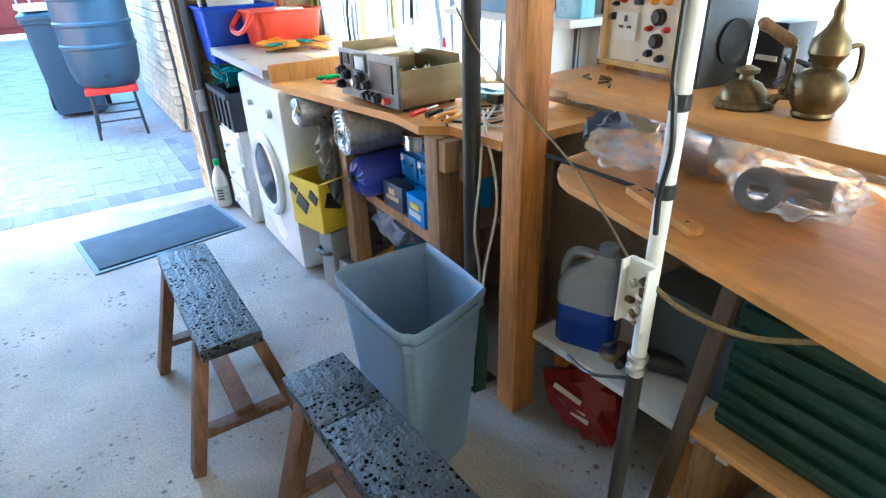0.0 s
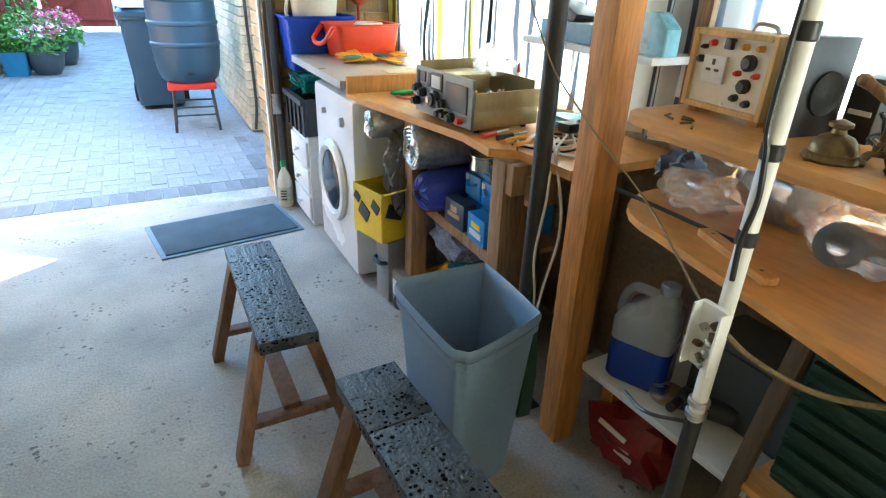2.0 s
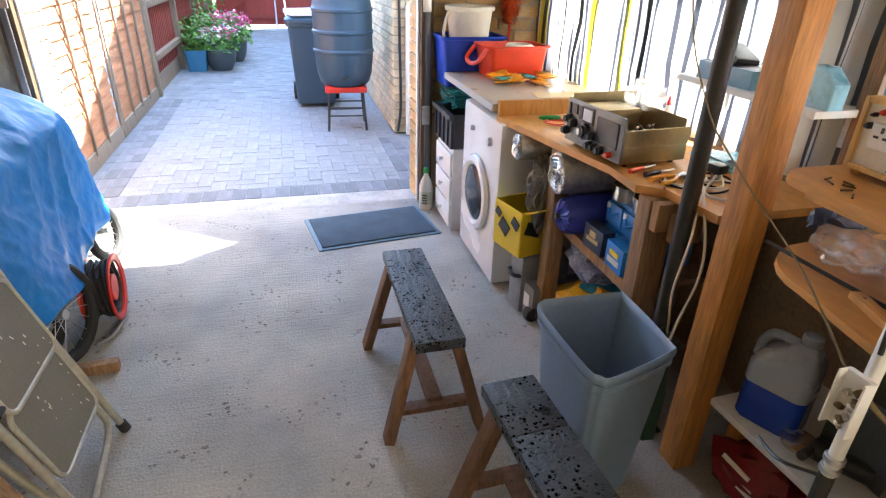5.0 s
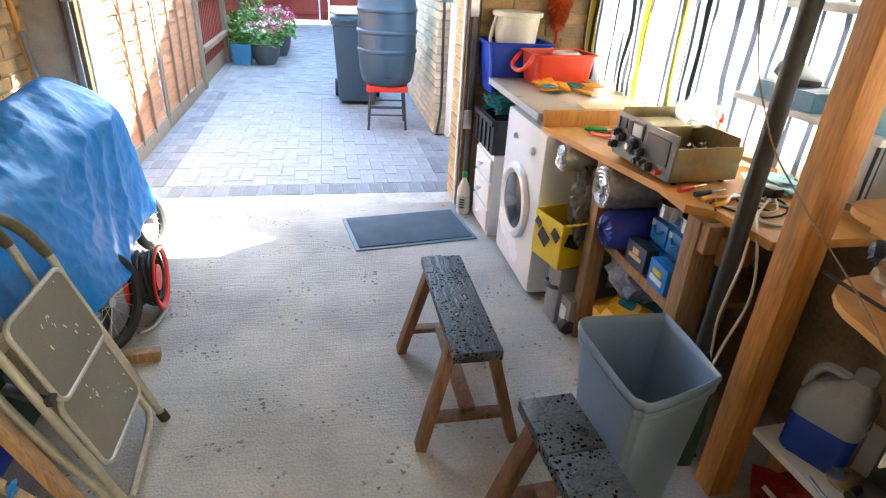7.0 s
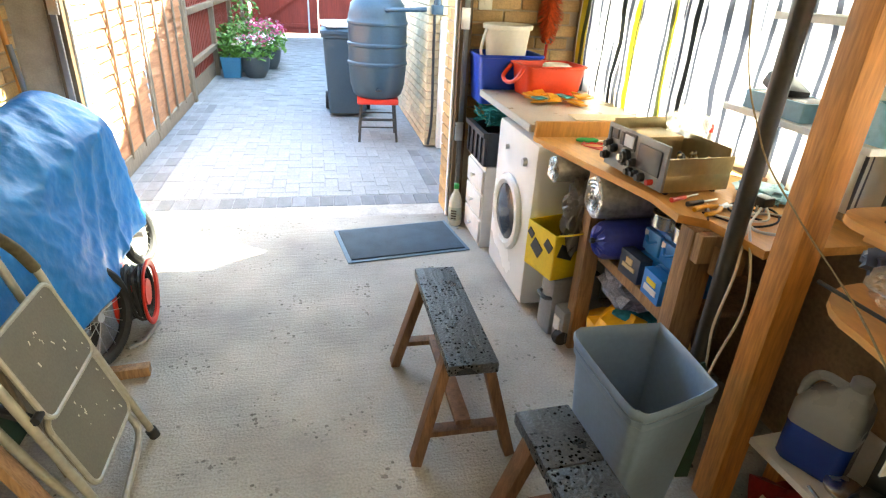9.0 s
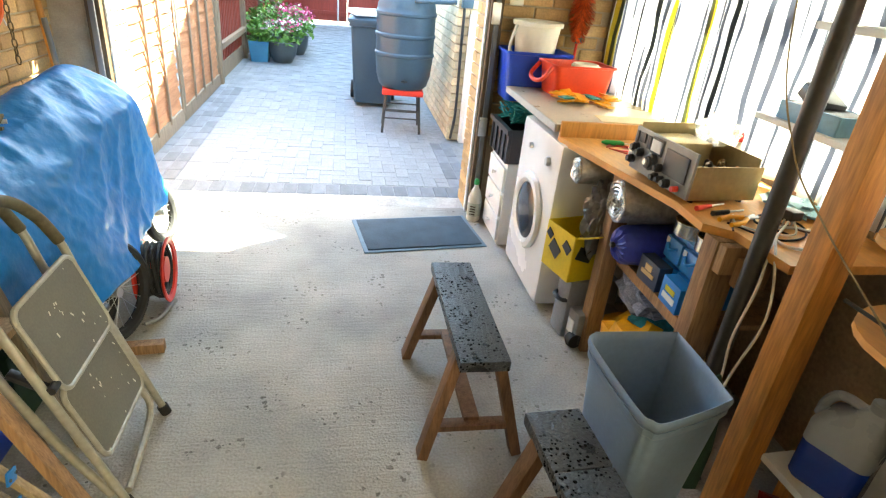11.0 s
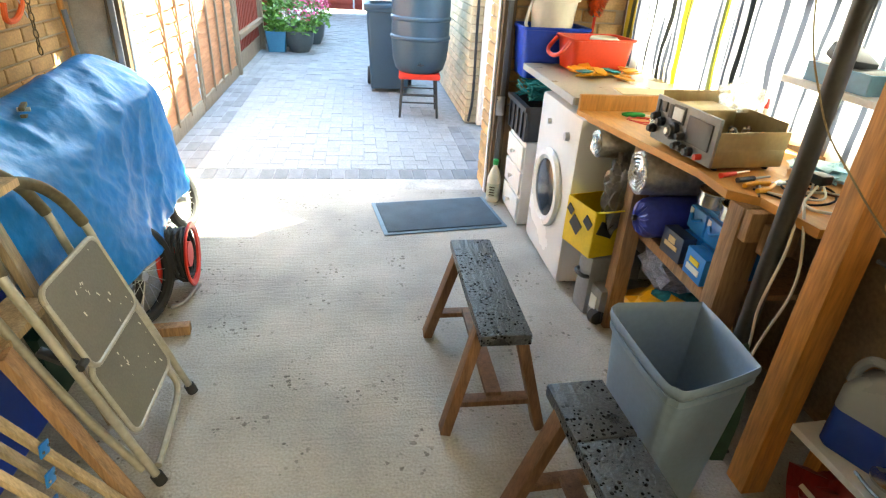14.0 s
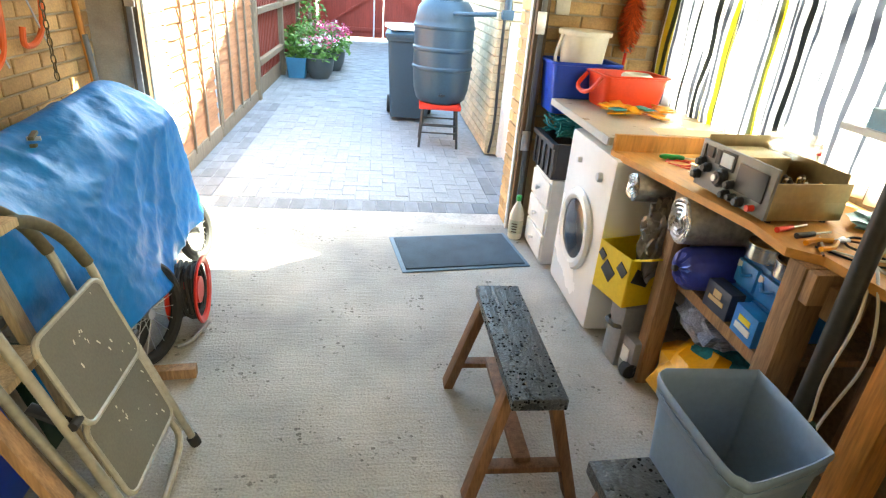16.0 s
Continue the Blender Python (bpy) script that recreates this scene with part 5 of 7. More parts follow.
def ledge():
    t = thing("window_shelf", "narrow pale wall shelf across the window by the post", "shelf", (1.36, 1.62, 1.14))
    bm = B()
    box(bm, (0.1, 0.31, 0.012), (0.2, 0.62, 0.022), None, 0.003)
    part("board", bm, M["white_card"], t)
    for y in (0.05, 0.55):
        bm = B()
        box(bm, (0.19, y, -0.05), (0.02, 0.02, 0.1))
        part("bracket", bm, M["white_card"], t)
    t = thing("parts_tray", "pale blue open tray with black lining on the wall shelf", "tray", (1.45, 2.03, 1.164), 0)
    bm = B()
    for c, s in (((-0.07, 0, 0.03), (0.006, 0.26, 0.06)), ((0.07, 0, 0.03), (0.006, 0.26, 0.06)), ((0, -0.13, 0.03), (0.14, 0.006, 0.06)), ((0, 0.13, 0.03), (0.14, 0.006, 0.06)), ((0, 0, 0.003), (0.14, 0.26, 0.006))):
        box(bm, c, s, None, 0.001)
    part("body", bm, M["tray_blue"], t)
    bm = B()
    box(bm, (0, 0, 0.045), (0.125, 0.245, 0.03), None, 0.01)
    part("lining", bm, M["black_plastic"], t)
    bm = B()
    box(bm, (0, 0.04, 0.08), (0.1, 0.12, 0.05), Euler((0.4, 0.1, 0)).to_matrix(), 0.01)
    part("flap", bm, M["black_plastic"], t)
    bm = B()
    loft(bm, [[(a, b, 0) for a, b in rounded(0.06, 0.1, 0.01)], [(a, b, 0.07) for a, b in rounded(0.06, 0.1, 0.01)], [(a, b + 0.02, 0.11) for a, b in rounded(0.055, 0.05, 0.01)]])
    single("spray_pack", bm, M["sky_bag"], "pale blue slanted plastic pack on the wall shelf", "plastic pack", (1.42, 1.665, 1.164))
    t = thing("overhead_shelf", "pale overhead shelf board beside the post", "shelf", (1.2, 1.56, 1.46))
    bm = B()
    box(bm, (0.18, 0.18, 0.01), (0.36, 0.36, 0.02), None, 0.003)
    part("board", bm, M["white_card"], t)
    bm = B()
    box(bm, (0.35, 0.18, 0.06), (0.02, 0.34, 0.1))
    part("batten", bm, M["pine_y"], t)
    for z, x in ((1.455, 1.5), (1.53, 1.47), (1.62, 1.5)):
        bm = B()
        box(bm, (0, 0, 0), (0.045, 1.36, 0.055), None, 0.004)
        single("ceiling_batten", bm, M["pine_y"], "sawn pine batten fixed across the window head", "batten", (x, 0.86, z), 0, "battens over the second window")
    bm = B()
    box(bm, (0, 0, 0.6), (0.06, 0.05, 1.2), None, 0.004)
    single("window_stud", bm, M["old_timber"], "dark timber stud on the wall between the windows", "stud", (1.54, 1.61, 0.9))
    t = thing("hung_screwdriver", "long red and black screwdriver hanging beside the post", "screwdriver", (1.15, 1.57, 1.09))
    bm = B()
    rod(bm, (0, 0, 0), (0, 0, 0.05), 0.009)
    part("tip", bm, M["black_plastic"], t)
    bm = B()
    rod(bm, (0, 0, 0.05), (0, 0, 0.15), 0.012)
    part("handle", bm, M["red_plastic"], t)
    bm = B()
    rod(bm, (0, 0, 0.15), (0, 0, 0.24), 0.005)
    part("shaft", bm, M["radio_dark"], t)


M["tray_blue"] = mat("tray_blue", (0.16, 0.34, 0.48), 0.4, dark=0.88)
ledge()


# ---- garage: shelving by the second window ----
def shelf_bay():
    def board(name, label, cat, z, y1, radius, slant):
        prof = [(1.035 - slant, -0.4), (1.56, -0.4), (1.56, y1), (1.035 + radius, y1)]
        prof += [(1.035 + radius - radius * math.sin(a), y1 - radius + radius * math.cos(a)) for a in (radians(15 * k) for k in range(1, 7))]
        t = thing(name, label, cat, (0, 0, z))
        bm = B()
        loft(bm, [[(x, y, 0) for x, y in prof], [(x, y, 0.018) for x, y in prof]])
        part("board", bm, M["plywood"], t)
        return t
    t = board("lower_worktop", "varnished plywood worktop with a rounded corner", "worktop", 0.855, 1.42, 0.2, 0.32)
    bm = B()
    box(bm, (1.2, 0.35, -0.0285), (0.045, 1.7, 0.055), None, 0.004)
    part("bearer", bm, M["pine_y"], t)
    bm = B()
    box(bm, (1.36, 1.3, -0.0285), (0.36, 0.045, 0.055), None, 0.004)
    part("bearer", bm, M["pine"], t)
    t = board("upper_shelf", "plywood shelf with a pine front rail", "shelf", 1.073, 1.4, 0.09, 0.03)
    bm = B()
    box(bm, (1.06, 0.45, -0.008), (0.03, 1.7, 0.0158), None, 0.002)
    part("front_rail", bm, M["pine_y"], t)
    bm = B()
    box(bm, (1.3, 1.4, -0.008), (0.4, 0.022, 0.0158), None, 0.002)
    part("side_rail", bm, M["pine"], t)
    bm = B()
    box(bm, (1.37, 1.18, 0.012), (0.4, 0.62, 0.024), Matrix.Rotation(radians(3), 3, "Z"), 0.002)
    single("plank_shelf", bm, M["white_card"], "white melamine board as a low shelf", "shelf", (0, 0, 0.29))
    for y in (1.0, 1.45):
        bm = B()
        box(bm, (1.4, y, 0.145), (0.3, 0.05, 0.29), None, 0.004)
        single("support_block", bm, M["pine"], "pine block that carries the low shelf", "timber block", (0, 0, 0), 0, "blocks under the low shelf")
    bm = B()
    bar(bm, (1.1, 0.89, 0.86), (1.1, 0.97, 0.0), 0.034, 0.022, 0.003, (1, 0, 0))
    single("diagonal_strut", bm, M["dark_timber"], "slanting timber strut under the worktop", "strut")


shelf_bay()


def test_panel():
    """Home-made test box with a socket, knobs and terminals."""
    t = thing("test_panel", "wooden test box with a cream panel, socket and black knobs", "test box", (1.195, 1.262, 1.104), -3)
    w, h, d = 0.205, 0.16, 0.09
    for c, s in (((d / 2, -w / 2 + 0.006, h / 2), (d, 0.012, h)), ((d / 2, w / 2 - 0.006, h / 2), (d, 0.012, h)), ((d / 2, 0, 0.006), (d, w - 0.026, 0.012)), ((d / 2, 0, h - 0.006), (d, w - 0.026, 0.012))):
        bm = B()
        box(bm, c, s, None, 0.002)
        part("case_side", bm, M["pale_pine"], t)
    bm = B()
    box(bm, (0.012, 0, h / 2), (0.004, w - 0.024, h - 0.024))
    p = part("panel", bm, M["cream_plastic"], t)
    bm = B()
    box(bm, (0.006, 0.035, h * 0.52), (0.01, 0.058, 0.055), None, 0.002)
    s = part("socket", bm, M["white_card"], p)
    for y, z, sy, sz in ((0.035, 0.098, 0.005, 0.012), (0.046, 0.082, 0.01, 0.005), (0.024, 0.082, 0.01, 0.005)):
        bm = B()
        box(bm, (0.0, y, z), (0.004, sy, sz))
        part("slot", bm, M["radio_dark"], s)
    turn = Matrix.Rotation(radians(-90), 3, "Y")
    for y, z, r, m in ((-0.045, 0.105, 0.019, "black_plastic"), (-0.045, 0.06, 0.017, "black_plastic"), (-0.03, 0.035, 0.009, "black_plastic"), (-0.06, 0.028, 0.009, "black_plastic"), (0.075, 0.1, 0.009, "black_plastic"), (0.07, 0.125, 0.006, "black_plastic"), (0.05, 0.134, 0.008, "red_plastic"), (-0.025, 0.083, 0.007, "red_plastic"), (-0.068, 0.083, 0.007, "red_plastic"), (-0.03, 0.134, 0.008, "amber"), (-0.065, 0.134, 0.008, "amber")):
        bm = B()
        lathe(bm, [(r * 0.85, 0), (r * 0.85, 0.009), (r * 0.6, 0.012), (r * 0.55, 0.016), (0.001, 0.016)], (0.01, y, z), 18, turn)
        part("knob", bm, M[m], p)
    bm = B()
    box(bm, (0.006, 0.01, 0.136), (0.012, 0.018, 0.022), None, 0.002)
    part("switch", bm, M["radio_dark"], p)
    for y in (-0.095, 0.0, 0.095):
        for z in (0.017, h - 0.017):
            bm = B()
            rod(bm, (0.008, y, z), (0.012, y, z), 0.003, None, 8)
            part("screw", bm, M["tin"], p)
    bm = B()
    tube(bm, [(0.05, -0.06, h), (0.05, -0.05, h + 0.012), (0.05, -0.01, h + 0.015), (0.05, 0.0, h)], 0.004, 8)
    part("handle", bm, M["steel"], t)
    for y in (-0.08, 0.08):
        bm = B()
        box(bm, (0.04, y, -0.006), (0.05, 0.02, 0.014))
        part("foot", bm, M["pine"], t)


test_panel()


def speakers():
    t = thing("loudspeaker", "tall slim black loudspeaker on the shelf", "loudspeaker", (1.18, 1.115, 1.091), -8)
    t.scale = (0.85, 0.85, 0.9)
    bm = B()
    box(bm, (0.07, 0, 0.1), (0.15, 0.055, 0.2), None, 0.004)
    part("cabinet", bm, M["black_plastic"], t)
    bm = B()
    lathe(bm, [(0.045, 0), (0.045, 0.006), (0.03, 0.002), (0.01, 0.008)], (0.08, -0.029, 0.09), 24, Matrix.Rotation(radians(90), 3, "X"))
    part("cone", bm, M["black_plastic"], t)
    t = thing("adapter_box", "black plastic electrical case on the shelf", "case", (1.28, 1.03, 1.091), -6)
    t.scale = (0.85, 0.85, 0.9)
    bm = B()
    box(bm, (0.05, 0, 0.065), (0.1, 0.07, 0.13), None, 0.006)
    part("case", bm, M["black_plastic"], t)
    bm = B()
    box(bm, (-0.001, 0.0, 0.06), (0.003, 0.05, 0.01))
    part("print_bar", bm, M["white_card"], t)


speakers()
M["brass"] = mat("brass", (0.16, 0.115, 0.055), 0.42, 0.9, dark=0.6, scale=14, fine=70, bump=0.2)


def brassware():
    t = thing("brass_lamp", "tarnished brass blowlamp with a wooden handle on the shelf", "blowlamp", (1.12, 0.97, 1.091), 20)
    t.scale = (0.85, 0.85, 0.85)
    bm = B()
    lathe(bm, [(0.05, 0), (0.053, 0.005), (0.05, 0.012), (0.043, 0.017), (0.042, 0.03), (0.03, 0.046), (0.014, 0.053), (0.012, 0.062), (0.021, 0.066), (0.021, 0.073), (0.004, 0.08)], seg=32)
    part("tank", bm, M["brass"], t)
    for a in (0.4, 2.5, 4.6):
        bm = B()
        lathe(bm, [(0.006, -0.001), (0.009, 0.006), (0.005, 0.012)], (0.052 * math.cos(a), 0.052 * math.sin(a), 0.001), 12)
        part("foot", bm, M["brass"], t)
    bm = B()
    tube(bm, [(0.0, -0.05, 0.004), (0.0, -0.07, 0.05), (0.0, -0.07, 0.12)], 0.005, 8)
    part("bracket", bm, M["brass"], t)
    bm = B()
    lathe(bm, [(0.007, 0), (0.012, 0.01), (0.01, 0.05), (0.013, 0.07), (0.006, 0.08)], (0, -0.07, 0.12), 14, Matrix.Rotation(radians(-60), 3, "X"))
    part("handle", bm, M["old_timber"], t)
    t = thing("brass_kettle", "tall tarnished brass pot with a tap on the shelf", "brass pot", (1.14, 0.865, 1.091), -10)
    t.scale = (0.85, 0.85, 0.85)
    bm = B()
    lathe(bm, [(0.032, 0), (0.036, 0.006), (0.034, 0.012), (0.046, 0.035), (0.047, 0.055), (0.036, 0.078), (0.02, 0.088), (0.022, 0.096), (0.032, 0.112), (0.03, 0.135), (0.014, 0.155), (0.008, 0.175), (0.01, 0.182), (0.003, 0.205)], seg=32)
    part("body", bm, M["brass"], t)
    bm = B()
    tube(bm, [(-0.03, 0.025, 0.035), (-0.055, 0.04, 0.035), (-0.062, 0.045, 0.025)], 0.006, 10)
    rod(bm, (-0.05, 0.037, 0.035), (-0.05, 0.037, 0.055), 0.004)
    rod(bm, (-0.06, 0.025, 0.057), (-0.04, 0.049, 0.057), 0.004)
    part("tap", bm, M["brass"], t)
    bm = B()
    tube(bm, [(0.03, -0.012, 0.12), (0.055, -0.02, 0.12), (0.06, -0.022, 0.07), (0.042, -0.016, 0.055)], 0.005, 8)
    part("handle", bm, M["brass"], t)
    bm = B()
    rng = random.Random(14)
    for _ in range(4):
        tube(bm, [(rng.uniform(-0.03, 0.03), rng.uniform(-0.04, 0.04), 0.01 + 0.02 * k * rng.random()) for k in range(7)], 0.004, 6)
    single("cable_bundle", bm, M["radio_dark"], "tangled black cable lying behind the brass lamp", "cable", (1.23, 0.93, 1.093))
    for k, (x, y) in enumerate(((1.1, 1.36), (1.09, 1.33), (1.12, 1.3), (1.1, 1.29), (1.08, 1.27), (1.13, 1.34))):
        bm = B()
        rod(bm, (0, 0, 0.003), (0.025, 0.008, 0.003), 0.0025, None, 6)
        single("loose_screw", bm, M["brass"], "small loose brass screw lying on the shelf", "screw", (x, y - 0.05, 1.091), 50 * k, "loose screws on the shelf")


brassware()


def lower_bay():
    t = thing("wrapped_part", "metal engine part sealed in clear plastic wrap on the worktop", "engine part", (1.36, 1.16, 0.873), -20)
    bm = B()
    lathe(bm, [(0.05, -0.1), (0.07, -0.09), (0.075, 0), (0.07, 0.09), (0.04, 0.1)], (0, 0, 0.078), 24, Matrix.Rotation(radians(90), 3, "X"))
    part("housing", bm, M["tin"], t)
    bm = B()
    crumpled(bm, (0, 0, 0.085), (0.095, 0.13, 0.105), 21, 0.25, 4)
    part("wrap", bm, M["clear"], t, "clear crinkled plastic wrap")
    bm = B()
    box(bm, (-0.075, 0.02, 0.08), (0.003, 0.06, 0.035), Matrix.Rotation(radians(15), 3, "X"))
    part("paper_label", bm, M["white_card"], t)
    t = thing("wrapped_part", "dark cast flange sealed in clear plastic wrap on the worktop", "engine part", (1.29, 0.945, 0.873), 10)
    t.scale = (0.85, 0.85, 0.85)
    bm = B()
    lathe(bm, [(0.025, 0), (0.05, 0), (0.052, 0.012), (0.025, 0.014)], (-0.06, 0.03, 0.05), 24, Matrix.Rotation(radians(-70), 3, "Y"), cap=False)
    rod(bm, (0.0, -0.1, 0.05), (-0.02, 0.06, 0.05), 0.035, 0.03, 16)
    part("casting", bm, M["case_grey"], t)
    bm = B()
    crumpled(bm, (0, -0.02, 0.06), (0.09, 0.14, 0.075), 23, 0.3, 4)
    part("wrap", bm, M["clear"], t, "clear crinkled plastic wrap")
    bm = B()
    crumpled(bm, (0, 0, 0.035), (0.06, 0.09, 0.045), 25, 0.6, 3)
    single("plastic_bag", bm, M["clear"], "crumpled clear plastic bag on the worktop", "plastic bag", (1.24, 1.3, 0.873))
    bm = B()
    rod(bm, (1.09, 1.4, 0.9), (1.14, 1.1, 0.879), 0.005)
    single("probe", bm, M["radio_dark"], "thin black rod with a brass end on the worktop", "rod")
    t = thing("wood_strip", "short pine strip with screw holes lying on the worktop", "wood strip", (1.08, 1.06, 0.874), -20)
    bm = B()
    box(bm, (0, 0, 0.008), (0.03, 0.22, 0.016), None, 0.002)
    part("strip", bm, M["pine_y"], t)
    for y in (-0.08, 0.0, 0.08):
        bm = B()
        rod(bm, (0, y, 0.012), (0, y, 0.0165), 0.004)
        part("screw_head", bm, M["radio_dark"], t)
    t = thing("socket_outlet", "white wall box with a looped grey cable behind the shelf", "socket", (1.52, 1.56, 0.96))
    bm = B()
    box(bm, (0, 0, 0.04), (0.03, 0.07, 0.08), None, 0.006)
    part("box", bm, M["white_card"], t)
    bm = B()
    tube(bm, [(-0.02, -0.02, 0.04), (-0.06, -0.06, 0.0), (-0.05, -0.12, 0.0), (-0.01, -0.16, 0.06)], 0.008, 8)
    part("cable", bm, M["cable_white"], t)
    bm = B()
    crumpled(bm, (0, 0, 0.03), (0.07, 0.06, 0.04), 33, 0.4)
    single("blue_cloth", bm, M["navy_card"], "dark blue crumpled cloth on the worktop", "cloth", (1.37, 1.46, 0.872))
    # low shelf
    t = thing("screenwash_jug", "translucent plastic jug half full of blue liquid", "jug", (1.265, 1.365, 0.315), 25)
    plan = rounded(0.13, 0.17, 0.03)
    bm = B()
    loft(bm, [[(a * k, b * k, z) for a, b in plan] for z, k in ((0, 0.92), (0.01, 1), (0.128, 1), (0.13, 0.98))])
    part("liquid", bm, M["wash"], t, "blue screenwash filling the lower half")
    bm = B()
    loft(bm, [[(a * k, b * k + s, z) for a, b in plan] for z, k, s in ((0.1305, 1.01, 0), (0.19, 1.01, 0), (0.23, 0.85, -0.01), (0.265, 0.45, -0.03), (0.285, 0.3, -0.035))])
    part("shell", bm, M["milky"], t, "milky plastic shoulder")
    bm = B()
    tube(bm, [(0, -0.02, 0.27), (0, 0.05, 0.275), (0, 0.078, 0.24), (0, 0.082, 0.19)], 0.014, 10)
    part("grip", bm, M["milky"], t)
    bm = B()
    lathe(bm, [(0.024, 0.285), (0.026, 0.29), (0.026, 0.31), (0.022, 0.314)], (0, -0.035, 0), 20)
    part("cap", bm, M["milky"], t)
    t = thing("angle_grinder", "dark power tool with a guard lying on the low shelf", "power tool", (1.29, 1.16, 0.315), 30)
    bm = B()
    rod(bm, (0, -0.08, 0.035), (0, 0.06, 0.035), 0.028, 0.032, 16)
    part("body", bm, M["radio_dark"], t)
    bm = B()
    lathe(bm, [(0.05, 0), (0.052, 0.01), (0.04, 0.016), (0.01, 0.018)], (0, 0.09, 0.025), 22)
    part("guard", bm, M["tin"], t)
    bm = B()
    rod(bm, (-0.02, 0.06, 0.04), (-0.09, 0.07, 0.06), 0.013)
    part("side_handle", bm, M["black_plastic"], t)
    t = thing("tool_chest", "dark grey-green tool chest on the low shelf", "tool chest", (1.42, 1.1, 0.315), 0)
    bm = B()
    box(bm, (0, 0, 0.1), (0.2, 0.3, 0.2), None, 0.012)
    part("body", bm, M["chest"], t)
    bm = B()
    box(bm, (-0.02, 0, 0.215), (0.16, 0.28, 0.03), None, 0.01)
    part("lid", bm, M["chest"], t)
    bm = B()
    crumpled(bm, (0, 0, 0.09), (0.09, 0.15, 0.12), 41, 0.3)
    t = thing("red_sack", "dark red plastic compost sack with pale print on the floor", "sack", (1.27, 1.33, 0.0), 10)
    part("bag", bm, M["sack_red"], t)
    for y, z, sy in ((0.03, 0.15, 0.1), (0.0, 0.12, 0.08), (-0.02, 0.09, 0.06)):
        bm = B()
        box(bm, (-0.083, y, z), (0.006, sy, 0.014), Euler((0.1, 0.5, 0)).to_matrix())
        part("print_bar", bm, M["cream_plastic"], t)
    t = thing("ribbed_box", "dark green ribbed plastic container under the worktop", "container", (1.28, 0.72, 0.42), 0)
    bm = B()
    box(bm, (0, 0, 0.19), (0.26, 0.36, 0.38), None, 0.01)
    part("body", bm, M["dark_green"], t)
    for k in range(7):
        bm = B()
        rod(bm, (-0.132, -0.17, 0.04 + 0.05 * k), (-0.132, 0.17, 0.04 + 0.05 * k), 0.018, None, 10)
        part("rib", bm, M["dark_green"], t)
    t = thing("low_rack", "rough pine rack under the worktop", "rack")
    bm = B()
    box(bm, (1.32, 0.62, 0.4), (0.44, 0.62, 0.02), None, 0.002)
    part("shelf", bm, M["pine_y"], t)
    for y in (0.34, 0.9):
        bm = B()
        box(bm, (1.32, y, 0.195), (0.4, 0.022, 0.39), None, 0.003)
        part("end_board", bm, M["old_timber"], t)
    for k, y in enumerate((0.5, 0.66, 0.82)):
        t = thing("parts_box", "clear plastic parts box with a dark lid on the floor", "parts box", (1.16, y, 0.0), 4 * k, "parts boxes on the floor")
        bm = B()
        box(bm, (0, 0, 0.05), (0.16, 0.13, 0.1), None, 0.008)
        part("body", bm, M["milky"], t)
        bm = B()
        box(bm, (0, 0, 0.108), (0.17, 0.14, 0.016), None, 0.006)
        part("lid", bm, M["case_grey"], t)


M["wash"] = mat("wash", (0.015, 0.06, 0.42), 0.15, dark=0.95, bump=0.0)
M["milky"] = mat("milky", (0.34, 0.39, 0.48), 0.3, dark=0.95, bump=0.05)
M["chest"] = mat("chest", (0.07, 0.08, 0.08), 0.5, dark=0.85)
M["sack_red"] = mat("sack_red", (0.24, 0.01, 0.01), 0.35, dark=0.7, scale=8, bump=0.5, dist=0.01)
M["dark_green"] = mat("dark_green", (0.008, 0.035, 0.017), 0.5, dark=0.8)
lower_bay()


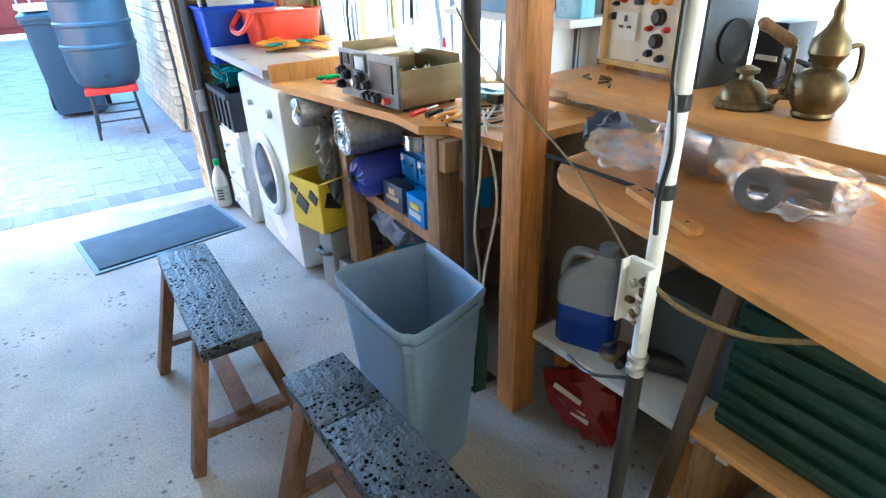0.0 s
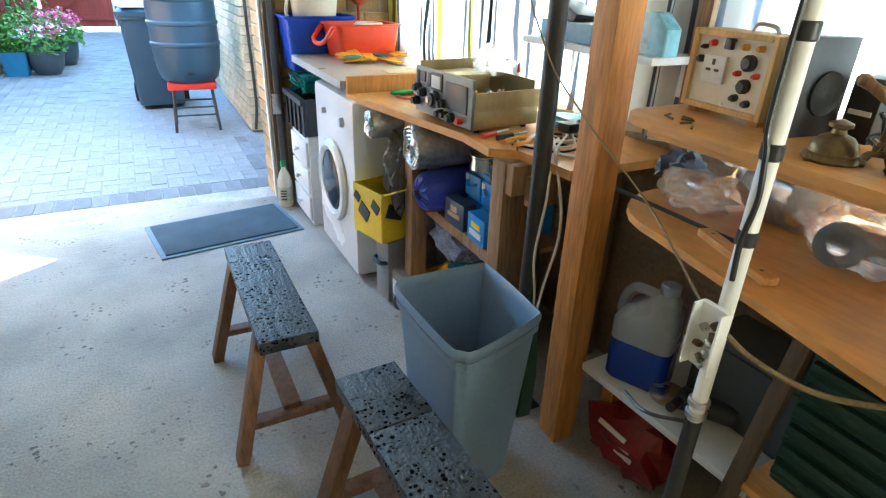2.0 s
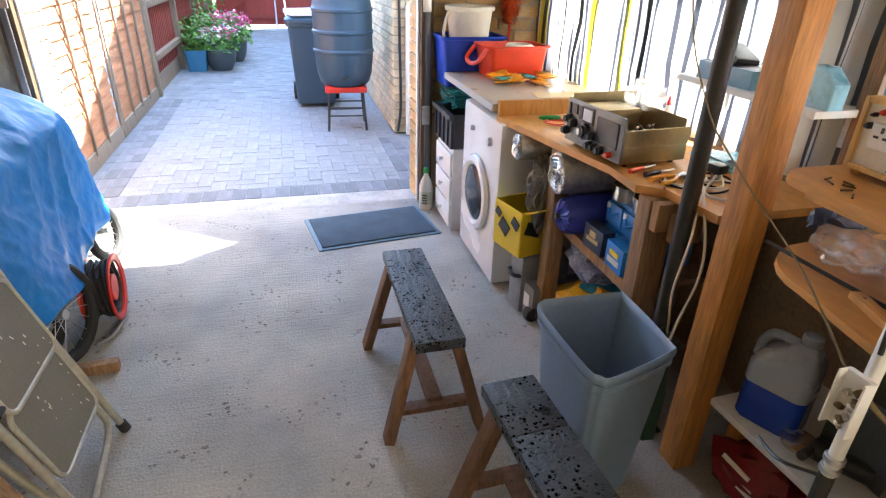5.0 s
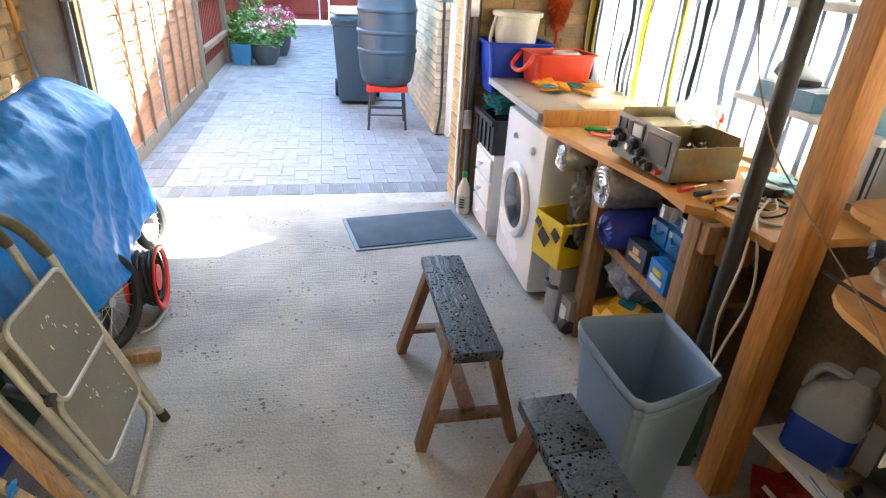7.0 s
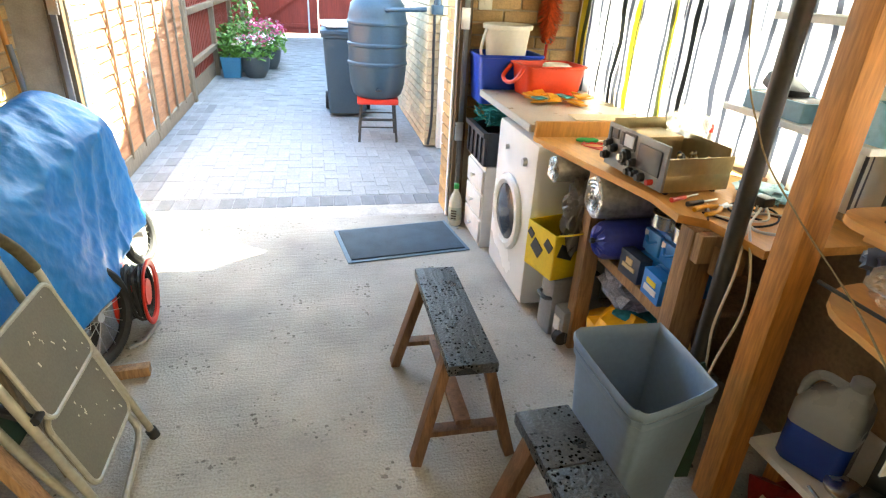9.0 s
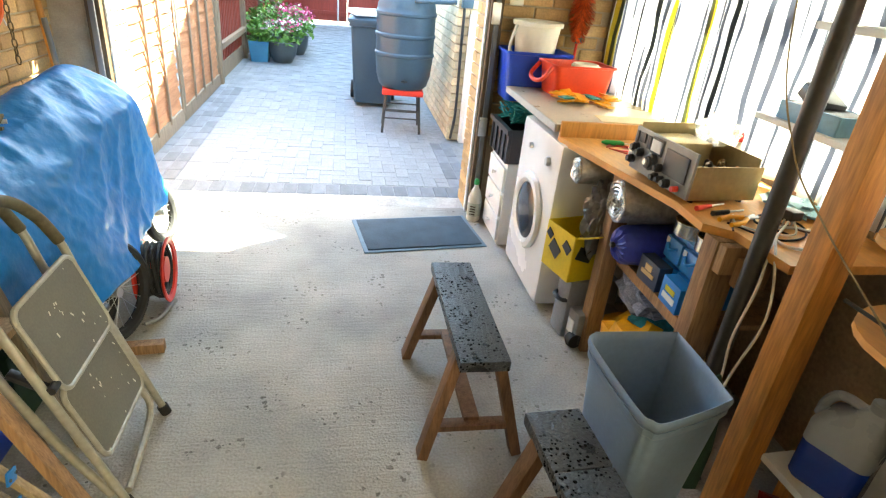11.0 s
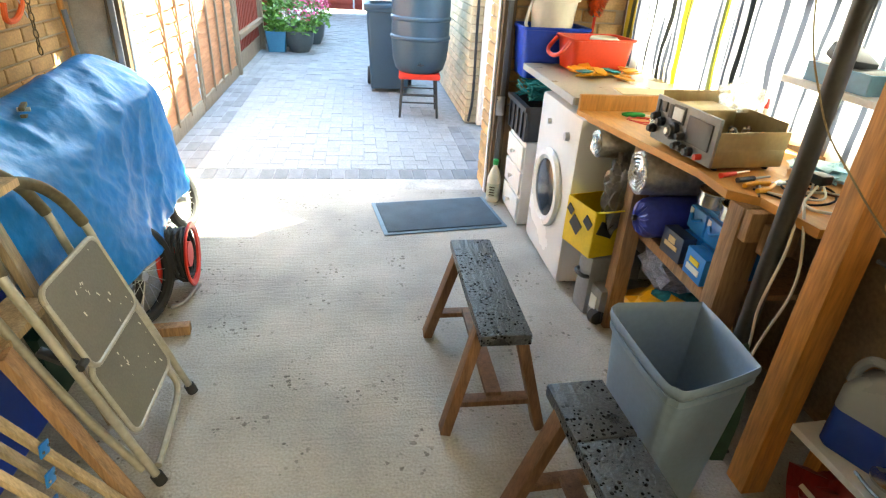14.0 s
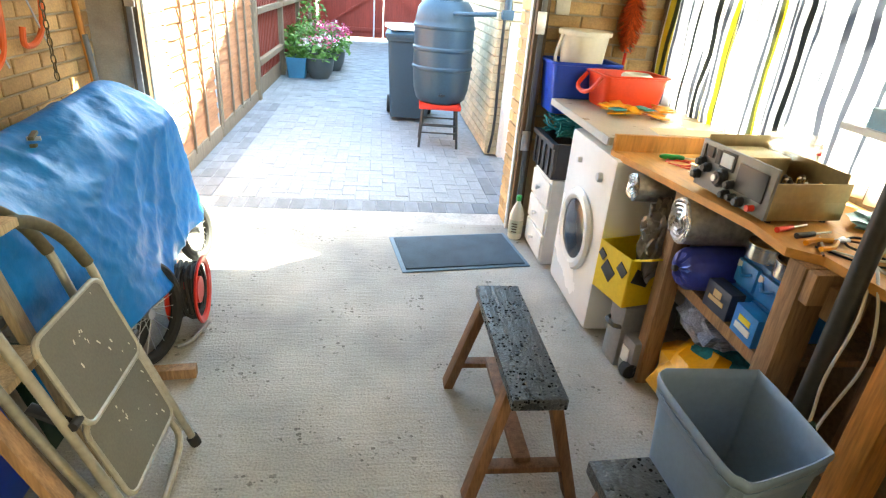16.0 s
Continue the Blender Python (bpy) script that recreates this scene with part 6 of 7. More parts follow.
def aerial_pole():
    t = thing("pole", "white plastic pole with taped cable and a metal clamp box", "pole", (0.875, 0.918, 0))
    bm = B()
    rod(bm, (0, 0, 0.66), (0, 0, TOP), 0.013, None, 18)
    part("tube", bm, M["white_paint"], t)
    bm = B()
    rod(bm, (0, 0, 0), (0, 0, 0.67), 0.0145, None, 16)
    part("stand_tube", bm, M["black_paint"], t, "black lower tube")
    for a in (20, 140, 260):
        bm = B()
        rod(bm, (0, 0, 0.25), (0.22 * math.cos(radians(a)), 0.22 * math.sin(radians(a)), 0.0), 0.011)
        part("leg", bm, M["black_paint"], t)
    for z in (0.675, 0.7):
        bm = B()
        lathe(bm, [(0.0155, z), (0.018, z + 0.002), (0.018, z + 0.012), (0.0155, z + 0.014)], seg=20)
        part("hose_clip", bm, M["steel"], t)
    bm = B()
    box(bm, (-0.022, 0, 0.845), (0.012, 0.05, 0.115), None, 0.003)
    for s in (-1, 1):
        box(bm, (-0.032, s * 0.024, 0.845), (0.026, 0.004, 0.115), None, 0.001)
    cl = part("clamp_box", bm, M["white_paint"], t)
    rng = random.Random(11)
    for k in range(8):
        bm = B()
        box(bm, (-0.034, rng.uniform(-0.014, 0.014), 0.8 + 0.011 * k), (0.014, 0.013, 0.009), Euler((rng.random(), rng.random(), 0)).to_matrix(), 0.002)
        part("terminal", bm, M["brass"] if k % 2 else M["tin"], cl)
    for z in (1.015, 1.145, 1.3):
        bm = B()
        lathe(bm, [(0.0135, z - 0.012), (0.0155, z - 0.01), (0.0155, z + 0.01), (0.0135, z + 0.012)], seg=18)
        part("tape_band", bm, M["radio_dark"], t)
    bm = B()
    tube(bm, [(-0.016, -0.006, 0.95), (-0.018, -0.004, 1.015), (-0.016, -0.01, 1.08), (-0.018, -0.004, 1.145), (-0.016, 0.006, 1.22), (-0.017, 0.002, 1.6), (-0.017, 0, 2.2)], 0.0045, 6)
    part("cable", bm, M["radio_dark"], t)
    bm = B()
    tube(bm, [(-0.02, 0.0, 0.67), (-0.05, 0.06, 0.655), (-0.02, 0.14, 0.63)], 0.0035, 6)
    part("lead", bm, M["radio_dark"], t)
    bm = B()
    tube(bm, [(0.93, 1.78, 2.3), (0.96, 1.72, 1.5), (1.0, 1.62, 1.2), (1.01, 1.45, 1.06), (0.965, 1.18, 0.95), (0.86, 0.936, 0.875)], 0.0025, 6)
    single("cord", bm, M["rope"], "thin brown cord from the roof to the pole clamp", "cord")
    bm = B()
    tube(bm, [(0.86, 0.905, 0.865), (0.87, 0.85, 0.842), (0.9, 0.77, 0.83), (0.95, 0.69, 0.845), (1.1, 0.5, 0.895)], 0.0045, 6)
    single("cord", bm, M["rope"], "grey rope sagging from the pole clamp to the bench", "cord")
    for k, pts in enumerate(([(1.3, 1.86, 0.9), (1.16, 1.74, 0.88), (1.09, 1.66, 0.78), (1.07, 1.66, 0.6), (1.1, 1.68, 0.4), (1.02, 1.69, 0.2), (1.05, 1.7, 0.02)], [(1.28, 1.9, 0.88), (1.14, 1.7, 0.88), (1.12, 1.62, 0.7), (1.09, 1.64, 0.45), (1.06, 1.66, 0.02)])):
        bm = B()
        tube(bm, pts, 0.0042, 8)
        single("mains_cable", bm, M["cable_white"], "white mains cable hanging from the bench to the floor", "cable", (0, 0, 0), 0, "cables beside the prop")
    bm = B()
    tube(bm, [(1.3, 1.9, 0.878), (1.22, 1.82, 0.878), (1.2, 1.73, 0.878), (1.3, 1.7, 0.88), (1.4, 1.78, 0.878), (1.34, 1.86, 0.878), (1.22, 1.86, 0.88)], 0.005, 8)
    single("mains_cable", bm, M["cable_white"], "loops of white mains cable lying on the bench", "cable", (0, 0, 0), 0, "cables beside the prop")


M["rope"] = mat("rope", (0.2, 0.15, 0.07), 0.8, dark=0.6, fine=200, bump=0.5)
aerial_pole()


# ---- garage: left side ----
def bicycle():
    t = thing("bicycle", "bicycle under a blue tarpaulin, its wheels showing below", "bicycle", (0, 0, 0))
    for (cx, cy, r, yaw, rim, lean) in ((-1.0, 2.58, 0.215, -18, "rim_dark", 8), (-1.07, 3.5, 0.17, -8, "steel", 12), (-1.11, 2.53, 0.21, -16, "rim_dark", 10)):
        turn = Matrix.Rotation(radians(yaw), 3, "Z") @ Matrix.Rotation(radians(90 - lean), 3, "Y")
        bm = B()
        prof = [(r - 0.025 + 0.025 * math.cos(a), 0.025 * math.sin(a)) for a in (2 * math.pi * k / 10 for k in range(11))]
        lathe(bm, prof, (cx, cy, r), 48, turn, cap=False)
        w = part("wheel", bm, M["rubber"], t)
        bm = B()
        lathe(bm, [(r - 0.04, -0.012), (r - 0.025, -0.014), (r - 0.025, 0.014), (r - 0.04, 0.012), (r - 0.04, -0.012)], (cx, cy, r), 48, turn, cap=False)
        part("rim", bm, M[rim], w)
        bm = B()
        for k in range(20):
            a = 2 * math.pi * k / 20
            p = turn @ Vector(((r - 0.035) * math.cos(a), (r - 0.035) * math.sin(a), 0))
            q = turn @ Vector((0.02 * math.cos(a + 0.6), 0.02 * math.sin(a + 0.6), 0.02 if k % 2 else -0.02))
            c = Vector((cx, cy, r))
            rod(bm, c + q, c + p, 0.0016, None, 4)
        part("spokes", bm, M["steel"], w)
        bm = B()
        a = turn @ Vector((0, 0, 0.035))
        rod(bm, Vector((cx, cy, r)) - a, Vector((cx, cy, r)) + a, 0.02)
        part("hub", bm, M["steel"], w)
    bm = B()
    for a, b in (((-1.05, 2.7, 0.3), (-1.2, 3.0, 0.62)), ((-1.2, 3.0, 0.62), (-1.12, 3.52, 0.2)), ((-1.2, 3.0, 0.62), (-1.27, 2.4, 0.75)), ((-1.1, 2.55, 0.28), (-1.27, 2.4, 0.75))):
        rod(bm, a, b, 0.016)
    part("frame", bm, M["butt_blue"], t)
    bm = B()
    rod(bm, (-1.27, 2.32, 0.78), (-1.2, 2.38, 0.76), 0.016)
    part("handlebar_grip", bm, M["rubber"], t)


M["rim_dark"] = mat("rim_dark", (0.09, 0.03, 0.028), 0.45, 0.4)
bicycle()


def tarpaulin():
    """Creased sheet thrown over the bicycle."""
    bm = B()
    n, m = 170, 130
    rows = []
    for i in range(n + 1):
        u = i / n
        y = 1.95 + 1.8 * u
        top = 0.95 - 0.03 * math.sin(u * 5) - 0.3 * max(0, (u - 0.74) / 0.26) ** 1.6
        hem = 0.3 - 0.02 * math.sin(u * 17) - 0.05 * u
        row = []
        for j in range(m + 1):
            v = j / m
            # from the hem on the room side over the ridge to the wall side
            if v < 0.62:
                k = v / 0.62
                z = hem + (top - 0.06 - hem) * min(1, k * 1.12) + 0.06 * max(0, (k - 0.88) / 0.12)
                x = -1.03 - 0.1 * k - 0.18 * max(0, (k - 0.72) / 0.28) ** 1.5
            else:
                k = (v - 0.62) / 0.38
                x = -1.32 - 0.27 * k
                z = top - 0.45 * k ** 2
            x += 0.1 * math.exp(-((u - 0.36) / 0.24) ** 2) * max(0, 1 - v * 1.7)
            x -= 0.14 * max(0, (u - 0.8) / 0.2) ** 2 * (1 if v < 0.62 else 0.2)
            p = Vector((x, y, z))
            f = noise.noise(Vector((u * 3.4 + v * 2, v * 2.6 - u, 1.7)))
            g = 1 - abs(noise.noise(Vector((u * 6 - v * 5, v * 4 + u * 3, 5.1)))) * 2
            s = noise.noise(Vector((u * 22, v * 18, 9.3)))
            c = 1 - abs(noise.noise(Vector((u * 13 + v * 6, v * 11, 3.3)))) * 2
            e = 1 - abs(noise.noise(Vector((u * 26 - v * 9, v * 24 + u * 7, 7.7)))) * 2
            d = u - 0.62 - 0.2 * v
            p.x += 0.022 * math.exp(-abs(d) / 0.035) * min(1, 4 * (0.62 - v)) * (v < 0.62)
            p.z += 0.012 * math.exp(-abs(u - 0.5 - 0.5 * (v - 0.6)) / 0.03) * (v > 0.45)
            p.x += 0.024 * f + 0.01 * g + 0.0015 * s + 0.005 * c + 0.003 * e
            p.z += 0.018 * f + 0.012 * g * (v > 0.3) + 0.004 * c + 0.002 * e
            p.y += 0.02 * f
            row.append(bm.verts.new(p))
        rows.append(row)
    for a, b in zip(rows, rows[1:]):
        for k in range(m):
            bm.faces.new((a[k], a[k + 1], b[k + 1], b[k]))
    # far end falls like a curtain
    end = rows[-1]
    low = []
    for j, v in enumerate(end):
        q = j / m
        low.append(bm.verts.new((v.co.x - 0.03, v.co.y + 0.05 + 0.015 * math.sin(j * 0.9), min(v.co.z, 0.32 + 0.05 * math.sin(j * 0.5)))))
    for k in range(m):
        bm.faces.new((end[k], end[k + 1], low[k + 1], low[k]))
    ob = single("tarpaulin", bm, M["tarp"], "creased shiny blue tarpaulin thrown over the bicycle", "tarpaulin", smooth=60)
    mod = ob.modifiers.new("thickness", "SOLIDIFY")
    mod.thickness = 0.002


tarpaulin()


M["grip"] = mat("grip", (0.1, 0.085, 0.045), 0.7, dark=0.6, scale=20, bump=0.4)


def tarp_bits():
    t = thing("spring_clip", "dark olive spring clip gripping the tarpaulin", "clip", (-1.247, 2.573, 0.905), 20)
    for s in (-1, 1):
        bm = B()
        bar(bm, (0.0, -0.05, 0.012 * s), (0.0, 0.05, 0.022 * s - 0.012), 0.018, 0.012, 0.003)
        part("jaw", bm, M["grip"], t)
    bm = B()
    rod(bm, (-0.02, 0, 0), (0.02, 0, 0), 0.008)
    part("pivot", bm, M["steel"], t)
    t = thing("cable_reel", "red extension reel wound with black cable on the floor", "cable reel", (-0.925, 2.88, 0.155), 4)
    for s in (-1, 1):
        bm = B()
        q = 0.122 if s > 0 else 0.03
        lathe(bm, [(q, s * 0.05), (0.14, s * 0.05), (0.15, s * 0.056), (0.152, s * 0.062), (0.145, s * 0.066), (q, s * 0.06), (q, s * 0.05)], (0, 0, 0), 40, Matrix.Rotation(radians(90), 3, "Y"), cap=False)
        part("flange", bm, M["red_plastic"], t)
    bm = B()
    pts = []
    for k in range(240):
        a = k * 0.42
        r = 0.1 + 0.03 * (k / 240) + 0.004 * math.sin(k * 2.3)
        pts.append((0.045 * math.sin(k * 0.19), r * math.cos(a), r * math.sin(a)))
    tube(bm, pts, 0.007, 6, 1)
    part("cable", bm, M["rubber"], t)
    bm = B()
    lathe(bm, [(0.06, -0.05), (0.06, 0.05)], (0, 0, 0), 24, Matrix.Rotation(radians(90), 3, "Y"))
    part("drum", bm, M["red_plastic"], t)
    bm = B()
    tube(bm, [(-0.92, 2.64, 0.016), (-0.885, 2.67, 0.016), (-0.87, 2.7, 0.016), (-0.855, 2.76, 0.02), (-0.835, 2.815, 0.03)], 0.009, 10)
    single("crank_handle", bm, M["tool_grey"], "bent grey steel crank bar lying on the floor", "crank bar")
    bm = B()
    box(bm, (0, 0, 0.022), (0.17, 0.045, 0.044), None, 0.004)
    single("wood_offcut", bm, M["old_timber"], "short brown timber offcut on the floor", "wood block", (-0.88, 2.465, 0), 6)
    bm = B()
    for k in range(11):
        c = (0.0, 0.0, 0.0 + 0.034 * k)
        tr = Matrix.Rotation(radians(90 * (k % 2)), 3, "Z")
        pts = [Vector(c) + tr @ Vector((0.009 * math.cos(a), 0, 0.02 * math.sin(a))) for a in (2 * math.pi * q / 12 for q in range(13))]
        tube(bm, pts, 0.003, 5, 1)
    single("chain", bm, M["brass"], "rusty steel chain hanging in front of the wall", "chain", (-1.45, 3.2, 1.0))
    for y, z, lab in ((3.45, 1.17, "orange bow saw hanging on the brick wall"), (3.12, 1.1, "small orange-handled saw hanging on the brick wall")):
        t = thing("bow_saw", lab, "bow saw", (WALL_L + 0.03, y, z), 0, "saws on the brick wall")
        bm = B()
        tube(bm, [(0, -0.09, 0.0), (0, -0.1, -0.07), (0, -0.02, -0.075), (0, 0.06, -0.02), (0, 0.1, 0.1), (0, 0.11, 0.26)], 0.013, 8)
        part("bow", bm, M["orange_plastic"], t)
        bm = B()
        box(bm, (0, 0.0, 0.08), (0.002, 0.012, 0.36), Matrix.Rotation(radians(28), 3, "X"))
        part("blade", bm, M["steel"], t)
    bm = B()
    rod(bm, (-1.6, 3.98, 0.0), (-1.62, 3.8, 1.55), 0.016)
    single("broom_handle", bm, M["pine"], "long wooden broom handle leaning in the corner", "broom handle")
    bm = B()
    rod(bm, (-1.57, 3.95, 0.0), (-1.6, 3.84, 1.1), 0.014)
    single("garden_stick", bm, M["case_grey"], "grey metal handle leaning in the corner", "handle")


tarp_bits()


def step_ladder():
    """Folded two-tread step stool that leans against the other things."""
    t = thing("step_stool", "folded grey tubular step stool with two worn treads", "step stool", (0, 0, 0))

    def right(z, o=0.0, dy=0.0):
        return Vector((-0.697 - 0.33 * z + o, 2.1 + dy, z))

    def left(z, o=0.0, dy=0.0):
        return Vector((-0.692 - 0.33 * z + o, 1.7 + dy, z))

    def hoop(o, up):
        return [right(0.68 + up, o, 0.01), right(0.77 + up, o, -0.02), right(0.845 + up, o, -0.09), right(0.885 + up, o, -0.2), left(0.87 + up, o, 0.1), left(0.82 + up, o, 0.03), left(0.73 + up, o, 0.0)]
    for name, o, up in (("front_frame", 0.0, 0.0), ("rear_frame", -0.085, 0.035)):
        bm = B()
        low = 0.0 if o == 0.0 else 0.06
        tube(bm, [right(low, o * 0.3), right(0.3, o * 0.8), right(0.55, o)] + hoop(o, up) + [left(0.55, o), left(0.3, o * 0.8), left(low, o * 0.3)], 0.0125, 12, 6)
        f = part(name, bm, M["ladder_metal"], t)
        bm = B()
        tube(bm, hoop(o, up), 0.017, 12, 6)
        part("grip", bm, M["grip"], f, "worn olive foam grip with paint flecks")
    for q in (right, left):
        bm = B()
        rod(bm, q(0.0), q(0.035), 0.018)
        part("foot", bm, M["rubber"], t)
    ux = Vector((0, -1, 0))
    uz = (right(0.7) - right(0.0)).normalized()
    nrm = ux.cross(uz).normalized()
    if nrm.x < 0:
        nrm = -nrm
    for z0, w, h, out in ((0.405, 0.335, 0.262, 0.022), (0.165, 0.335, 0.255, 0.004)):
        c = (right(z0) + left(z0)) / 2 + uz * h / 2 + nrm * out
        rot = Matrix((ux, uz, nrm)).transposed()
        bm = B()
        ring = rounded(w, h, 0.035)
        loft(bm, [[c + rot @ Vector((a, b, -0.008)) for a, b in ring], [c + rot @ Vector((a, b, 0.006)) for a, b in ring]])
        tr = part("tread", bm, M["tread_grey"], t)
        bm = B()
        tube(bm, [c + rot @ Vector((a, b, 0.003)) for a, b in ring + ring[:1]], 0.008, 8, 1)
        part("tread_edge", bm, M["ladder_metal"], tr)
        rng = random.Random(int(z0 * 1000))
        for k in range(16):
            bm = B()
            a = rng.gauss(0.02 if k < 7 else -0.08, 0.012 if k < 7 else 0.07)
            b = rng.gauss(0.04 if k < 7 else -0.05, 0.02 if k < 7 else 0.07)
            s = rng.uniform(0.0015, 0.0045)
            box(bm, c + rot @ Vector((max(-w * 0.42, min(w * 0.42, a)), max(-h * 0.42, min(h * 0.42, b)), 0.0065)), (s, s * rng.uniform(1.2, 4), 0.001), rot @ Matrix.Rotation(rng.uniform(-0.5, 0.5), 3, "Z"))
            part("paint_spot", bm, M["cream_plastic"], tr)
    for q, s in ((right, -1), (left, 1)):
        bm = B()
        bar(bm, q(0.44, 0.012, s * 0.012), q(0.5, -0.06, s * 0.012), 0.03, 0.014, 0.004)
        h = part("hinge", bm, M["black_plastic"], t)
        bm = B()
        rod(bm, q(0.45, 0.02, -s * 0.004), q(0.45, 0.02, s * 0.03), 0.012, None, 14)
        part("pivot", bm, M["black_plastic"], h)
    bm = B()
    tube(bm, [right(0.3, -0.035, -0.03), right(0.16, -0.02, -0.03), right(0.07, -0.005, -0.06), left(0.045, 0.0, 0.1), left(0.04, 0.0, 0.03)], 0.0115, 10, 6)
    part("base_bar", bm, M["ladder_metal"], t)


step_ladder()


def folded_frames():
    t = thing("wooden_steps", "old wooden step ladder leaning behind the step stool", "step ladder", (0, 0, 0))
    for k, (a, b) in enumerate((((-1.06, 1.86, 0.98), (-0.93, 1.98, 0.0)), ((-0.9, 1.57, 0.6), (-0.71, 1.6, 0.0)), ((-1.12, 1.78, 0.97), (-1.0, 1.9, 0.0)))):
        bm = B()
        bar(bm, a, b, 0.055, 0.022, 0.003, (1, 0.2, 0))
        part("stile", bm, M["old_timber"] if k == 1 else M["weathered"], t)
    for p, q in (((-1.0, 1.9, 0.9), (-1.03, 1.58, 0.89)), ((-1.0, 1.88, 0.55), (-1.02, 1.6, 0.54))):
        bm = B()
        bar(bm, p, q, 0.12, 0.022, 0.003, (0, 0, 1))
        part("step", bm, M["lath"], t)
    t = thing("folding_easel", "folded wooden trestle frame with blue metal brackets, leaning", "trestle frame", (0, 0, 0))
    for k in range(4):
        dy = -0.06 * k
        bm = B()
        bar(bm, (-0.9 + 0.012 * k, 1.42 + dy, 0.6), (-0.7 + 0.012 * k, 1.58 + dy, 0.0), 0.022, 0.016, 0.002, (1, 0.2, 0))
        part("lath", bm, M["weathered"] if k % 2 else M["lath"], t)
    for k, z in ((0, 0.4), (1, 0.36), (2, 0.33)):
        dy = -0.06 * k
        f = 1 - z / 0.6
        c = Vector((-0.9 + 0.2 * f + 0.012 * k, 1.42 + 0.16 * f + dy, z))
        bm = B()
        box(bm, c + Vector((0.014, -0.004, 0)), (0.006, 0.036, 0.034), Matrix.Rotation(radians(-15), 3, "X"), 0.002)
        br = part("bracket", bm, M["sky_card"], t, "blue painted metal bracket")
        for s in (-0.012, 0.012):
            bm = B()
            rod(bm, c + Vector((0.014, s - 0.004, 0)), c + Vector((0.02, s - 0.004, 0)), 0.004, None, 8)
            part("bolt", bm, M["tin"], br)
    t = thing("blue_crate", "dark blue plastic crate standing behind the ladders", "crate", (-1.3, 1.75, 0), 0)
    bm = B()
    box(bm, (0, 0, 0.27), (0.34, 0.5, 0.54), None, 0.015)
    part("body", bm, M["blue_plastic"], t)
    bm = B()
    box(bm, (0.0, 0, 0.55), (0.37, 0.53, 0.03), None, 0.008)
    part("lid", bm, M["case_grey"], t)
    bm = B()
    box(bm, (0, 0, 0.14), (0.3, 0.24, 0.28), None, 0.012)
    single("dark_case", bm, M["dark_green"], "dark green equipment case behind the step stool", "case", (-1.28, 2.18, 0.0))


folded_frames()


def door_frames():
    for name, x, s, lab in (("door_jamb_east", JAMB_R + 0.05, 1, "dark timber garage door post with a pale edge strip"), ("door_jamb_west", JAMB_L - 0.06, -1, "dark timber garage door post")):
        t = thing(name, lab, "door post", (x, 0, 0), 0, "", "structure")
        bm = B()
        box(bm, (0, 4.02, 1.03), (0.075, 0.094, 2.06), None, 0.004)
        part("post", bm, M["dark_timber"], t)
        bm = B()
        box(bm, (-s * 0.046, 4.045, 1.03), (0.012, 0.04, 2.06), None, 0.002)
        part("strip", bm, M["white_paint"], t)
        bm = B()
        box(bm, (-s * 0.0, 3.965, 1.03), (0.03, 0.016, 2.06), None, 0.002)
        tr = part("track", bm, M["case_grey"], t, "worn grey steel door track")
        for z in (0.62, 1.3):
            bm = B()
            box(bm, (-s * 0.01, 3.95, z), (0.05, 0.014, 0.12), None, 0.003)
            part("latch", bm, M["steel"], tr)


door_frames()


# ---- bricks and blocks ----
def block_mesh(name, size, bevel, material):
    bm = B()
    box(bm, (0, 0, 0), size)
    bmesh.ops.bevel(bm, geom=list(bm.edges), offset=bevel, segments=1, affect="EDGES")
    return mesh_of(bm, name, material)


def lay(name, mesh, parent, place, turn=0.0, tilt=0.0):
    ob = bpy.data.objects.new(name, mesh)
    scene.collection.objects.link(ob)
    ob.parent = parent
    ob.matrix_basis = pose(*place, tilt, 0, turn)
    return ob


def brick_face(parent, start, along, length, z0, z1, meshes, seed):
    """Stretcher bond on a wall's face; along: degrees of its run."""
    rng = random.Random(seed)
    d = Vector((math.cos(radians(along)), math.sin(radians(along)), 0))
    row, z = 0, z0
    while z + 0.0325 < z1:
        s = -0.1125 if row % 2 else 0.0
        while s < length - 0.01:
            a, b = max(s, 0), min(s + 0.215, length)
            if b - a > 0.05:
                m = meshes[0] if b - a > 0.2 else meshes[1]
                p = Vector(start) + d * ((a + b) / 2)
                ob = lay("brick", m, parent, (p.x, p.y, z + 0.0325), along + rng.uniform(-0.5, 0.5))
                ob.scale.x = (b - a) / (0.215 if m is meshes[0] else 0.1025)
            s += 0.225
        z += 0.075
        row += 1


brick_full, brick_half = block_mesh("brick_full", (0.215, 0.024, 0.065), 0.004, M["brick"]), block_mesh("brick_half", (0.1025, 0.024, 0.065), 0.004, M["brick"])
pale_full, pale_half = block_mesh("pale_full", (0.215, 0.024, 0.065), 0.004, M["brick_pale"]), block_mesh("pale_half", (0.1025, 0.024, 0.065), 0.004, M["brick_pale"])
ob = bpy.data.objects
brick_face(ob["wall_west"], (WALL_L - 0.013, 2.05, 0), 90, 2.0, 0.605, 1.8, (brick_full, brick_half), 1)
brick_face(ob["wall_north_east"], (JAMB_R + 0.09, FRONT_IN + 0.011, 0), 0, WALL_R - JAMB_R - 0.09, 0.53, 1.75, (brick_full, brick_half), 2)
brick_face(ob["wall_north_east"], (JAMB_R + 0.012, FRONT_IN + 0.005, 0), 90, 0.215, 0.005, 2.05, (brick_full, brick_half), 3)
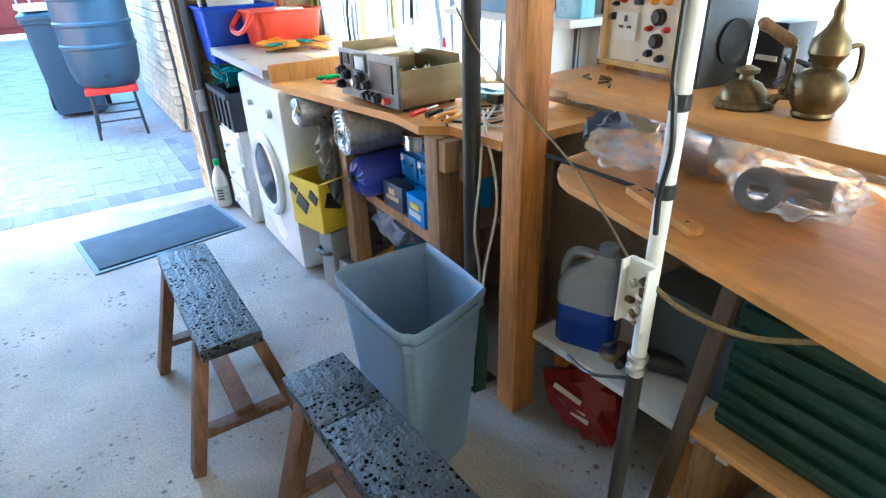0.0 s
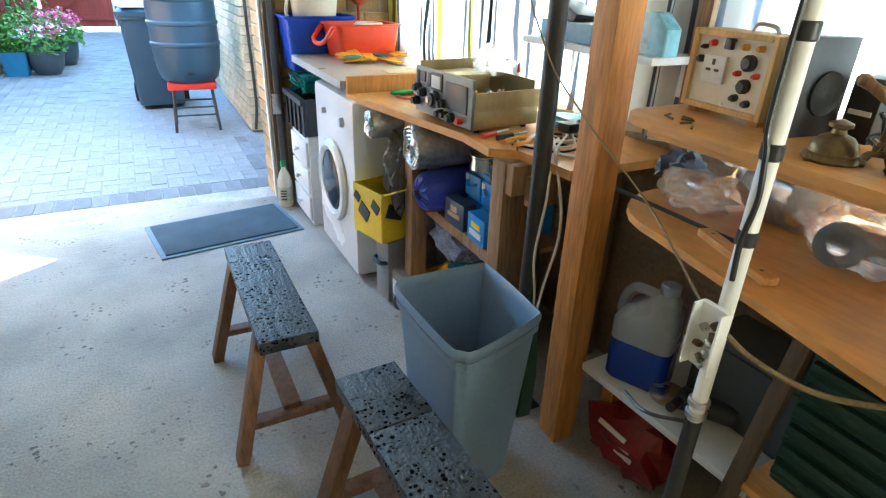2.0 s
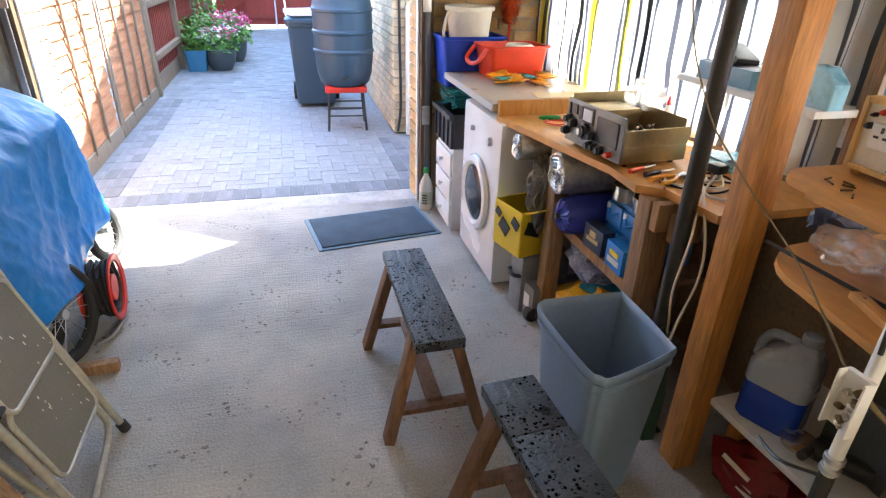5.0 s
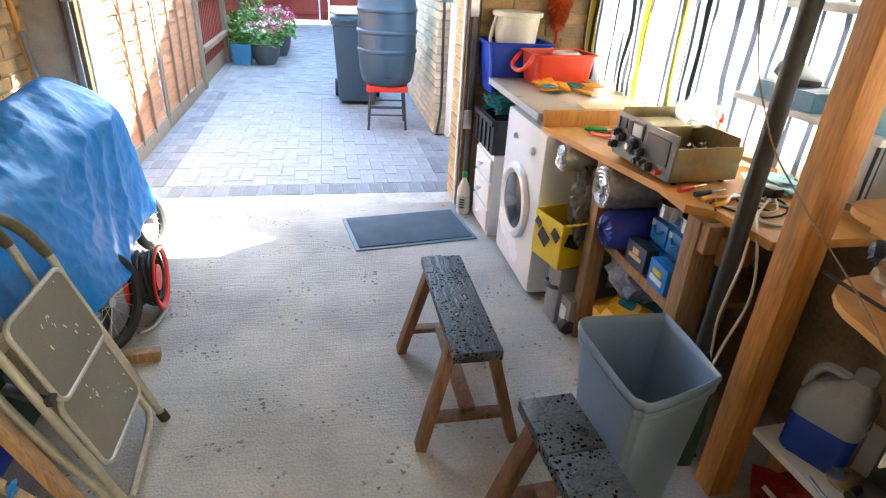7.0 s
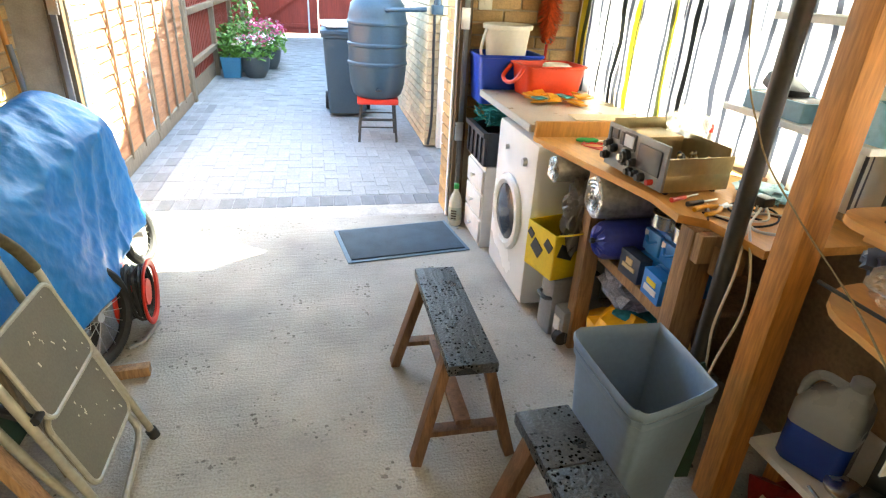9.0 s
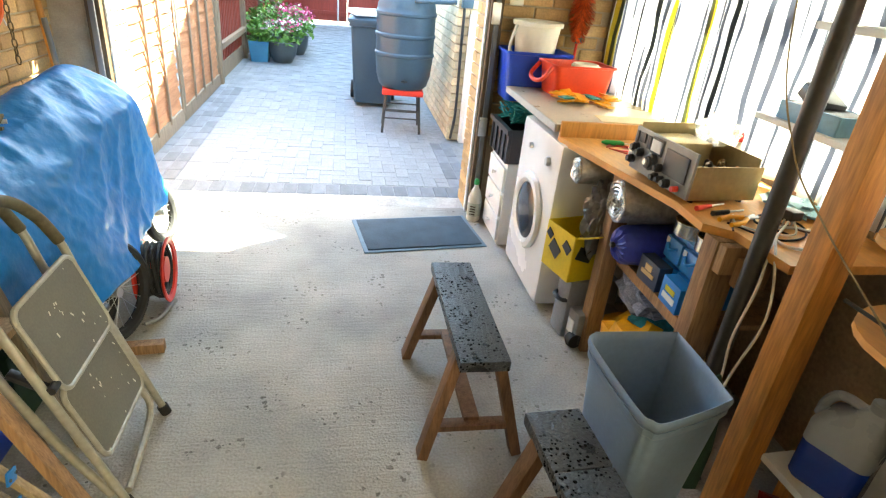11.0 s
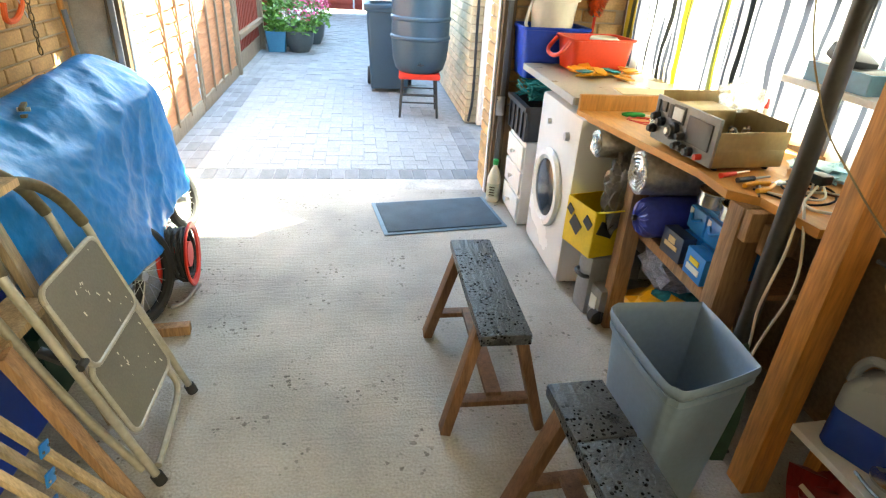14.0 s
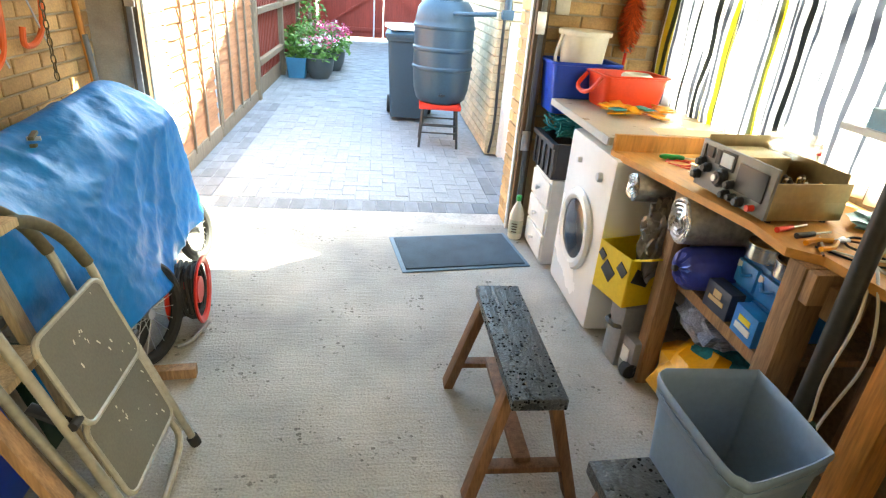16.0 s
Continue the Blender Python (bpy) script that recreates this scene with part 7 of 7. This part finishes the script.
brick_face(ob["wall_north_west"], (JAMB_L - 0.012, FRONT_IN + 0.005, 0), 90, 0.215, 0.005, 2.05, (pale_full, pale_half), 4)
wall = [o for o in HOUSE.children if o.name.startswith("wall")][0]
brick_face(wall, (0.945, 5.825, 0), 90, 2.0, 0.005, 1.9, (pale_full, pale_half), 5)
brick_face(wall, (0.935, 5.82, 0), 0, 0.7, 0.005, 2.0, (pale_full, pale_half), 6)


def paving():
    """Dark soldier course, dark borders and a herringbone field."""
    bed = bpy.data.objects["drive_bed"]
    rng = random.Random(21)
    dark = block_mesh("paver_dark", (0.195, 0.095, 0.03), 0.004, M["paver_dark"])
    warm = block_mesh("paver_block", (0.1955, 0.0955, 0.03), 0.004, M["paver"])
    half = block_mesh("paver_half", (0.0955, 0.0955, 0.03), 0.004, M["paver"])
    for k in range(21):
        lay("paver", dark, bed, (-1.245 + 0.1 * k, 4.39, -0.021 + rng.uniform(-0.002, 0.002)), 90 + rng.uniform(-1, 1))
    for k in range(16):
        y = 4.6 + 0.2 * k
        for x in (-1.3, -1.4, -1.5) + ((0.8, 0.9) if y < 5.8 else ()):
            lay("paver", dark, bed, (x, y, -0.021 + rng.uniform(-0.002, 0.002)), 90 + rng.uniform(-0.7, 0.7))
    far = B()
    count = 0
    for r in range(108):
        for c in range(20):
            s = (c + r) % 4
            if (s == 1 and c == 0) or (s == 3 and r == 0) or (s == 0 and c == 19):
                lay("paver", half, bed, (-1.25 + 0.1 * (c + 0.5), 4.5 + 0.1 * (r + 0.5), -0.021), 90 * (c % 2)) if r < 29 else box(far, (-1.25 + 0.1 * (c + 0.5), 4.5 + 0.1 * (r + 0.5), -0.021), (0.095, 0.095, 0.03))
                continue
            if s in (1, 3):
                continue
            flat = s == 0
            x, y = -1.25 + 0.1 * (c + (1 if flat else 0.5)), 4.5 + 0.1 * (r + (0.5 if flat else 1))
            p, a = (x, y, -0.021 + rng.uniform(-0.0025, 0.0025)), (0 if flat else 90) + rng.uniform(-0.8, 0.8)
            if r < 29:
                lay("paver", warm, bed, p, a)
            else:
                box(far, p, (0.195, 0.095, 0.03), Matrix.Rotation(radians(a), 3, "Z"))
    for k in range(44):
        y = 7.8 + 0.2 * k
        for x in (-1.3, -1.4, -1.5):
            box(far, (x, y, -0.021), (0.092, 0.192, 0.03))
    tagged(part("far_paving", far, M["paver_all"], bed, "grey-brown block paving further along the drive", None), kind="stuff")


paving()
